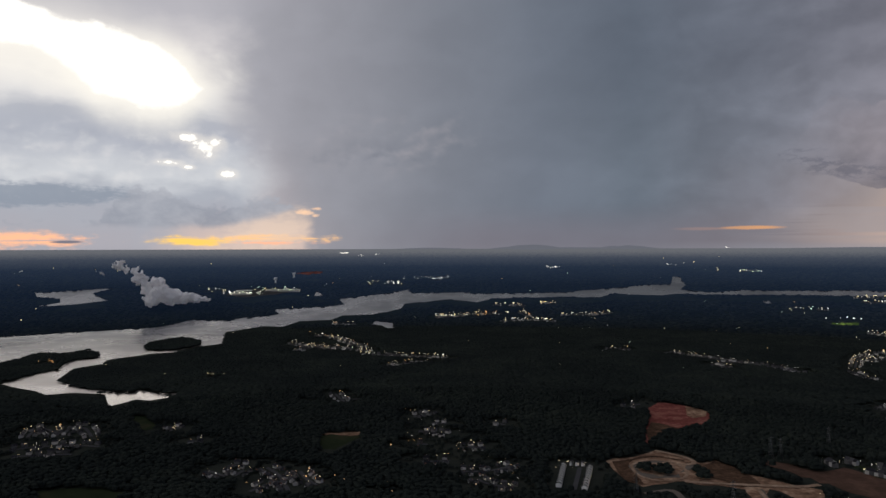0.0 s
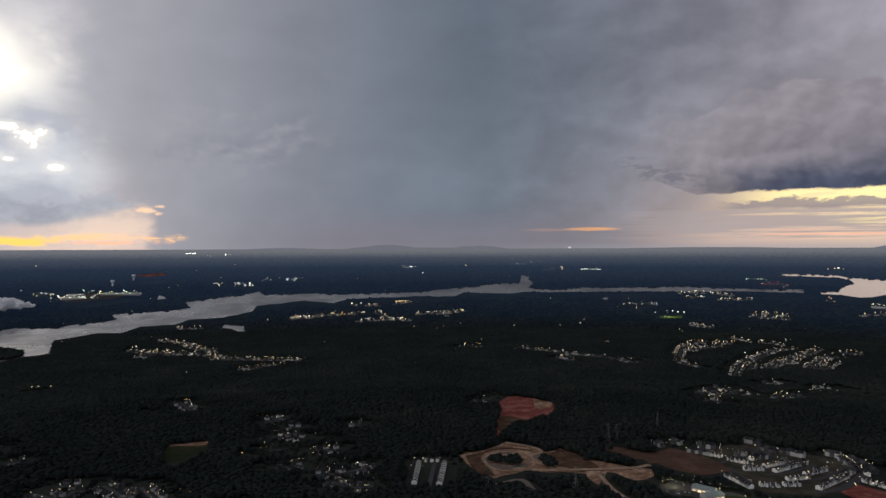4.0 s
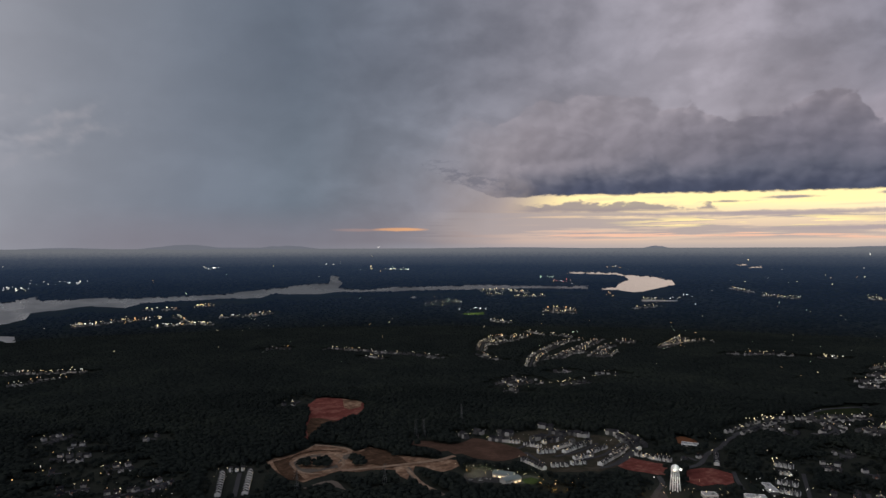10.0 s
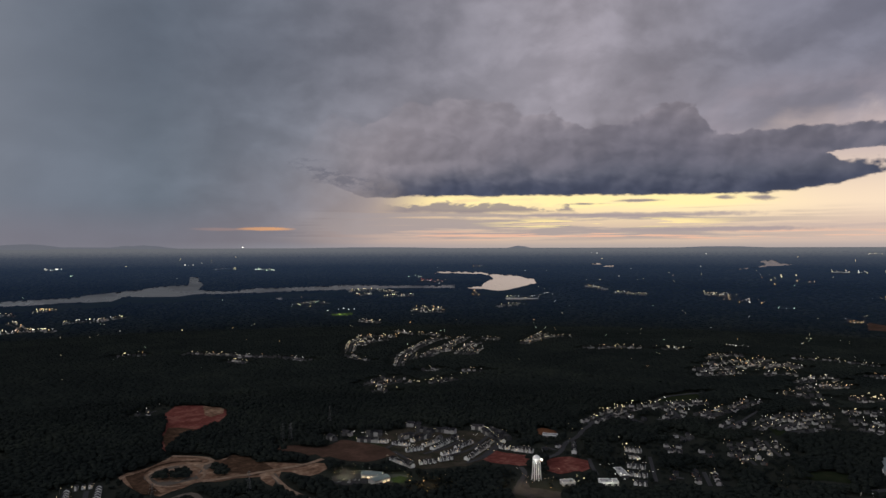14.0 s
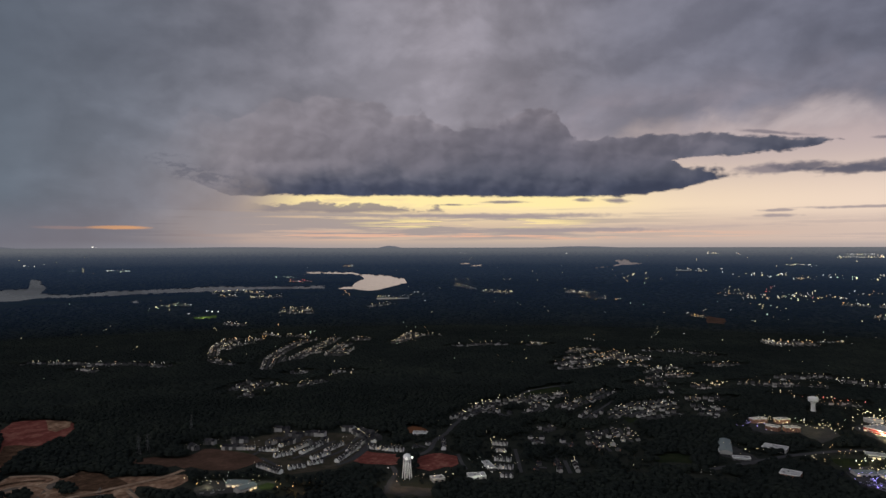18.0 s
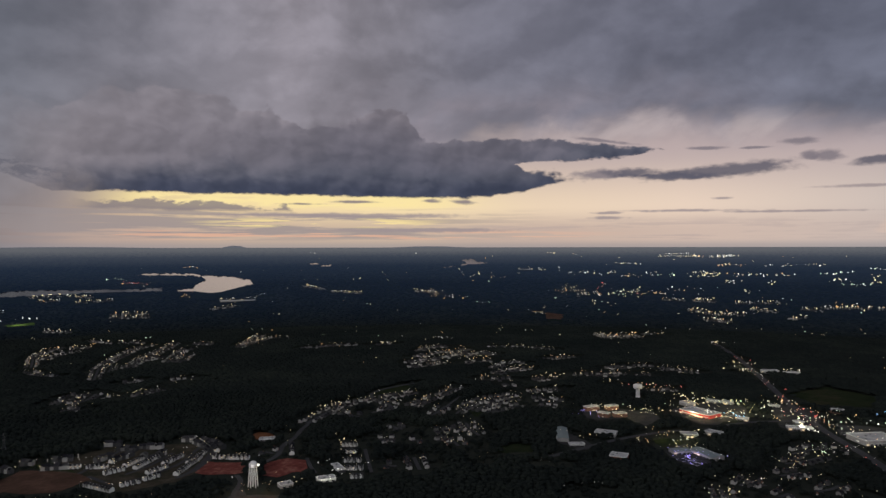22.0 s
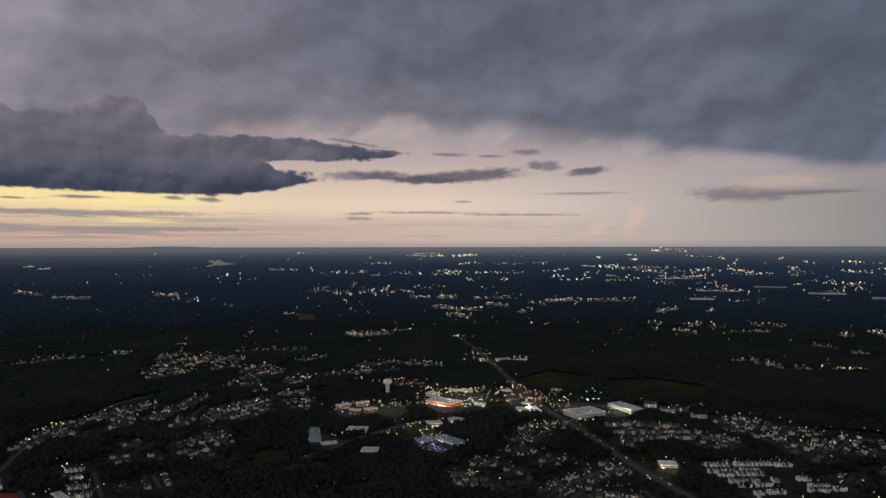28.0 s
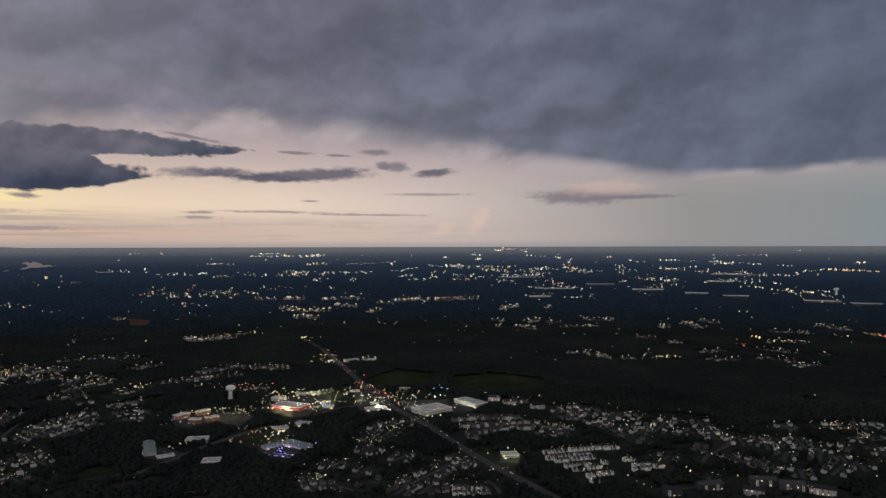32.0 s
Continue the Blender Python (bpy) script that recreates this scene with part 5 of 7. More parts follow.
def townhouse(h, lit, front):
    """One narrow house of a row, 6.7 m wide, with a gabled front dormer."""
    top = thing("townhouse", "narrow two-storey townhouse in a row, pale siding and dark roof", "house", "townhouse rows")
    w, d = 6.6, 9.5
    bm = bmesh.new()
    gabled_walls(bm, -w / 2, w / 2, -d / 2, d / 2, 0, h, h + 2.9)
    walls = part("wall", bm, TOWN_SIDING, top)
    walls.data.materials.append(TRIM)
    for f in walls.data.polygons:
        f.material_index = int(abs(f.normal.x) > 0.7)
    bm = bmesh.new()
    gable(bm, -w / 2 + 0.46, w / 2 - 0.46, -d / 2, d / 2, h, h + 2.9, 0.45)
    part("roof", bm, SHINGLE, top)
    bm = bmesh.new()
    gabled_walls(bm, -1.9, 1.9, -1.7, 1.7, 0, h + 0.4, h + 2.2)
    bmesh.ops.rotate(bm, verts=bm.verts, cent=(0, 0, 0), matrix=Matrix.Rotation(math.pi / 2, 3, "Z"))
    bmesh.ops.translate(bm, verts=bm.verts, vec=(-1.2, -d / 2 + 1.2, 0))
    bay = part("bay", bm, TRIM if front else TOWN_SIDING, top)
    bm = bmesh.new()
    gable(bm, -1.9, 1.9, -1.7, 1.7, h + 0.4, h + 2.2, 0.3, 0.2)
    bmesh.ops.rotate(bm, verts=bm.verts, cent=(0, 0, 0), matrix=Matrix.Rotation(math.pi / 2, 3, "Z"))
    bmesh.ops.translate(bm, verts=bm.verts, vec=(-1.2, -d / 2 + 1.2, 0))
    part("roof", bm, SHINGLE, bay)
    boxes("garage_door", TRIM, bay, (-2.4, 0.0, -d / 2 - 0.78, -d / 2 - 0.68, 0.1, 2.3))
    for i, (x, z, y) in enumerate(((2.2, 3.6, -d / 2), (-1.2, h - 1.7, -d / 2 - 0.72), (0.0, h - 1.8, d / 2), (0.0, 3.4, d / 2))):
        boxes("window", PANE_LIT if i == lit else PANE, top, (x - 0.7, x + 0.7, y - 0.07, y + 0.07, z, z + 1.5))
    return top


def joined_houses(name, spots, w, d, h, label):
    """Plain houses too far off to tell apart, as one mass."""
    if not spots:
        return
    v, f4, m4 = [], [], []
    for x, y, a, k in spots:
        q = rnd.uniform(0.85, 1.15) * k
        hw, hd, hh, rg = w / 2 * q, d / 2 * q, h * q, (h + d * 0.32) * q
        c, s, z = math.cos(a), math.sin(a), float(ground_z(x, y))
        n = len(v)
        pts = [(-hw, -hd, 0), (hw, -hd, 0), (hw, hd, 0), (-hw, hd, 0), (-hw, -hd, hh), (hw, -hd, hh), (hw, hd, hh), (-hw, hd, hh), (-hw, 0, rg), (hw, 0, rg)]
        v += [(x + px * c - py * s, y + px * s + py * c, z + pz) for px, py, pz in pts]
        e = hd * 0.08
        r = len(v)
        roof = [(-hw - e, -hd - e, hh - e), (hw + e, -hd - e, hh - e), (hw + e, 0, rg + 0.15), (-hw - e, 0, rg + 0.15), (hw + e, hd + e, hh - e), (-hw - e, hd + e, hh - e)]
        v += [(x + px * c - py * s, y + px * s + py * c, z + pz) for px, py, pz in roof]
        f4 += [(n, n + 1, n + 5, n + 4), (n + 2, n + 3, n + 7, n + 6), (n + 1, n + 2, n + 6, n + 5), (n + 3, n, n + 4, n + 7), (n + 5, n + 6, n + 9, n + 9), (n + 7, n + 4, n + 8, n + 8), (r, r + 1, r + 2, r + 3), (r + 3, r + 2, r + 4, r + 5)]
        m4 += [0, 0, 0, 0, 0, 0, 1, 1]
    tri, ti = [], []
    for q, m in zip(f4, m4):
        tri.append(q[:3]), ti.append(m)
        if q[2] != q[3]:
            tri.append((q[0], q[2], q[3])), ti.append(m)
    tagged(mesh_object(name, v, tri, [SIDING_FAR, SHINGLE_FAR], ti), label, "houses", kind="stuff")


house_kinds = [house(11.5, 8.5, 5.6, False, 1), house(10.5, 8.5, 5.8, True, 9), house(12.5, 9, 5.4, False, 3), house(10.5, 8.5, 6.0, False, 9), house(12, 8.5, 5.7, True, 0), house(11, 8.5, 5.5, False, 9)]
row_kinds = [townhouse(5.7, 0, True), townhouse(6.0, 9, False), townhouse(5.5, 9, False), townhouse(5.9, 2, True)]


def settle(spots, kinds, most, size):
    """Stand the nearest spots' houses as things; give back the rest."""
    spots = sorted(spots, key=lambda p: p[0] ** 2 + p[1] ** 2)
    first = list(kinds)
    for x, y, a, k in spots[:most]:
        m = pose(x, y, 0, 0, 0, math.degrees(a)) @ Matrix.Scale(size, 4)
        i = rnd.randrange(len(kinds))
        if kinds[i] in first:
            first.remove(kinds[i])
            kinds[i].matrix_basis = m
        else:
            copy_thing(kinds[i], m).matrix_basis = m
    return spots[most:]


rest = settle(house_spots, house_kinds, 205, 0.76)
joined_houses("estate_houses", [p for p in rest if p[3] > 0.99], 8.4, 6.8, 4.6, "pale houses of the wooded estates")
joined_houses("far_houses", [p for p in rest if p[3] <= 0.99], 8.4, 6.8, 4.6, "tiny pale houses of far estates")
rest = settle(row_spots, row_kinds, 250, 0.84)
joined_houses("townhouse_rows", rest, 6.6, 9.5, 7.0, "pale townhouses in long rows")


def apartment_block(length):
    top = thing("apartment_block", "three-storey apartment block with pale walls and a dark hipped roof", "apartments", "apartment blocks")
    w, d, h = length, 15.0, 9.0
    bm = bmesh.new()
    gabled_walls(bm, -w / 2, w / 2, -d / 2, d / 2, 0, h, h + 3.4)
    part("wall", bm, SIDING, top)
    bm = bmesh.new()
    gable(bm, -w / 2, w / 2, -d / 2, d / 2, h, h + 3.4, 0.8, 0.35)
    part("roof", bm, SHINGLE, top)
    n = max(3, int(w / 6))
    for i in range(n):
        x = -w / 2 + (i + 0.5) * w / n
        if i % 3 == 1:
            boxes("stair_bay", TRIM, top, (x - 1.6, x + 1.6, -d / 2 - 0.9, -d / 2 + 0.1, 0, h - 0.6))
        for s in range(3):
            y = -d / 2 - (0.97 if i % 3 == 1 else 0.07)
            boxes("window", PANE_LIT if rnd.random() < 0.14 else PANE, top, (x - 0.8, x + 0.8, y, y + 0.1, 1.0 + s * 2.9, 2.5 + s * 2.9))
    return top


for x, y, length, a in apartment_spots:
    apartment_block(max(26.0, length)).matrix_basis = pose(x, y, 0, 0, 0, math.degrees(a))


# ---- street lamps ----
def street_lamp():
    top = thing("street_lamp", "lit street lamp on a slim grey pole", "street lamp", "street lamps")
    bm = bmesh.new()
    turned(bm, [(0.16, 0), (0.13, 3), (0.09, 8.2)], 8)
    part("pole", bm, STEEL, top)
    bm = bmesh.new()
    beam(bm, (0, 0, 8.1), (0, 1.8, 8.6), 0.12)
    part("arm", bm, STEEL, top)
    bm = bmesh.new()
    turned(bm, [(0.2, 8.35), (0.62, 8.45), (0.62, 8.75), (0.25, 8.95)], 8, 0, 1.9)
    part("lamp_head", bm, LAMP_GOLD, top, "glowing lamp head")
    return top


lamp_spots.sort(key=lambda p: p[0] ** 2 + p[1] ** 2)
proto = street_lamp()
for i, (x, y, a, k) in enumerate(lamp_spots[:150]):
    m = pose(x, y, 0, 0, 0, math.degrees(a))
    if i == 0:
        proto.matrix_basis = m
    else:
        copy_thing(proto, m)
for x, y, a, k in lamp_spots[150:]:
    light_spots.append((x, y, 11 * k, rnd.choice("yyyow"), 0.9))


# ---- lights too far off to show more than a glow ----
def lights(pts, n, tones, size=1.0):
    (x0, y0), (x1, y1) = pts[0], pts[-1]
    k = shrink(x0, y0)
    mark_line(pts, 12 + 6 * k, 3)
    wide = 34 if k > 0.97 else 75 * k
    if k < 0.97:
        n, size = int(n * 1.25), size * 0.8
    for i in range(n):
        s = (i + rnd.uniform(0.1, 0.9)) / n
        light_spots.append((x0 + (x1 - x0) * s + rnd.gauss(0, wide * 0.4), y0 + (y1 - y0) * s + rnd.gauss(0, wide * 0.4), (rnd.uniform(9, 13) if k > 0.97 else 11 * k + 3), rnd.choice(tones), size * rnd.choice((0.25, 0.4, 0.7, 1.0, 1.3))))


# ---- shops, sheds and works ----
WALLS = {"RED_PAINT": RED_PAINT, "CONCRETE": CONCRETE, "SIDING": SIDING, "BRICK": BRICK}


def store(pts, depth, high, walls, label, metal=False):
    """A flat-roofed building whose front runs between two points; its depth goes away from the front."""
    (x0, y0), (x1, y1) = pts
    k = shrink(x0, y0)
    w, depth, high = math.hypot(x1 - x0, y1 - y0), depth * k, high * (0.4 + 0.6 * k)
    a = math.atan2(y1 - y0, x1 - x0)
    out = Vector(((x0 + x1) / 2, (y0 + y1) / 2)).normalized()
    nx, ny = -math.sin(a), math.cos(a)
    if nx * out.x + ny * out.y < 0:
        a += math.pi
        nx, ny = -nx, -ny
    cx, cy = (x0 + x1) / 2 + nx * depth / 2, (y0 + y1) / 2 + ny * depth / 2
    corners = [(cx + (sx * w / 2 + sx * 4 * k) * math.cos(a) - (sy * depth / 2 + sy * 4 * k) * math.sin(a), cy + (sx * w / 2 + sx * 4 * k) * math.sin(a) + (sy * depth / 2 + sy * 4 * k) * math.cos(a)) for sx, sy in ((-1, -1), (1, -1), (1, 1), (-1, 1))]
    mark(corners, 1)
    near = k > 0.99
    top = thing("warehouse" if "warehouse" in label or "shed" in label else "commercial_building", label, "building")
    boxes("wall", WALLS[walls], top, (-w / 2, w / 2, -depth / 2, depth / 2, -4 * (1 - k) * 6, high))
    roof_mat = GREEN_ROOF if metal else MEMBRANE
    if metal:
        bm = bmesh.new()
        gable(bm, -w / 2, w / 2, -depth / 2, depth / 2, high + 0.02, high + 2.2, 0.6, 0.3)
        part("roof", bm, roof_mat, top)
        bm = bmesh.new()
        gabled_walls(bm, -w / 2 + 0.1, w / 2 - 0.1, -depth / 2 + 0.1, depth / 2 - 0.1, high - 0.2, high + 0.05, high + 2.1)
        part("gable_wall", bm, WALLS[walls], top)
    else:
        boxes("roof", roof_mat, top, (-w / 2 + 0.4, w / 2 - 0.4, -depth / 2 + 0.4, depth / 2 - 0.4, high + 0.004, high + 0.15))
        boxes("parapet", TRIM, top, (-w / 2 - 0.1, w / 2 + 0.1, -depth / 2 - 0.1, -depth / 2 + 0.38, high - 0.5, high + 0.7), (-w / 2 - 0.1, w / 2 + 0.1, depth / 2 - 0.38, depth / 2 + 0.1, high - 0.5, high + 0.7),
              (-w / 2 - 0.1, -w / 2 + 0.38, -depth / 2 + 0.4, depth / 2 - 0.4, high - 0.5, high + 0.7), (w / 2 - 0.38, w / 2 + 0.1, -depth / 2 + 0.4, depth / 2 - 0.4, high - 0.5, high + 0.7))
        if near:
            for i in range(max(2, int(w / 16))):
                ux, uy = rnd.uniform(-w * 0.4, w * 0.4), rnd.uniform(-depth * 0.3, depth * 0.3)
                boxes("roof_unit", STEEL, top, (ux - 1.3, ux + 1.3, uy - 1.0, uy + 1.0, high + 0.14, high + 1.6))
    if near and walls == "BRICK":
        for storey in range(max(1, int(high / 3))):
            for i in range(max(2, int(w / 4.5))):
                x = -w / 2 + (i + 0.5) * w / max(2, int(w / 4.5))
                boxes("window", PANE_LIT if rnd.random() < 0.16 else PANE, top, (x - 0.7, x + 0.7, -depth / 2 - 0.09, -depth / 2 + 0.1, 0.9 + storey * 3, 2.4 + storey * 3))
    elif near:
        n = max(2, int(w / 7))
        for i in range(n):
            x = -w / 2 + (i + 0.5) * w / n
            boxes("shop_window" if not metal else "loading_door", PANE_LIT if rnd.random() < 0.35 else PANE, top, (x - 2.2, x + 2.2, -depth / 2 - 0.12, -depth / 2 + 0.1, 0.3, 3.0))
        boxes("canopy", TRIM, top, (-w / 2 + 1, w / 2 - 1, -depth / 2 - 1.6, -depth / 2 - 0.14, 3.3, 3.6))
    top.matrix_basis = pose(cx, cy, float(ground_z(x0, y0)), 0, 0, math.degrees(a))
    return top


# buildings
store([(1505, 232), (1472, 170)], 42, 8, "RED_PAINT", "large store with a pale flat roof and red front")
store([(1569, 224), (1587, 210)], 26, 7, "CONCRETE", "flat-roofed annexe of the large store")
store([(1630, 195), (1623, 171)], 16, 6, "SIDING", "low shop row with a pale flat roof")
store([(1633, 165), (1627, 142)], 16, 6, "SIDING", "low shop row with a pale flat roof")
store([(1493, 120), (1491, 99)], 14, 5, "CONCRETE", "filling station shop under blue light")
store([(1311, 198), (1319, 170)], 20, 6, "SIDING", "low commercial building with a pale roof")
store([(1353, 165), (1343, 138)], 20, 6, "CONCRETE", "low commercial building with a pale roof")
store([(1223, 171), (1188, 131)], 24, 6, "CONCRETE", "car showroom with a grey-green metal roof", True)
store([(1197, 194), (1215, 169)], 18, 5, "CONCRETE", "car dealer's workshop with a grey roof", True)
store([(1638, 66), (1644, 45)], 16, 5, "SIDING", "small brightly lit restaurant")
store([(1509, 16), (1515, -1)], 14, 5, "SIDING", "small lit shop by the crossroads")
store([(1457, 26), (1470, -17)], 18, 5, "CONCRETE", "low shop row with lit fronts")
store([(1647, -50), (1653, -76)], 16, 7, "BRICK", "small brick church hall by the road")
store([(1403, -96), (1442, -154)], 50, 9, "CONCRETE", "very large store with a broad pale roof")
store([(1518, -167), (1459, -208)], 34, 9, "CONCRETE", "wing of the large store with a pale roof")
store([(1108, -202), (1108, -229)], 22, 6, "SIDING", "lone store lit all round")
store([(1252, 418), (1180, 391)], 20, 6, "CONCRETE", "long storage shed with a dark roof", True)
store([(1158, 362), (1171, 338)], 12, 5, "SIDING", "low white storage shed")
store([(1250, 344), (1252, 306)], 26, 6, "CONCRETE", "flat-roofed school-like building beside a road")
store([(1115, 282), (1117, 254)], 24, 8, "BRICK", "brick office with a pale flat roof")
store([(764, 669), (781, 660)], 14, 5, "CONCRETE", "low workshop with lit doors")
store([(808, 636), (829, 619)], 16, 5, "SIDING", "lit low building at the wood's edge")
store([(878, 666), (858, 636)], 12, 5, "SIDING", "white storage units in a row")
store([(933, 868), (949, 846)], 14, 4, "CONCRETE", "low building with a pale blue roof")
store([(554, 888), (573, 863)], 16, 6, "CONCRETE", "long shed with a grey-green roof", True)
store([(552, 846), (581, 849)], 16, 6, "CONCRETE", "long shed with a grey-green roof", True)
store([(2080, 100), (2096, 60)], 20, 7, "SIDING", "white warehouse by the main road")
store([(2081, 45), (2098, 7)], 16, 6, "SIDING", "white warehouse with lit bays")
store([(1424, 407), (1448, 387)], 14, 9, "BRICK", "brick apartment block beside a lit car park")
store([(1452, 369), (1474, 352)], 14, 9, "BRICK", "brick apartment block beside a lit car park")
store([(1391, 376), (1389, 353)], 14, 9, "BRICK", "brick apartment block beside a lit car park")
store([(1398, 341), (1414, 320)], 14, 9, "BRICK", "brick apartment block beside a lit car park")
store([(3194, -2094), (3113, -2229)], 150, 12, "SIDING", "far white distribution warehouse")
store([(3048, -2247), (3004, -2360)], 230, 13, "SIDING", "far white distribution warehouse")
store([(3568, -1655), (3526, -1765)], 90, 10, "SIDING", "far white distribution warehouse")
store([(3441, -1803), (3374, -1904)], 70, 10, "SIDING", "far white distribution warehouse")
store([(3852, -1941), (3716, -2219)], 50, 10, "SIDING", "far white distribution warehouse")
store([(3740, -1861), (3682, -1992)], 50, 9, "SIDING", "far white distribution warehouse")
store([(3909, -1209), (3864, -1363)], 90, 10, "SIDING", "far white distribution warehouse")
store([(3888, -903), (3831, -1116)], 40, 9, "SIDING", "far white distribution warehouse")
store([(4164, -736), (4128, -995)], 50, 9, "SIDING", "far white distribution warehouse")
store([(3734, -1424), (3684, -1584)], 60, 9, "SIDING", "far white distribution warehouse")
store([(3725, -832), (3706, -948)], 40, 8, "SIDING", "far pale industrial shed")
store([(4096, 1616), (4130, 1535)], 40, 8, "SIDING", "far pale industrial shed")
store([(2628, 2709), (2768, 2600)], 50, 8, "SIDING", "long pale shed beyond the woods")
store([(-1167, 3776), (-1070, 3813)], 60, 14, "CONCRETE", "turbine hall of the power works")
store([(-1016, 3899), (-821, 3915)], 40, 10, "CONCRETE", "long lit building of the power works")
store([(-1157, 3849), (-1092, 3892)], 40, 12, "CONCRETE", "boiler house of the power works")

# lights, from yards and streets to the far city
lights([(4439, -477), (4457, -556)], 9, "wyy")
lights([(4389, -471), (4382, -673)], 14, "wwg")
lights([(4403, -663), (4345, -882)], 16, "wyyo")
lights([(4318, -701), (4237, -823)], 14, "wyo")
lights([(4170, -749), (4151, -1001)], 30, "wwwy", 1.3)
lights([(4269, -867), (4244, -1149)], 26, "wyg")
lights([(4216, -930), (4162, -1077)], 14, "yyo")
lights([(4300, -999), (4262, -1078)], 8, "y")
lights([(4281, -1159), (4166, -1288)], 20, "wyyo", 1.2)
lights([(4176, -1180), (4106, -1380)], 20, "wyg")
lights([(4244, -456), (4160, -687)], 16, "wwy")
lights([(3922, -842), (3844, -1131)], 22, "wy", 1.1)
lights([(4053, -704), (4041, -820)], 10, "ygw")
lights([(4042, -975), (3917, -1060)], 10, "wro")
lights([(4490, -1176), (4445, -1203)], 6, "g")
lights([(4383, -1474), (4370, -1535)], 8, "oyr")
lights([(4209, -1504), (4183, -1532)], 5, "wy", 1.4)
lights([(4157, -1447), (4089, -1584)], 12, "ywg")
lights([(4054, -1730), (4027, -1817)], 12, "wy")
lights([(4052, -1460), (4055, -1510)], 4, "y")
lights([(3925, -1532), (3845, -1641)], 14, "yyo")
lights([(3896, -1615), (3812, -1673)], 10, "yw")
lights([(3749, -1430), (3696, -1588)], 8, "wy")
lights([(3886, -1400), (3884, -1434)], 4, "yy")
lights([(4269, -1602), (4244, -1625)], 4, "wy")
lights([(4215, -1799), (4166, -1880)], 6, "wy")
lights([(4696, -803), (4675, -840)], 5, "wy", 1.6)
lights([(4730, -864), (4623, -1020)], 16, "wwr", 0.8)
lights([(4641, -605), (4610, -735)], 6, "wg")
lights([(4548, -646), (4542, -684)], 5, "wy")
lights([(4561, -993), (4538, -1028)], 5, "g")
lights([(4529, -1066), (4511, -1141)], 5, "wy")
lights([(4311, -1193), (4402, -1260)], 8, "oyw", 1.3)
lights([(3740, -1129), (3814, -1179)], 6, "wy", 1.0)
lights([(3623, -991), (3606, -1158)], 14, "oyw", 0.7)
lights([(3725, -832), (3710, -949)], 8, "wy")
lights([(3745, -402), (3745, -553)], 10, "wo", 0.7)
lights([(2194, -883), (1959, -794)], 5, "wy", 1.2)
lights([(2022, -850), (2007, -893)], 9, "yyo", 1.1)
lights([(4299, 592), (4319, 452)], 12, "yyw", 1.2)
lights([(4253, 586), (4264, 458)], 10, "wy", 0.8)
lights([(4316, 374), (4323, 43)], 22, "yyow", 1.0)
lights([(4624, 636), (4622, 560)], 8, "oy")
lights([(4635, 536), (4657, 358)], 12, "yw")
lights([(4480, 481), (4503, 321)], 7, "yy")
lights([(4495, 233), (4505, 19)], 12, "wy", 0.7)
lights([(4524, 0), (4520, -127)], 10, "wy", 0.7)
lights([(4340, -85), (4391, -242)], 14, "wwg")
lights([(4238, -137), (4234, -203)], 8, "wy", 1.2)
lights([(4154, -181), (4167, -289)], 10, "wg")
lights([(4207, -303), (4201, -363)], 5, "y")
lights([(4298, -322), (4290, -408)], 6, "y")
lights([(4455, -322), (4412, -508)], 16, "wwyg")
lights([(4430, -459), (4383, -669)], 16, "wyo")
lights([(4152, -442), (4114, -580)], 10, "oyy")
lights([(4327, -648), (4279, -815)], 18, "wy")
lights([(4686, -797), (4687, -893)], 8, "wy")
lights([(4613, -425), (4609, -465)], 4, "wy", 1.4)
lights([(4541, -641), (4542, -687)], 4, "wy", 1.2)
lights([(4161, 395), (4163, 344)], 4, "wy", 1.2)
lights([(4172, 182), (4172, 141)], 4, "wy")
lights([(3984, 274), (3985, 235)], 4, "wy")
lights([(2626, 283), (2543, 253)], 3, "wy", 1.8)
lights([(2095, 45), (2098, 7)], 8, "wy", 1.4)
lights([(2154, 190), (2147, 124)], 10, "ywo")
lights([(2047, 175), (2058, 119)], 10, "yyw")
lights([(3726, -89), (3758, -281)], 14, "wo", 0.7)
lights([(4058, -1721), (3969, -1841)], 14, "wy")
lights([(4035, -1871), (4015, -1936)], 5, "wy")
lights([(4072, -2033), (3882, -2282)], 26, "wyyg", 1.1)
lights([(4024, -2052), (3974, -2137)], 8, "wy", 1.2)
lights([(3928, -1888), (3895, -1962)], 10, "wy", 1.0)
lights([(3862, -1946), (3762, -2153)], 26, "wyo")
lights([(3831, -2096), (3792, -2134)], 5, "o")
lights([(3733, -2089), (3618, -2366)], 24, "wwo")
lights([(3737, -1859), (3673, -2044)], 20, "wyg")
lights([(3634, -2022), (3602, -2106)], 8, "g")
lights([(3551, -1987), (3510, -2057)], 10, "y", 1.4)
lights([(3415, -2061), (3302, -2223)], 26, "yyw", 1.3)
lights([(3412, -2156), (3385, -2192)], 3, "wy", 1.8)
lights([(3325, -2227), (3283, -2283)], 4, "wy", 1.8)
lights([(3834, -2338), (3783, -2426)], 8, "wy")
lights([(3687, -2400), (3622, -2507)], 8, "wy", 0.7)
lights([(3636, -2517), (3473, -2706)], 26, "oyyw", 1.2)
lights([(3592, -2556), (3547, -2626)], 14, "o", 1.3)
lights([(3653, -2704), (3631, -2747)], 8, "y", 1.3)
lights([(3830, -1624), (3810, -1732)], 12, "yy")
lights([(3758, -1593), (3695, -1725)], 10, "wwy")
lights([(3255, -2129), (3169, -2285)], 9, "wy", 1.1)
lights([(3124, -2133), (3095, -2212)], 5, "wy", 1.2)
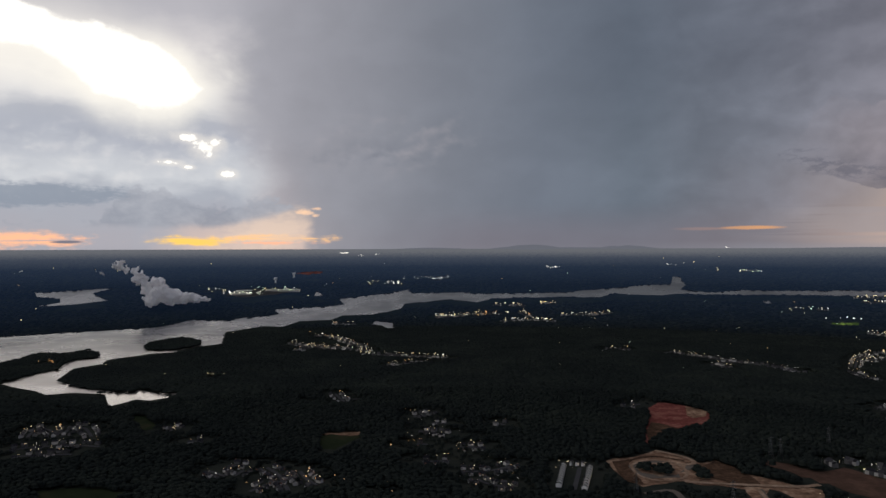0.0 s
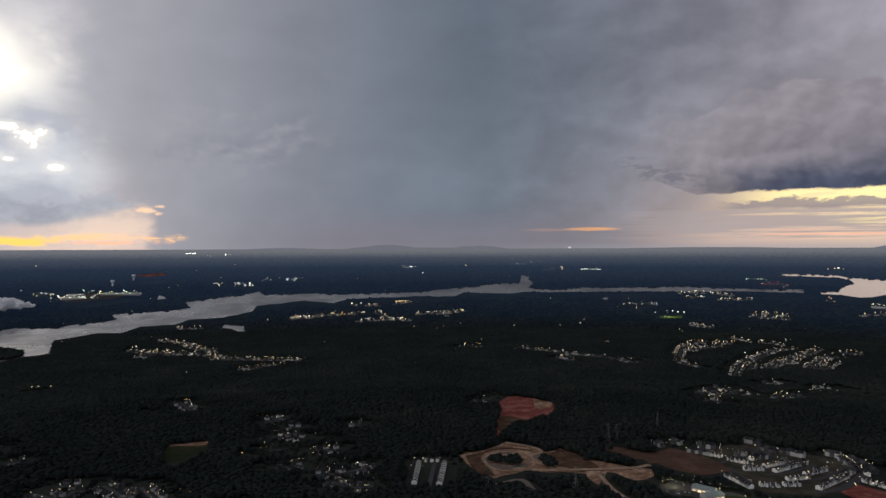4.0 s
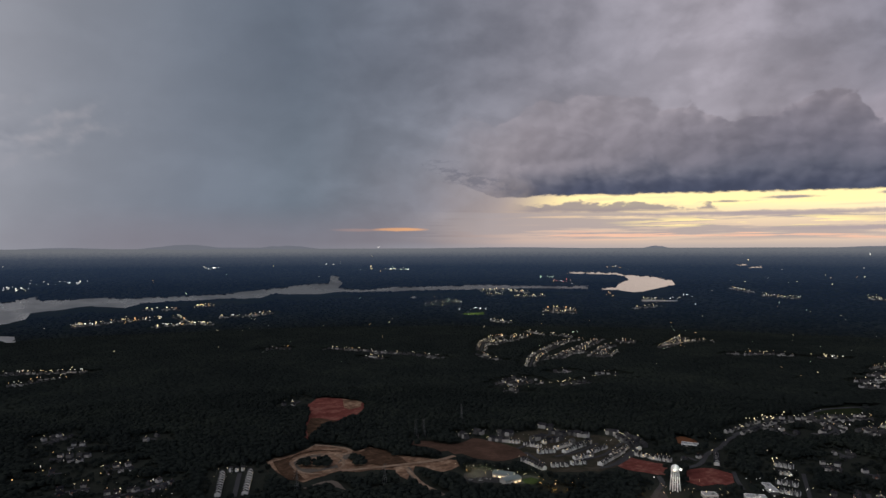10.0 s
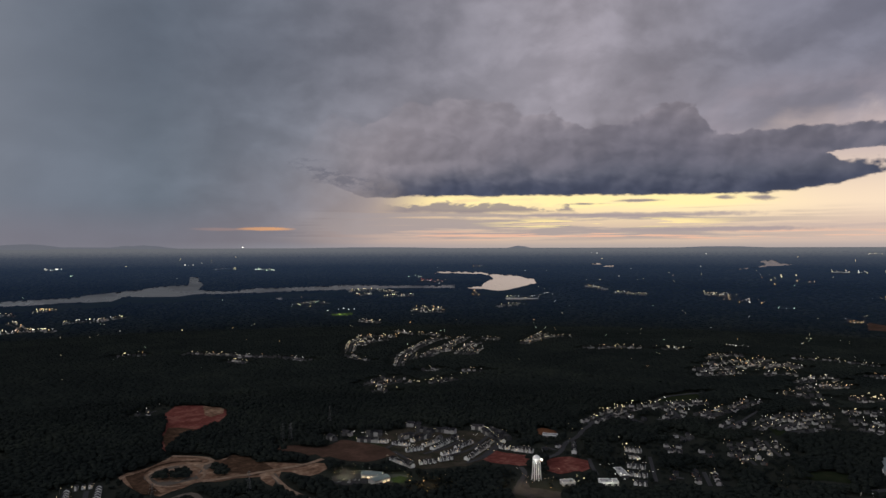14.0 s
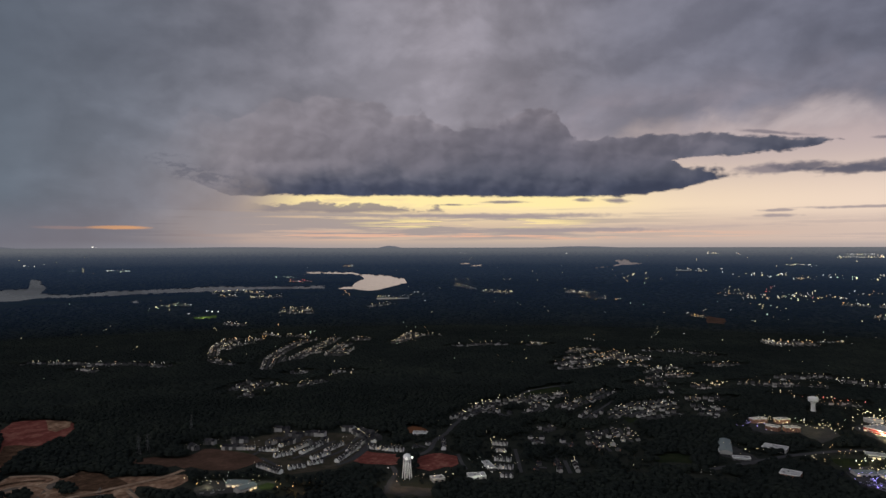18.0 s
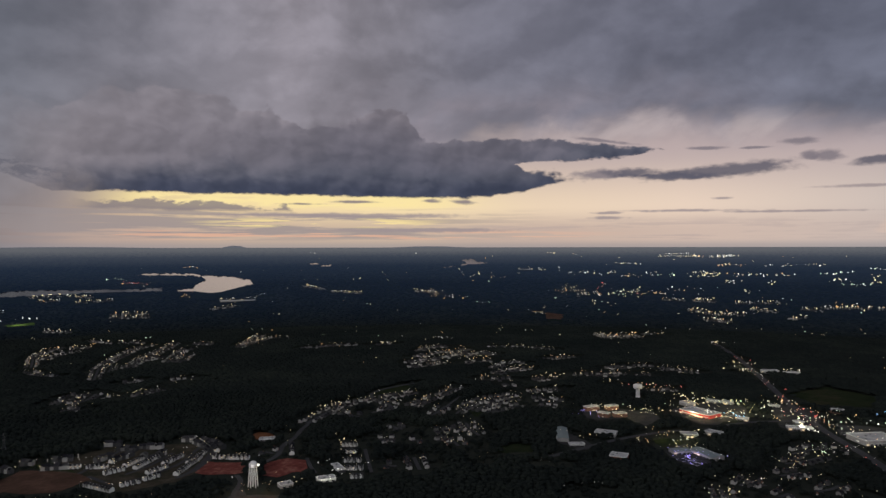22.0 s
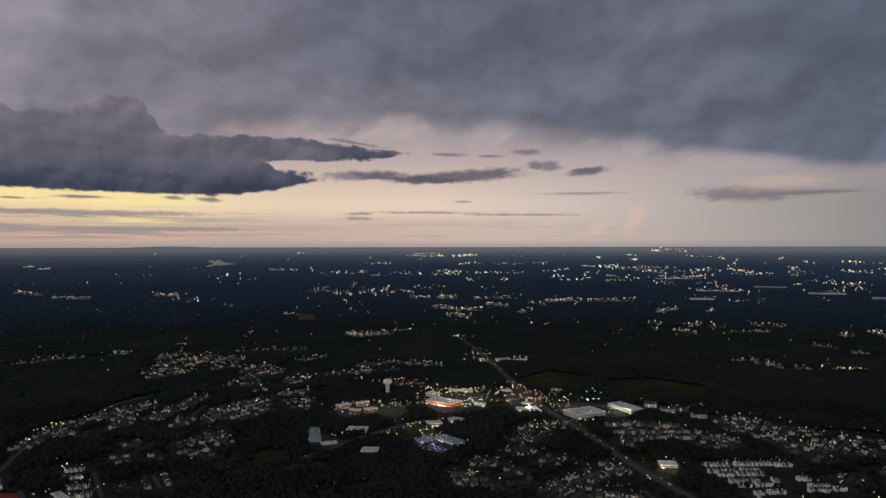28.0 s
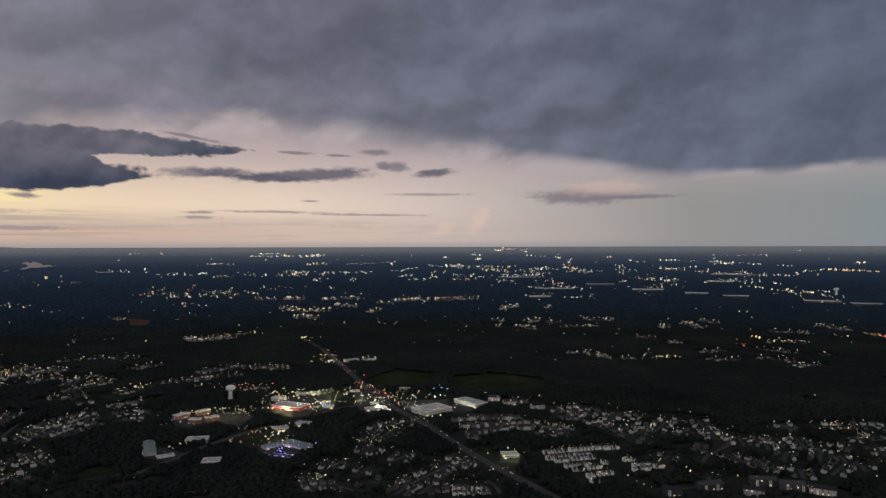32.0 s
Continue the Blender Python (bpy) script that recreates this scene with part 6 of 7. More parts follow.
lights([(2424, -1375), (2413, -1372)], 2, "o", 2.4)
lights([(2393, -1417), (2392, -1422)], 2, "y", 1.6)
lights([(2308, -1407), (2284, -1494)], 14, "yo")
lights([(2429, -1712), (2406, -1720)], 3, "o", 2.0)
lights([(2471, -1869), (2368, -1868)], 12, "ory")
lights([(2267, -1219), (2221, -1229)], 4, "r")
lights([(2022, -857), (2017, -898)], 8, "y", 1.2)
lights([(4172, -2102), (4018, -2387)], 12, "wo", 0.6)
lights([(4005, -2569), (3991, -2585)], 2, "wy")
lights([(4209, -1785), (4112, -1983)], 10, "wy", 0.6)
lights([(3569, -2131), (3496, -2154)], 6, "wy")
lights([(4454, 1558), (4478, 1489)], 6, "wy", 0.7)
lights([(4536, 1401), (4493, 1363)], 4, "wo")
lights([(4588, 850), (4624, 584)], 26, "yyw", 1.0)
lights([(4640, 805), (4661, 620)], 10, "wy")
lights([(4608, 532), (4643, 371)], 14, "yw")
lights([(4647, 478), (4665, 402)], 6, "wy")
lights([(4398, 1062), (4417, 913)], 12, "wy", 0.7)
lights([(4393, 1039), (4409, 976)], 4, "y")
lights([(4467, 478), (4489, 314)], 8, "o")
lights([(4179, 1228), (4178, 1172)], 6, "yw", 1.1)
lights([(4148, 1109), (4222, 1030)], 9, "ygw", 1.1)
lights([(4165, 964), (4177, 854)], 8, "wyo")
lights([(4248, 838), (4259, 779)], 5, "wy")
lights([(4215, 751), (4236, 691)], 9, "gy", 1.1)
lights([(4246, 946), (4158, 923)], 3, "o")
lights([(4234, 619), (4260, 456)], 14, "wy", 0.8)
lights([(4288, 532), (4303, 447)], 10, "y", 1.4)
lights([(4289, 369), (4300, 300)], 10, "wo")
lights([(4219, 1392), (4150, 1334)], 4, "wy")
lights([(4165, 1292), (4093, 1248)], 3, "wy")
lights([(3849, 1218), (3861, 1187)], 4, "y", 1.2)
lights([(3723, 1249), (3780, 1030)], 24, "woy", 0.8)
lights([(3701, 1118), (3748, 943)], 20, "oyw", 0.9)
lights([(3977, 1063), (3847, 1023)], 6, "or", 1.0)
lights([(3833, 945), (3845, 659)], 30, "yowr", 0.9)
lights([(3871, 857), (3883, 822)], 4, "wy", 1.4)
lights([(3758, 917), (3772, 817)], 12, "gy", 0.8)
lights([(4146, 391), (4148, 344)], 4, "wy", 1.2)
lights([(3958, 651), (3988, 495)], 10, "wo", 0.7)
lights([(3609, 1012), (3518, 950)], 5, "wy")
lights([(3448, 436), (3451, 369)], 8, "oyw")
lights([(3457, 355), (3500, 244)], 14, "ow", 0.8)
lights([(2610, 279), (2528, 255)], 3, "wy", 1.8)
lights([(3360, 1819), (3343, 1772)], 4, "o", 1.4)
lights([(3355, 1752), (3399, 1673)], 8, "wo")
lights([(3425, 2004), (3443, 1837)], 8, "wy", 0.7)
lights([(4108, 1621), (4161, 1467)], 14, "wy", 0.8)
lights([(3857, 1692), (3875, 1633)], 6, "o", 0.8)
lights([(2240, 1231), (2287, 1186)], 3, "wy", 1.3)
lights([(3886, 1856), (3940, 1714)], 4, "wy")
lights([(3193, 1197), (3173, 1119)], 8, "oyw")
lights([(2048, 1355), (2079, 1295)], 5, "y")
lights([(-711, 4701), (-652, 4709)], 6, "w", 1.5)
lights([(-580, 4670), (-541, 4674)], 4, "w", 1.3)
lights([(-469, 4681), (-439, 4721)], 4, "w", 1.3)
lights([(-1189, 3746), (-1133, 3771)], 6, "wy", 1.1)
lights([(-1185, 3801), (-998, 3827)], 22, "wwyg", 1.2)
lights([(-1090, 3925), (-958, 3930)], 10, "gy", 1.0)
lights([(-987, 3912), (-822, 3923)], 12, "wg", 1.1)
lights([(-696, 4033), (-678, 4027)], 2, "w", 1.4)
lights([(-469, 4147), (-409, 4144)], 8, "yw")
lights([(-363, 4147), (-256, 4132)], 6, "w")
lights([(-274, 4233), (39, 4270)], 14, "w", 0.6)
lights([(-567, 2564), (-553, 2532)], 2, "w")
lights([(-316, 2328), (-214, 2221)], 14, "yyg", 0.9)
lights([(-2373, 3769), (-2320, 3797)], 6, "w", 0.8)
lights([(-1329, 3829), (-1218, 3835)], 8, "yw")
lights([(-1214, 2087), (-1176, 2062)], 5, "o", 0.9)
lights([(1847, 4479), (1873, 4469)], 3, "w", 1.2)
lights([(1749, 4077), (1867, 4004)], 14, "wyg", 0.9)
lights([(1532, 4172), (1624, 4135)], 5, "w", 0.7)
lights([(1650, 4132), (1677, 4117)], 3, "y")
lights([(1404, 4297), (1465, 4283)], 3, "w")
lights([(1601, 3241), (1773, 3256)], 14, "gyw", 0.9)
lights([(674, 4417), (747, 4402)], 8, "w", 1.5)
lights([(-357, 4127), (-331, 4119)], 4, "w")
lights([(-300, 4089), (-245, 4093)], 6, "wy")
lights([(-83, 4239), (30, 4247)], 8, "w", 0.8)
lights([(2514, 3432), (2569, 3387)], 6, "g", 1.2)
lights([(2521, 3343), (2602, 3223)], 16, "rroyw", 0.8)
lights([(2965, 3363), (3015, 3294)], 6, "wo")
lights([(2562, 2906), (2595, 2897)], 4, "o", 1.2)
lights([(2624, 2734), (2774, 2606)], 16, "wy", 0.8)
lights([(1744, 3049), (1826, 3002)], 5, "w", 2.2)
lights([(1736, 2176), (1753, 2166)], 4, "g", 1.0)
lights([(3673, 2983), (3720, 2919)], 3, "w", 0.7)
lights([(4076, 2379), (4075, 2356)], 3, "w", 1.2)
lights([(2858, 2616), (2902, 2603)], 4, "w", 1.1)
lights([(952, 1432), (941, 1372)], 7, "y", 1.4)
lights([(1033, 1429), (1046, 1380)], 5, "y", 1.3)
lights([(1070, 1381), (1128, 1391)], 7, "yy", 1.3)
lights([(1174, 1425), (1246, 1385)], 5, "y", 1.2)
lights([(523, 905), (531, 895)], 3, "o", 1.5)
lights([(537, 923), (555, 878)], 12, "wwy", 0.7)
lights([(607, 802), (607, 801)], 2, "o", 3.0)
lights([(585, 800), (614, 776)], 7, "o", 1.6)
lights([(980, 859), (993, 841)], 3, "y", 1.6)
lights([(1148, 905), (1259, 886)], 11, "y", 1.5)
lights([(1071, 884), (1128, 889)], 4, "y", 1.5)
lights([(1284, 876), (1305, 864)], 4, "y", 1.8)
lights([(1324, 855), (1411, 824)], 8, "yw", 1.2)
lights([(1283, 813), (1283, 803)], 2, "w", 2.0)
lights([(813, 641), (835, 606)], 8, "w", 1.6)
lights([(830, 621), (830, 617)], 2, "w", 3.0)
lights([(766, 668), (778, 657)], 5, "y", 1.8)
lights([(731, 684), (744, 669)], 5, "o", 1.8)
lights([(776, 708), (777, 707)], 1, "o", 3.0)
lights([(701, 692), (745, 728)], 4, "o", 1.8)
lights([(760, 752), (760, 750)], 1, "w", 1.6)
lights([(929, 682), (881, 598)], 9, "yw", 1.5)
lights([(1009, 743), (941, 658)], 5, "y", 1.4)
lights([(864, 685), (884, 657)], 5, "w", 1.0)
lights([(1761, 1053), (2116, 1022)], 12, "o", 1.0)
lights([(1687, 623), (1750, 570)], 10, "yyo", 1.6)
lights([(1371, 758), (1349, 708)], 5, "y", 1.4)
lights([(1225, 592), (1149, 532)], 4, "y", 1.6)
lights([(1104, 572), (1062, 531)], 3, "y", 1.6)
lights([(2231, 1225), (2301, 1191)], 3, "w", 1.4)
lights([(2037, 1346), (2084, 1298)], 6, "wy", 1.3)
lights([(1733, 602), (1732, 562)], 8, "yyo", 1.4)
lights([(1722, 447), (1747, 424)], 5, "y", 1.4)
lights([(1705, 390), (1716, 274)], 14, "oyr", 1.2)
lights([(1381, 414), (1379, 380)], 12, "v", 1.0)
lights([(1431, 398), (1471, 304)], 16, "yyg", 1.2)
lights([(1416, 293), (1438, 263)], 8, "yw", 1.0)
lights([(1629, 268), (1644, 190)], 10, "y", 1.8)
lights([(1478, 233), (1449, 202)], 8, "ow", 1.6)
lights([(1545, 192), (1608, 132)], 10, "yy", 1.8)
lights([(1458, 169), (1483, 102)], 10, "wo", 1.8)
lights([(2057, 181), (2041, 141)], 8, "yw", 1.8)
lights([(1232, 389), (1197, 368)], 4, "y", 1.4)
lights([(1204, 359), (1208, 339)], 6, "oy", 1.6)
lights([(1226, 204), (1229, 191)], 4, "y", 1.8)
lights([(1230, 174), (1204, 147)], 8, "y", 1.6)
lights([(1182, 192), (1176, 126)], 34, "vvvw", 1.0)
lights([(1169, 171), (1154, 148)], 8, "v", 1.3)
lights([(1571, 248), (1608, 218)], 5, "y", 1.8)
lights([(1627, 207), (1575, 101)], 14, "yyg", 1.6)
lights([(1472, 168), (1503, 129)], 7, "wy", 1.8)
lights([(1512, 130), (1499, 98)], 8, "b", 1.2)
lights([(1573, 83), (1571, 65)], 4, "w", 1.6)
lights([(1655, 69), (1653, 46)], 6, "y", 1.8)
lights([(1474, 28), (1506, -18)], 10, "wyg", 1.6)
lights([(1537, 12), (1561, -32)], 10, "wwyr", 1.6)
lights([(1615, -5), (1486, -30)], 10, "ro", 1.2)
lights([(1424, -5), (1425, -25)], 6, "w", 1.6)
lights([(1521, -48), (1557, -71)], 5, "yg", 1.6)
lights([(1545, -88), (1521, -135)], 6, "w", 2.4)
lights([(1629, -135), (1622, -141)], 4, "b", 2.2)
lights([(1411, -97), (1447, -155)], 10, "wo", 1.2)
lights([(1396, -84), (1354, -112)], 4, "y", 1.8)
lights([(1251, 24), (1298, -30)], 8, "yw", 1.4)
lights([(1215, 30), (1225, 17)], 4, "yo", 1.4)
lights([(1286, -19), (1311, -41)], 8, "g", 1.2)
lights([(1338, -50), (1359, -70)], 4, "yw", 1.5)
lights([(1058, 106), (1002, 92)], 4, "yy", 1.6)
lights([(1083, 80), (1103, 46)], 5, "y", 1.6)
lights([(1116, -73), (1120, -86)], 2, "yw", 1.8)
lights([(1228, 160), (1208, 131)], 8, "w", 1.2)
lights([(1232, 196), (1236, 178)], 4, "w", 1.6)
lights([(1308, 199), (1318, 168)], 5, "y", 1.4)
lights([(1549, -246), (1509, -253)], 3, "y", 1.4)
lights([(1476, -299), (1517, -356)], 8, "o", 1.4)
lights([(1108, -203), (1098, -229)], 8, "y", 2.0)
lights([(1086, -172), (1125, -188)], 2, "y", 1.6)
lights([(1044, -163), (1022, -207)], 8, "yw", 1.6)
lights([(1000, -208), (995, -216)], 2, "wo", 1.6)
lights([(1354, -184), (1276, -247)], 12, "o", 1.2)
lights([(1336, -286), (1239, -342)], 10, "oy", 1.3)
lights([(1430, -399), (1434, -447)], 7, "oy", 1.3)
lights([(1413, -475), (1383, -523)], 4, "oy", 1.5)
lights([(1271, -427), (1286, -490)], 6, "y", 1.3)
lights([(1310, -543), (1220, -528)], 5, "y", 1.6)
lights([(1143, -384), (1136, -422)], 4, "oy", 1.5)
lights([(1090, -330), (1088, -333)], 1, "y", 1.8)
lights([(978, -387), (938, -386)], 5, "oy", 1.8)
lights([(1080, -431), (1065, -477)], 5, "y", 1.5)
lights([(1360, -581), (1342, -630)], 3, "y", 1.5)
lights([(1241, -644), (1137, -611)], 4, "yw", 1.7)
lights([(1090, -550), (1056, -517)], 3, "y", 1.8)
lights([(1024, -453), (1009, -467)], 3, "y", 1.7)
lights([(963, -497), (1003, -524)], 4, "y", 1.5)
lights([(968, -542), (919, -540)], 4, "oy", 1.7)
lights([(1173, -671), (1166, -680)], 5, "o", 1.5)
lights([(1239, -730), (1208, -746)], 3, "oy", 1.6)
lights([(1104, -715), (1026, -666)], 3, "y", 1.8)
lights([(1240, -866), (1206, -858)], 4, "o", 1.6)
lights([(1172, -864), (1165, -870)], 4, "o", 1.5)
lights([(1109, -776), (1061, -765)], 5, "y", 1.5)
lights([(1060, -823), (1013, -796)], 3, "y", 1.6)
lights([(963, -748), (961, -749)], 1, "y", 2.0)
lights([(923, -586), (903, -616)], 6, "o", 1.4)
lights([(1467, -969), (1463, -968)], 1, "w", 1.4)
lights([(181, 1025), (195, 1069)], 3, "y", 1.4)
lights([(58, 1275), (59, 1272)], 1, "w", 1.3)
lights([(451, 1572), (451, 1568)], 1, "w", 1.3)
lights([(102, 998), (106, 996)], 2, "y", 1.3)
lights([(-83, 1213), (-77, 1201)], 3, "o", 1.6)
lights([(-187, 1029), (-179, 1024)], 5, "o", 1.2)
lights([(-45, 1310), (-28, 1219)], 4, "yw", 1.2)
lights([(-93, 976), (-78, 973)], 3, "o", 1.1)
lights([(-514, 1303), (-503, 1303)], 4, "y", 1.1)
lights([(-730, 1135), (-638, 1156)], 4, "yo", 1.0)
lights([(-635, 1844), (-624, 1858)], 4, "y", 1.0)
lights([(2316, 180), (1996, 99)], 8, "rroy", 0.7)
lights([(1996, 99), (1696, 29)], 9, "rrow", 0.7)
lights([(1696, 29), (1477, -35)], 9, "rrow", 0.8)
lights([(1477, -35), (1322, -97)], 8, "rwoy", 0.9)
lights([(1525, 253), (1485, 218)], 10, "yyg", 1.1)
lights([(1590, 238), (1547, 197)], 10, "yyo", 1.1)
lights([(1624, 176), (1627, 104)], 16, "yyg", 1.0)
lights([(1542, 154), (1518, 106)], 14, "yyw", 1.0)
lights([(1545, 94), (1493, 37)], 12, "ywo", 0.9)
lights([(1701, 71), (1672, 13)], 12, "yyo", 0.9)
lights([(1569, 43), (1605, -5)], 12, "ywr", 1.0)
lights([(1623, -33), (1577, -77)], 10, "yog", 0.9)
lights([(1466, -55), (1477, -114)], 14, "wyo", 1.0)
lights([(1454, 316), (1465, 263)], 12, "yyo", 0.9)
lights([(1301, 262), (1268, 193)], 10, "yo", 0.8)
lights([(1239, 270), (1224, 230)], 8, "oy", 0.8)
lights([(1149, 45), (1308, -63)], 18, "yyw", 0.8)
lights([(1111, 71), (1141, -36)], 12, "yyo", 0.7)
lights([(979, -22), (1092, -112)], 22, "yyo", 0.8)
lights([(986, -105), (980, -161)], 12, "yyo", 0.8)
lights([(1343, -144), (1251, -353)], 26, "oyy", 0.7)
lights([(1117, -272), (1125, -405)], 16, "oy", 0.7)
lights([(1383, -366), (1314, -569)], 22, "oyw", 0.7)
lights([(1274, -397), (1206, -540)], 20, "oyw", 0.7)
lights([(1316, -557), (1151, -594)], 16, "oyw", 0.7)
lights([(1161, -610), (1092, -721)], 24, "oyw", 0.7)
lights([(1055, -571), (982, -648)], 20, "oyw", 0.7)
lights([(1230, -820), (1144, -898)], 24, "oyw", 0.7)
lights([(1089, -750), (987, -775)], 20, "oyw", 0.7)
lights([(650, 1059), (719, 1022)], 12, "wwy", 0.6)
lights([(668, 949), (760, 968)], 14, "wwy", 0.6)
lights([(731, 932), (824, 920)], 14, "wyy", 0.6)
lights([(730, 848), (863, 908)], 8, "y", 0.9)
lights([(525, 909), (573, 863)], 16, "wwy", 0.6)
lights([(2015, 1159), (1909, 909)], 30, "owy", 0.6)
lights([(2003, 968), (1925, 829)], 14, "owy", 0.6)
lights([(1857, 811), (1804, 682)], 18, "wyo", 0.6)
lights([(1622, 751), (1610, 648)], 12, "wyo", 0.6)
lights([(1281, 641), (1501, 581)], 26, "wyy", 0.6)
lights([(1545, 589), (1447, 471)], 18, "wyo", 0.6)
lights([(1133, 619), (1138, 527)], 14, "ywo", 0.6)
lights([(1280, 756), (1505, 752)], 14, "ywo", 0.6)
lights([(1192, 1979), (1529, 2189)], 16, "oww", 0.6)
lights([(1180, 1680), (1657, 2054)], 14, "oww", 0.6)
lights([(1316, 1727), (1734, 2011)], 14, "oyw", 0.6)
lights([(1437, 1703), (1793, 1888)], 12, "oww", 0.6)
lights([(-558, 2522), (-224, 2202)], 24, "wwy", 0.6)
lights([(-231, 2262), (25, 2159)], 20, "wwy", 0.6)
lights([(-36, 3328), (328, 3430)], 20, "wwo", 0.6)
lights([(276, 3211), (529, 3220)], 18, "wwo", 0.6)
lights([(22, 1195), (103, 1000)], 16, "wyo", 0.6)
lights([(-66, 1448), (10, 1129)], 16, "wyo", 0.6)
lights([(-291, 1003), (-236, 1036)], 8, "wo", 0.5)
lights([(-737, 1156), (-614, 1212)], 10, "wo", 0.5)
lights([(1611, 255), (1598, 114)], 26, "yygw", 0.8)
lights([(1528, 236), (1443, 109)], 22, "yygw", 0.8)
lights([(1628, 110), (1667, 35)], 10, "ywg", 0.8)
lights([(1554, 20), (1464, -65)], 26, "ywwg", 0.8)
lights([(1429, 424), (1449, 258)], 34, "yyyw", 0.65)
lights([(1222, 267), (1303, 201)], 12, "yw", 0.6)
lights([(1000, 115), (1109, 49)], 14, "yyw", 0.6)
lights([(1233, 31), (1355, -60)], 18, "ywwg", 0.6)
lights([(1271, 630), (1379, 642)], 6, "y", 0.7)
lights([(1185, 572), (994, 454)], 9, "y", 0.7)
lights([(1022, 542), (1105, 553)], 6, "y", 0.6)
lights([(1647, 745), (1839, 683)], 22, "ywwo", 0.6)
lights([(1729, 955), (1949, 865)], 24, "ywwo", 0.6)
lights([(1854, 557), (1973, 273)], 26, "wywo", 0.55)
lights([(1734, 450), (1704, 263)], 16, "yoow", 0.7)
lights([(1029, 374), (1060, 336)], 8, "yw", 0.6)
lights([(935, 289), (972, 256)], 10, "yw", 0.6)
lights([(527, 918), (569, 884)], 18, "ywg", 0.5)
lights([(569, 860), (605, 842)], 10, "yg", 0.5)
lights([(682, 995), (849, 898)], 22, "ywy", 0.45)


# ---- the joined glow of far lamps and lit windows ----
def joined_lights():
    by = {}
    for x, y, z, tone, size in light_spots:
        by.setdefault(tone, []).append((x, y, z, size))
    words = {"o": "orange", "y": "golden", "w": "white", "g": "greenish", "r": "red", "v": "violet", "b": "blue"}
    for tone, spots in by.items():
        v, f = [], []
        for x, y, z, size in spots:
            r = math.hypot(x, y)
            s = (0.0005 if r < 2600 else 0.00062) * r * size ** 0.6
            n = len(v)
            z += float(ground_z(x, y)) + s
            v += [(x + s, y, z), (x - s, y, z), (x, y + s, z), (x, y - s, z), (x, y, z + s), (x, y, z - s)]
            f += [(n + a, n + b, n + c) for a, b, c in ((0, 2, 4), (2, 1, 4), (1, 3, 4), (3, 0, 4), (2, 0, 5), (1, 2, 5), (3, 1, 5), (0, 3, 5))]
        tagged(mesh_object("distant_lights", v, f, LAMPS[tone]), words[tone] + " lights of houses, streets and yards at dusk", "lights", kind="stuff")


# single houses and yards out in the woods
ld = random.Random(77)
for _ in range(700):
    a, r = radians(ld.choice((ld.uniform(-32, 128), ld.uniform(45, 128)))), ld.uniform(2000, 4680)
    x, y = r * math.sin(a), r * math.cos(a)
    i, j = cells(x, y)
    if plan[i, j] in (0, 3) and noise.noise((x * 0.004, y * 0.004, 1.0)) > -0.05:
        light_spots.append((x, y, ld.uniform(7, 11), ld.choice("wyoyyg"), ld.uniform(0.2, 0.8)))
joined_lights()


# ---- towers ----
def legged_tower(x, y):
    """A floodlit white tank on a ring of tall columns."""
    top = thing("water_tower", "floodlit white water tower on tall columns in a yard", "water tower")
    bm = bmesh.new()
    turned(bm, [(2.4, 27.4), (4.4, 28.0), (5.5, 29.6), (5.9, 31.8), (5.6, 33.8), (4.4, 35.8), (2.4, 36.9), (0.3, 37.3)], 24)
    part("tank", bm, WHITE_PAINT, top, "white steel tank", True)

    def foot(k, z):
        a, r = 2 * math.pi * (k + 0.25) / 6, 7.0 - 2.2 * z / 29
        return r * math.cos(a), r * math.sin(a), z
    for k in range(6):
        bm = bmesh.new()
        beam(bm, foot(k, 0), foot(k, 29.2), 1.0)
        part("column", bm, WHITE_PAINT, top)
    bm = bmesh.new()
    turned(bm, [(1.1, 0), (0.8, 3), (0.8, 27.5)], 14)
    part("riser", bm, WHITE_PAINT, top)
    for z in (10.0, 19.5):
        for k in range(6):
            bm = bmesh.new()
            beam(bm, foot(k, z), foot(k + 1, z), 0.4)
            beam(bm, foot(k, z - 9.0), foot(k + 1, z - 0.2), 0.16)
            part("brace", bm, WHITE_PAINT, top)
    bm = bmesh.new()
    turned(bm, [(6.5, 30.3), (6.5, 30.6)], 24)
    part("catwalk", bm, STEEL, top)
    for dx, dy in ((-5.9, -4.6), (4.4, -6.4)):
        bm = bmesh.new()
        turned(bm, [(0.4, 29.6), (1.7, 30.7), (1.7, 32.4), (0.4, 33.1)], 10, dx, dy)
        part("floodlight", bm, LAMP_WHITE, top, "glowing floodlight")
    top.matrix_basis = pose(x, y, 0)


def pedestal_tower(x, y, k, label):
    """A wide tank on one fluted column."""
    top = thing("water_tower", label, "water tower")
    bm = bmesh.new()
    turned(bm, [(6.2, 0), (4.8, 2.5), (4.6, 17), (5.4, 19)], 20)
    part("column", bm, WHITE_PAINT, top)
    bm = bmesh.new()
    turned(bm, [(5.4, 19), (10.2, 21.4), (10.8, 23), (10.8, 29), (10.2, 30.2), (6, 31.6), (0.4, 32.2)], 28)
    part("tank", bm, WHITE_PAINT, top, "broad white tank")
    bm = bmesh.new()
    turned(bm, [(10.95, 22.0), (10.95, 22.8)], 28)
    part("band", bm, STEEL, top)
    boxes("access_door", DOOR, top, (-0.7, 0.7, -6.4, -5.6, 0, 2.4))
    top.matrix_basis = pose(x, y, float(ground_z(x, y))) @ Matrix.Scale(k, 4)


legged_tower(754, 713)
mark_line([(1619, 342), (1570, 331)], 12, 1)
mark_line([(754, 713), (710, 672)], 10, 1)
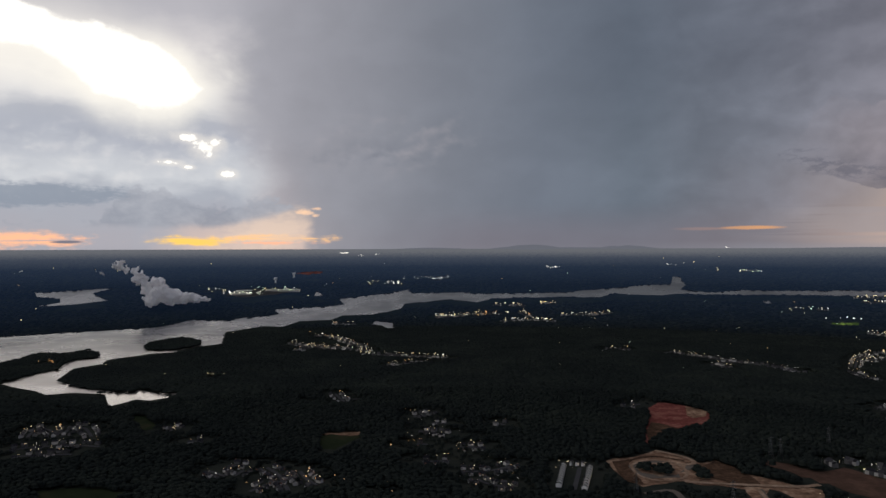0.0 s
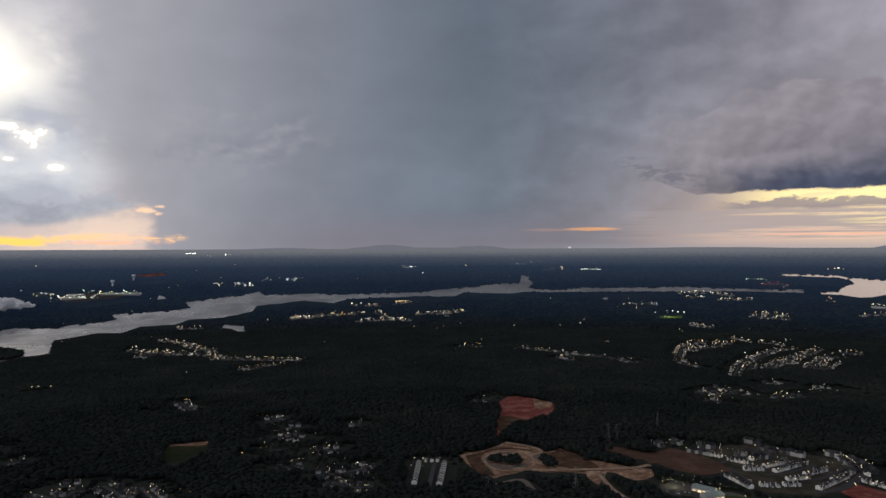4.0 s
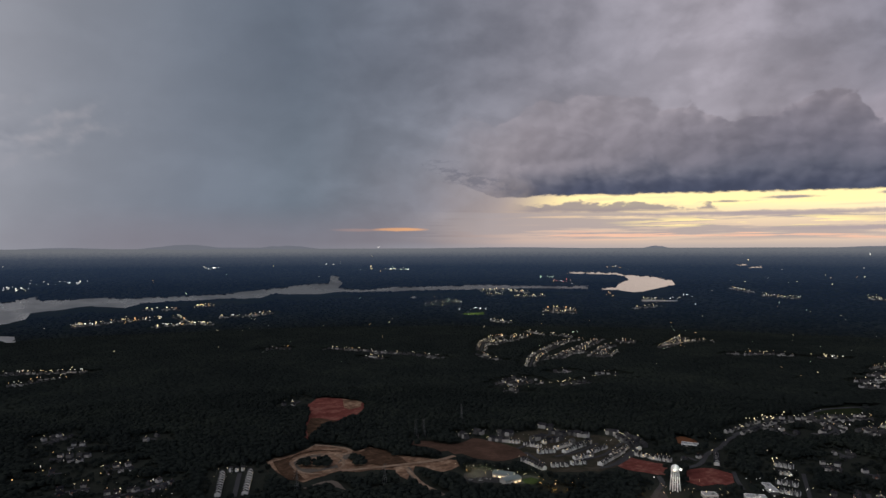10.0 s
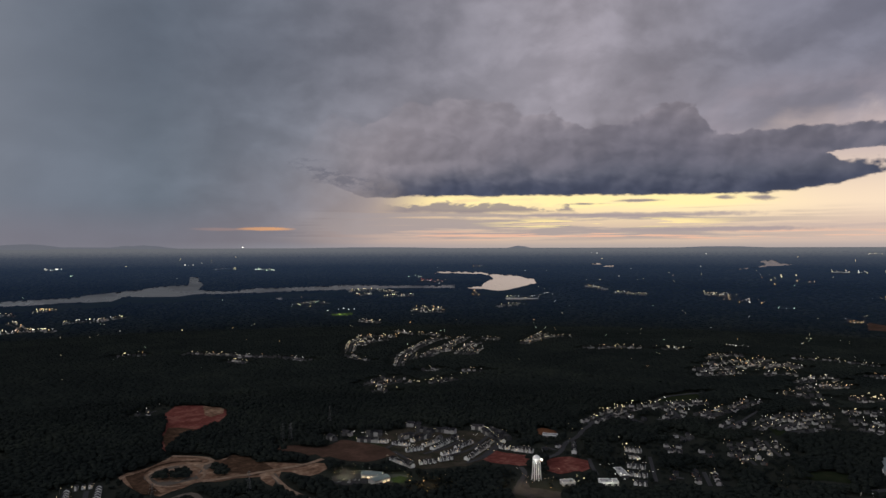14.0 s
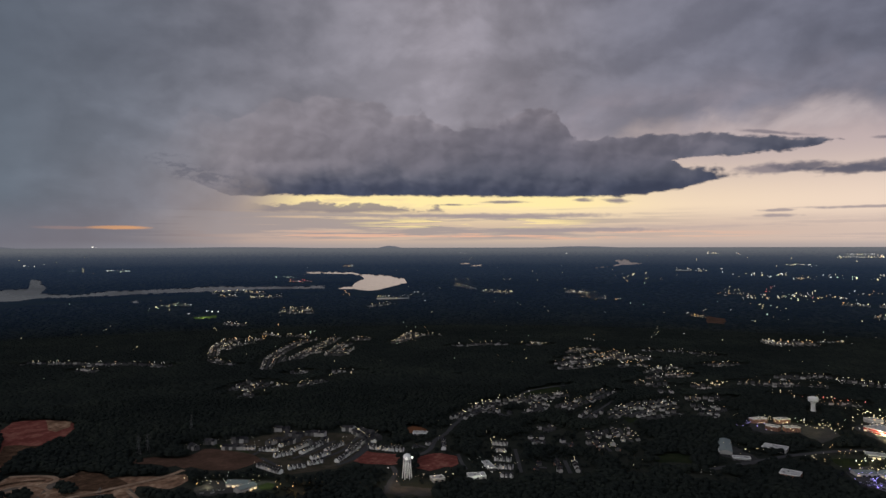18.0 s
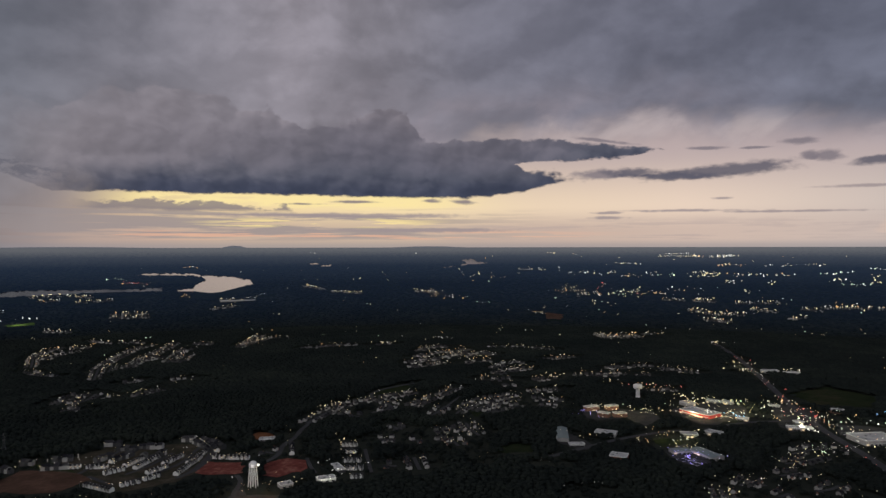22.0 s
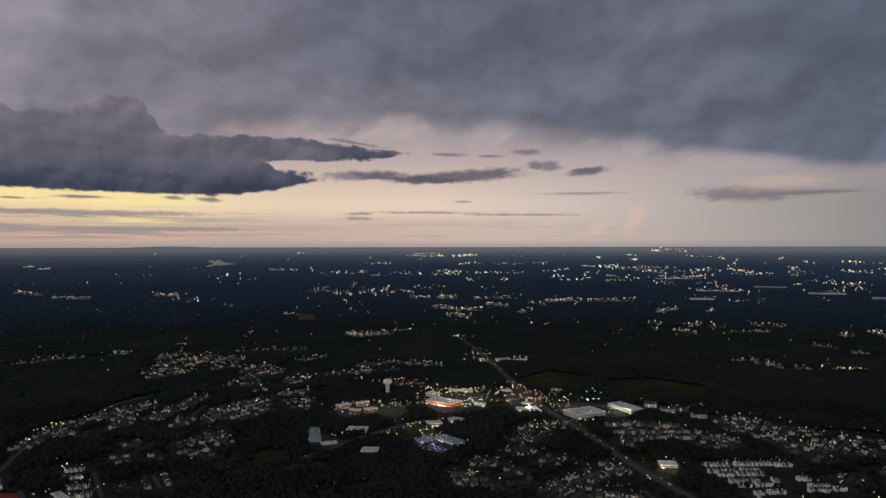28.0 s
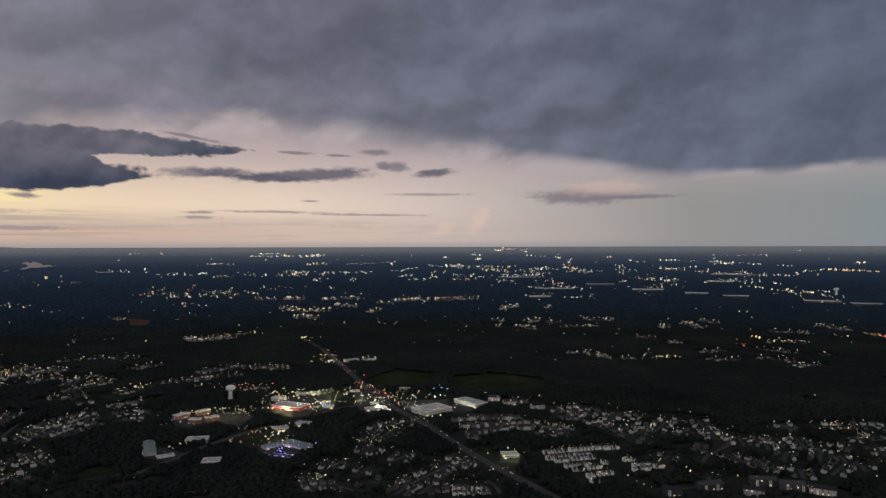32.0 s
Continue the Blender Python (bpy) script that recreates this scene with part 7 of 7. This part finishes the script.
pedestal_tower(1619, 342, 0.95, "white water tower with a broad tank on one column")
pedestal_tower(-916, 4200, 1.0, "small far white water tower above the woods")
pedestal_tower(-1000, 4081, 1.0, "small far white water tower above the woods")
pedestal_tower(3259, -2306, 1.1, "far white water tower beside the warehouses")


def pylon(x, y, turn):
    top = thing("pylon", "grey steel lattice pylon above the woods", "pylon", "power line pylons")
    for sx, sy in ((-1, -1), (1, -1), (1, 1), (-1, 1)):
        bm = bmesh.new()
        beam(bm, (3.2 * sx, 3.2 * sy, 0), (0.9 * sx, 0.9 * sy, 24), 0.24)
        beam(bm, (0.9 * sx, 0.9 * sy, 24), (0.25 * sx, 0.25 * sy, 36), 0.18)
        part("leg", bm, STEEL, top)
    for z, w in ((6, 2.6), (12, 2.05), (18, 1.5), (24, 0.9)):
        bm = bmesh.new()
        for (ax, ay), (bx, by) in (((-1, -1), (1, -1)), ((1, -1), (1, 1)), ((1, 1), (-1, 1)), ((-1, 1), (-1, -1))):
            beam(bm, (ax * w, ay * w, z), (bx * w, by * w, z), 0.12)
            beam(bm, (ax * (w + 0.55), ay * (w + 0.55), z - 5.8), (bx * w, by * w, z), 0.1)
        part("brace", bm, STEEL, top)
    for z, half in ((25, 5.5), (29.5, 4.6), (34, 3.6)):
        bm = bmesh.new()
        beam(bm, (-half, 0, z), (half, 0, z), 0.22)
        arm = part("crossarm", bm, STEEL, top)
        for s in (-1, 1):
            bm = bmesh.new()
            turned(bm, [(0.18, z - 1.6), (0.18, z - 0.2)], 6, s * half * 0.94, 0)
            part("insulator", bm, CONCRETE, arm)
    top.matrix_basis = pose(x, y, 0, 0, 0, turn)


for x, y, turn in ((544, 1136, 20), (556, 1128, 20), (675, 1198, 30), (391, 923, 20), (270, 957, 20)):
    pylon(x, y, turn)
    mark_line([(x - 8, y), (x + 8, y)], 8, 1)

# ---- steam over the power works ----
STEAM = material("steam", [(0.9, 0.88, 0.88), (0.96, 0.95, 0.95)], 0.01, 0.06, 1.0)
sb = STEAM.node_tree.nodes["Principled BSDF"]
st = STEAM.node_tree
glowing_through = st.nodes.new("ShaderNodeBsdfTranslucent")
glowing_through.inputs[0].default_value = (0.97, 0.96, 0.96, 1)
mixed = st.nodes.new("ShaderNodeMixShader")
mixed.inputs[0].default_value = 0.4
st.links.new(sb.outputs[0], mixed.inputs[1]), st.links.new(glowing_through.outputs[0], mixed.inputs[2])
st.links.new(mixed.outputs[0], next(n for n in st.nodes if n.type == "OUTPUT_MATERIAL").inputs[0])
sr = random.Random(21)
pv, pf, ico = [], [], bmesh.new()
bmesh.ops.create_icosphere(ico, subdivisions=3, radius=1.0)
iv, iff = np.array([v.co[:] for v in ico.verts]), np.array([[v.index for v in f.verts] for f in ico.faces])
ico.free()


def puff(a, z, r, size):
    n = sum(len(p) for p in pv)
    wob = np.array([1 + 0.5 * noise.noise(Vector(p) * 1.6 + Vector((a * 7, z, size))) + 0.25 * noise.noise(Vector(p) * 4 + Vector((z, a, 3))) for p in iv])
    pv.append(iv * wob[:, None] * size + (r * math.sin(radians(a)), r * math.cos(radians(a)), z))
    pf.append(iff + n)


for i in range(46):  # the low rolling body, flat below
    s = i / 46
    size = 9 + 33 * s ** 0.8
    for _ in range(2):
        z0 = 84 + size * 0.5
        puff(-18.9 - 4.3 * s + sr.uniform(-0.3, 0.3), z0 + sr.uniform(-0.3, 1.1) * (size + 10) * (0.3 + 0.7 * s), 3700 + sr.uniform(-30, 30), size * sr.uniform(0.5, 0.85))
for i in range(90):  # the torn upper trail
    s = i / 90
    puff(-22.6 - 3.1 * s + 0.35 * math.sin(s * 14) + sr.gauss(0, 0.22), 165 + 122 * s + 10 * math.sin(s * 9 + 1) + sr.gauss(0, 9), 3700 + sr.uniform(-20, 20), (19 - 12 * s) * sr.uniform(0.4, 1.1))
for a, z, s in ((-26.6, 236, 7), (-26.4, 228, 5), (-26.9, 244, 4), (-23.7, 108, 8), (-23.5, 102, 6)):
    puff(a, z, 3700, s)
plume = mesh_object("steam_plume", np.concatenate(pv), np.concatenate(pf), STEAM, smooth=True)
melt = plume.modifiers.new("melt", "REMESH")
melt.mode, melt.voxel_size, melt.use_smooth_shade = "VOXEL", 3.5, True
tagged(plume, "white steam plume drifting from the power works", "steam", kind="stuff")

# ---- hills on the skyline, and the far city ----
# hills emit a blue-grey glow, haze painted into the material
HILL = material("haze_glow_hills", [(0.03, 0.035, 0.045), (0.04, 0.045, 0.055)], 0.002, 0.01, 1.0, glow=(0.11, 0.115, 0.135), power=1.0)
for a, wide, high in ((7.2, 3.4, 30), (14.9, 2.7, 24), (10.8, 6.5, 10), (45.2, 0.95, 15), (33.0, 6.0, 6), (61.0, 3.0, 8), (-1.0, 3.0, 9)):
    hv, hf = [], []
    n = 36
    for i in range(n + 1):
        u = -1 + 2 * i / n
        ang = radians(a + wide * u)
        h = high * (1 - u * u) ** 1.4 * (0.85 + 0.3 * noise.noise((u * 3, a, 0)))
        for r, z in ((4800, EYE - 30), (4868, EYE - 4 + max(0.0, h) + 2), (4900, EYE - 40)):
            hv.append((r * math.sin(ang), r * math.cos(ang), z))
        if i:
            b = 3 * i
            hf += [(b - 3, b, b + 1, b - 2), (b - 2, b + 1, b + 2, b - 1)]
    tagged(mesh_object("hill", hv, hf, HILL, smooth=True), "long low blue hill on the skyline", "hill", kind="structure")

# walls carry a faint blue emission as painted haze; only lit_floor is lamplight
CITY = material("haze_glow_city_walls", [(0.1, 0.11, 0.13), (0.2, 0.2, 0.22)], 0.05, 0.2, 0.8, glow=(0.02, 0.022, 0.03), power=1.0)
for i in range(14):
    a = radians(99.6 + i * 0.23 + sr.uniform(-0.08, 0.08))
    h, w = sr.choice((7, 10, 12, 16, 9)), sr.uniform(5, 9)
    top = thing("skyscraper", "tiny far tower block of the city skyline", "skyscraper", "city skyline")
    boxes("shaft", CITY, top, (-w / 2, w / 2, -w / 2, w / 2, -20, h))
    boxes("crown", CITY, top, (-w / 3, w / 3, -w / 3, w / 3, h, h + 2.5))
    boxes("lit_floor", PANE_LIT, top, (-w / 2 - 0.1, w / 2 + 0.1, -w / 2 - 0.1, w / 2 + 0.1, h * 0.3, h * 0.3 + 1.2))
    top.matrix_basis = pose(4760 * math.sin(a), 4760 * math.cos(a), float(ground_z(4760, 0)) + 10, 0, 0, -math.degrees(a))


# ---- cars ----
CAR_PAINT = material("car_paint", [(0.04, 0.04, 0.05), (0.25, 0.25, 0.27), (0.6, 0.6, 0.6)], 0.4, 2, 0.3, 0.2, per="object", spread=0.9)
TYRE = material("tyre_rubber", [(0.02, 0.02, 0.02), (0.03, 0.03, 0.03)], 1, 4, 0.9)


def car(lit):
    top = thing("car", "car on the main road with its lights on" if lit else "parked car on a forecourt", "car", "cars on the road" if lit else "parked cars")
    bm = bmesh.new()
    box(bm, -0.9, 0.9, -2.25, 2.25, 0.35, 0.85)
    box(bm, -0.86, 0.86, -2.15, 2.15, 0.86, 0.98)
    part("body", bm, CAR_PAINT, top)
    bm = bmesh.new()
    v = [bm.verts.new(p) for p in ((-0.82, -1.5, 0.98), (0.82, -1.5, 0.98), (0.82, 1.1, 0.98), (-0.82, 1.1, 0.98), (-0.66, -1.0, 1.5), (0.66, -1.0, 1.5), (0.66, 0.45, 1.5), (-0.66, 0.45, 1.5))]
    for f in ((3, 2, 1, 0), (4, 5, 6, 7), (0, 1, 5, 4), (1, 2, 6, 5), (2, 3, 7, 6), (3, 0, 4, 7)):
        bm.faces.new([v[i] for i in f])
    part("cabin", bm, PANE, top)
    for x in (-0.8, 0.8):
        for y in (-1.4, 1.4):
            bm = bmesh.new()
            turned(bm, [(0.33, -0.11), (0.33, 0.11)], 12)
            bmesh.ops.rotate(bm, verts=bm.verts, cent=(0, 0, 0), matrix=Matrix.Rotation(math.pi / 2, 3, "Y"))
            bmesh.ops.translate(bm, verts=bm.verts, vec=(x, y, 0.33))
            part("wheel", bm, TYRE, top)
    if lit:
        for x in (-0.62, 0.62):
            boxes("headlight", LAMP_WHITE, top, (x - 0.28, x + 0.28, 2.2, 2.36, 0.5, 0.85))
            boxes("tail_light", LAMP_RED, top, (x - 0.28, x + 0.28, -2.36, -2.2, 0.55, 0.85))
    return top


moving, parked = car(True), car(False)
first_moving, first_parked = True, True
main_road = ROADS[0]
for x, y, h, k in along(main_road, 46):
    for lane, way in ((-6.5, 0), (6.5, math.pi)):
        if rnd.random() < 0.55:
            s = rnd.uniform(-14, 14)
            m = pose(x + math.cos(h) * s + math.sin(h) * lane, y + math.sin(h) * s - math.cos(h) * lane, 0.5, 0, 0, math.degrees(h + way) - 90)
            if first_moving:
                moving.matrix_basis, first_moving = m, False
            else:
                copy_thing(moving, m)


def parking(pts, rows, gap, keep):
    """Rows of parked cars across a lot given by two ends."""
    global first_parked
    (x0, y0), (x1, y1) = pts
    h = math.atan2(y1 - y0, x1 - x0)
    n = int(math.hypot(x1 - x0, y1 - y0) / 3.0)
    for r in range(rows):
        for i in range(n):
            if rnd.random() < keep:
                s, o = 3.0 * i, r * gap
                m = pose(x0 + math.cos(h) * s - math.sin(h) * o, y0 + math.sin(h) * s + math.cos(h) * o, 0.3, 0, 0, math.degrees(h) + rnd.choice((0, 180)))
                if first_parked:
                    parked.matrix_basis, first_parked = m, False
                else:
                    copy_thing(parked, m)


parking([(1172, 187), (1151, 147)], 3, 12, 0.5)
parking([(1479, 160), (1548, 116)], 2, 16, 0.4)
parking([(517, 893), (543, 869)], 2, 10, 0.5)
parking([(1474, -59), (1453, -91)], 2, 14, 0.4)


# ---- floodlights of the car parks, yards and pitches ----
def flood(pts, high, power, colour):
    x, y = pts[0]
    d = bpy.data.lights.new("floodlight", "POINT")
    d.energy, d.color, d.shadow_soft_size = power, colour, 1.5
    new("floodlight", d).location = (x, y, float(ground_z(x, y)) + high)


flood([(1484, 206)], 6.5, 25740, (1.0, 0.85, 0.45))
flood([(1533, 158)], 6.5, 49140, (1.0, 0.86, 0.42))
flood([(1558, 121)], 6.5, 30420, (1.0, 0.86, 0.42))
flood([(1569, 43)], 6.5, 18720, (1.0, 0.85, 0.5))
flood([(1481, 3)], 6.5, 28080, (0.95, 0.95, 0.7))
flood([(1504, -120)], 6.5, 46800, (1.0, 0.9, 0.65))
flood([(1172, 163)], 6.5, 8666, (0.34, 0.26, 1.0))
flood([(1281, 192)], 6.5, 14040, (1.0, 0.85, 0.4))
flood([(1432, 357)], 12, 24000, (1.0, 0.82, 0.4))
flood([(1423, 308)], 12, 18000, (1.0, 0.82, 0.4))
flood([(1092, -211)], 10, 11000, (1.0, 0.9, 0.5))
flood([(733, 668)], 10, 8000, (1.0, 0.55, 0.18))
flood([(711, 698)], 9, 5000, (1.0, 0.6, 0.2))
flood([(811, 624)], 9, 4500, (1.0, 0.95, 0.8))
flood([(594, 847)], 12, 7000, (0.9, 1.0, 0.6))
flood([(600, 788)], 9, 8000, (1.0, 0.5, 0.15))
flood([(1733, 2961)], 18, 40000, (1.0, 0.92, 0.6))
flood([(-1101, 3807)], 10, 36000, (1.0, 0.95, 0.7))
flood([(741, 699)], 33, 9000, (1.0, 0.98, 0.92))
flood([(1616, 103)], 6.5, 31199, (1.0, 0.86, 0.42))
flood([(1448, 185)], 6.5, 15599, (1.0, 0.8, 0.4))
flood([(1491, -72)], 6.5, 23400, (0.95, 1.0, 0.8))
flood([(1470, -183)], 12, 24000, (1.0, 0.9, 0.7))
flood([(2113, 152)], 12, 40000, (1.0, 0.9, 0.5))
flood([(1620, 224)], 9, 15600, (1.0, 0.88, 0.4))
flood([(1488, 135)], 9, 15600, (1.0, 0.9, 0.45))
flood([(1458, 343)], 8, 8580, (1.0, 0.82, 0.36))
flood([(1657, 67)], 9, 11700, (1.0, 0.9, 0.5))
flood([(1480, 2)], 9, 11700, (1.0, 0.95, 0.6))
flood([(1272, 227)], 8, 4680, (1.0, 0.88, 0.4))
flood([(536, 906)], 7, 7000, (1.0, 0.9, 0.55))

# ---- woods: crowns side by side, one joined mass for each distance ----
def crown_shape(rings):
    """A lumpy crown, unit size, as vertices and triangles."""
    vs, fs = [(0, 0, 1.0)], []
    for k, (z, r, n, off) in enumerate(rings):
        for i in range(n):
            a = 2 * math.pi * (i + off) / n
            vs.append((r * math.cos(a), r * math.sin(a), z))
    n = rings[0][2]
    for i in range(n):
        fs.append((0, 1 + i, 1 + (i + 1) % n))
    for k in range(len(rings) - 1):
        a0 = 1 + k * n
        for i in range(n):
            a, b, c, d = a0 + i, a0 + (i + 1) % n, a0 + n + i, a0 + n + (i + 1) % n
            fs += [(a, c, b), (b, c, d)]
    return np.array(vs), np.array(fs)


def woods(name, r0, r1, space, rings, size, tall, mat, label, seed, thin=0.34):
    rng = np.random.default_rng(seed)
    vs, fs = crown_shape(rings)
    n = int(r1 / space) + 1
    ii, jj = np.meshgrid(np.arange(-n, n + 1), np.arange(-n, n + 1))
    x = (ii * space + rng.uniform(-0.48, 0.48, ii.shape) * space).ravel()
    y = (jj * space + rng.uniform(-0.48, 0.48, ii.shape) * space).ravel()
    r, a = np.hypot(x, y), np.degrees(np.arctan2(x, y))
    keep = (r > r0) & (r < r1) & (a > -36) & (a < 132)
    x, y, r = x[keep], y[keep], r[keep]
    ci, cj = cells(x, y)
    kind = plan[ci, cj]
    p = rng.random(len(x))
    glade = np.sin(x * 0.011 + 1.3 * np.sin(y * 0.007)) * np.sin(y * 0.013 + 1.7 * np.sin(x * 0.006)) + 0.5 * np.sin(x * 0.031 + y * 0.027)
    keep = ((kind == 0) & (p > 0.04 + 0.12 * (glade > 0.75))) | ((kind == 3) & (p < thin))
    x, y, r, kind, glade = x[keep], y[keep], r[keep], kind[keep], glade[keep]
    m = len(x)
    s = rng.uniform(size[0], size[1], m) * np.where(kind == 3, 0.7, 1.0)
    h = rng.uniform(tall[0], tall[1], m) * np.where(kind == 3, 0.45, 1.0) * (1 + 0.18 * glade)
    wob = 1 + rng.uniform(-0.22, 0.22, (m, len(vs), 1))
    th = rng.uniform(0, 6.28, m)
    c, sn = np.cos(th)[:, None], np.sin(th)[:, None]
    vx = (vs[:, 0] * c - vs[:, 1] * sn) * wob[:, :, 0] * s[:, None] + x[:, None]
    vy = (vs[:, 0] * sn + vs[:, 1] * c) * wob[:, :, 0] * s[:, None] + y[:, None]
    vz = vs[:, 2] * (0.85 + 0.3 * wob[:, :, 0] - 0.3) * h[:, None] + ground_z(x, y)[:, None]
    verts = np.stack([vx, vy, vz], -1).reshape(-1, 3)
    faces = (fs[None] + (np.arange(m) * len(vs))[:, None, None]).reshape(-1, 3)
    ob = mesh_object(name, verts, faces, mat, smooth=True)
    return tagged(ob, label, "woods", kind="stuff")


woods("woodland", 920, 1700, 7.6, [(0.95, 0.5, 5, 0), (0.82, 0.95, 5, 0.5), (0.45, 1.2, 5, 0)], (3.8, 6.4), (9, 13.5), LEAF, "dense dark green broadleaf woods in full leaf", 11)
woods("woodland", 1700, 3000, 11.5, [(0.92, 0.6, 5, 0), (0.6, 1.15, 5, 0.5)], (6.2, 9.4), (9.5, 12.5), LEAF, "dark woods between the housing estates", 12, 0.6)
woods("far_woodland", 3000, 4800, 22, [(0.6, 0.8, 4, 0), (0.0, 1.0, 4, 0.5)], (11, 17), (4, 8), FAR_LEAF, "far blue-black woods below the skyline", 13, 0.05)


# ---- trees that stand singly among the houses and at the edges of the diggings ----
def tree(seed, high, wide):
    r = random.Random(seed)
    top = thing("tree", "broadleaf tree in full dark summer leaf beside open ground", "tree", "single trees")
    bm = bmesh.new()
    turned(bm, [(0.45, 0), (0.32, high * 0.25), (0.2, high * 0.55), (0.06, high * 0.85)], 8)
    part("trunk", bm, BARK, top)
    for i in range(5):
        a, z = i * 1.26 + r.uniform(-0.3, 0.3), high * r.uniform(0.35, 0.6)
        bm = bmesh.new()
        beam(bm, (0, 0, z), (math.cos(a) * wide * 0.7, math.sin(a) * wide * 0.7, z + high * 0.18), 0.2)
        part("limb", bm, BARK, top)
    v, f = [], []
    for _ in range(260):
        d = Vector((r.gauss(0, 1), r.gauss(0, 1), r.gauss(0, 1))).normalized()
        q = r.uniform(0.55, 1.0) * (1 + 0.3 * noise.noise(d * 2 + Vector((seed, 0, 0))))
        c = Vector((d.x * wide * q, d.y * wide * q, high * 0.62 + d.z * high * 0.36 * q))
        n = len(v)
        s = r.uniform(0.5, 1.1)
        u = Vector((r.gauss(0, 1), r.gauss(0, 1), r.gauss(0, 1))).normalized()
        t = u.cross(d).normalized() if u.cross(d).length > 0.1 else Vector((1, 0, 0))
        w = d.cross(t)
        v += [c + t * s, c - t * s * 0.6 + w * s, c - t * s * 0.6 - w * s, c + d * s * 0.6]
        f += [(n, n + 1, n + 3), (n + 1, n + 2, n + 3), (n + 2, n, n + 3), (n, n + 2, n + 1)]
    me = bpy.data.meshes.new("crown")
    me.from_pydata([tuple(p) for p in v], [], f)
    me.materials.append(LEAF)
    ob = new("crown", me)
    ob.parent = top
    return top


tree_kinds = [tree(1, 11, 4.2), tree(2, 13, 4.8), tree(3, 9, 3.6)]
tr, stood = random.Random(5), 0
while stood < 110:
    a, r = radians(tr.uniform(-32, 127)), tr.uniform(960, 1350)
    x, y = r * math.sin(a), r * math.cos(a)
    i, j = cells(x, y)
    if plan[i, j] == 3:
        m = pose(x, y, 0, 0, 0, tr.uniform(0, 360))
        if stood < 3:
            tree_kinds[stood].matrix_basis = m
        else:
            copy_thing(tr.choice(tree_kinds), m)
        stood += 1
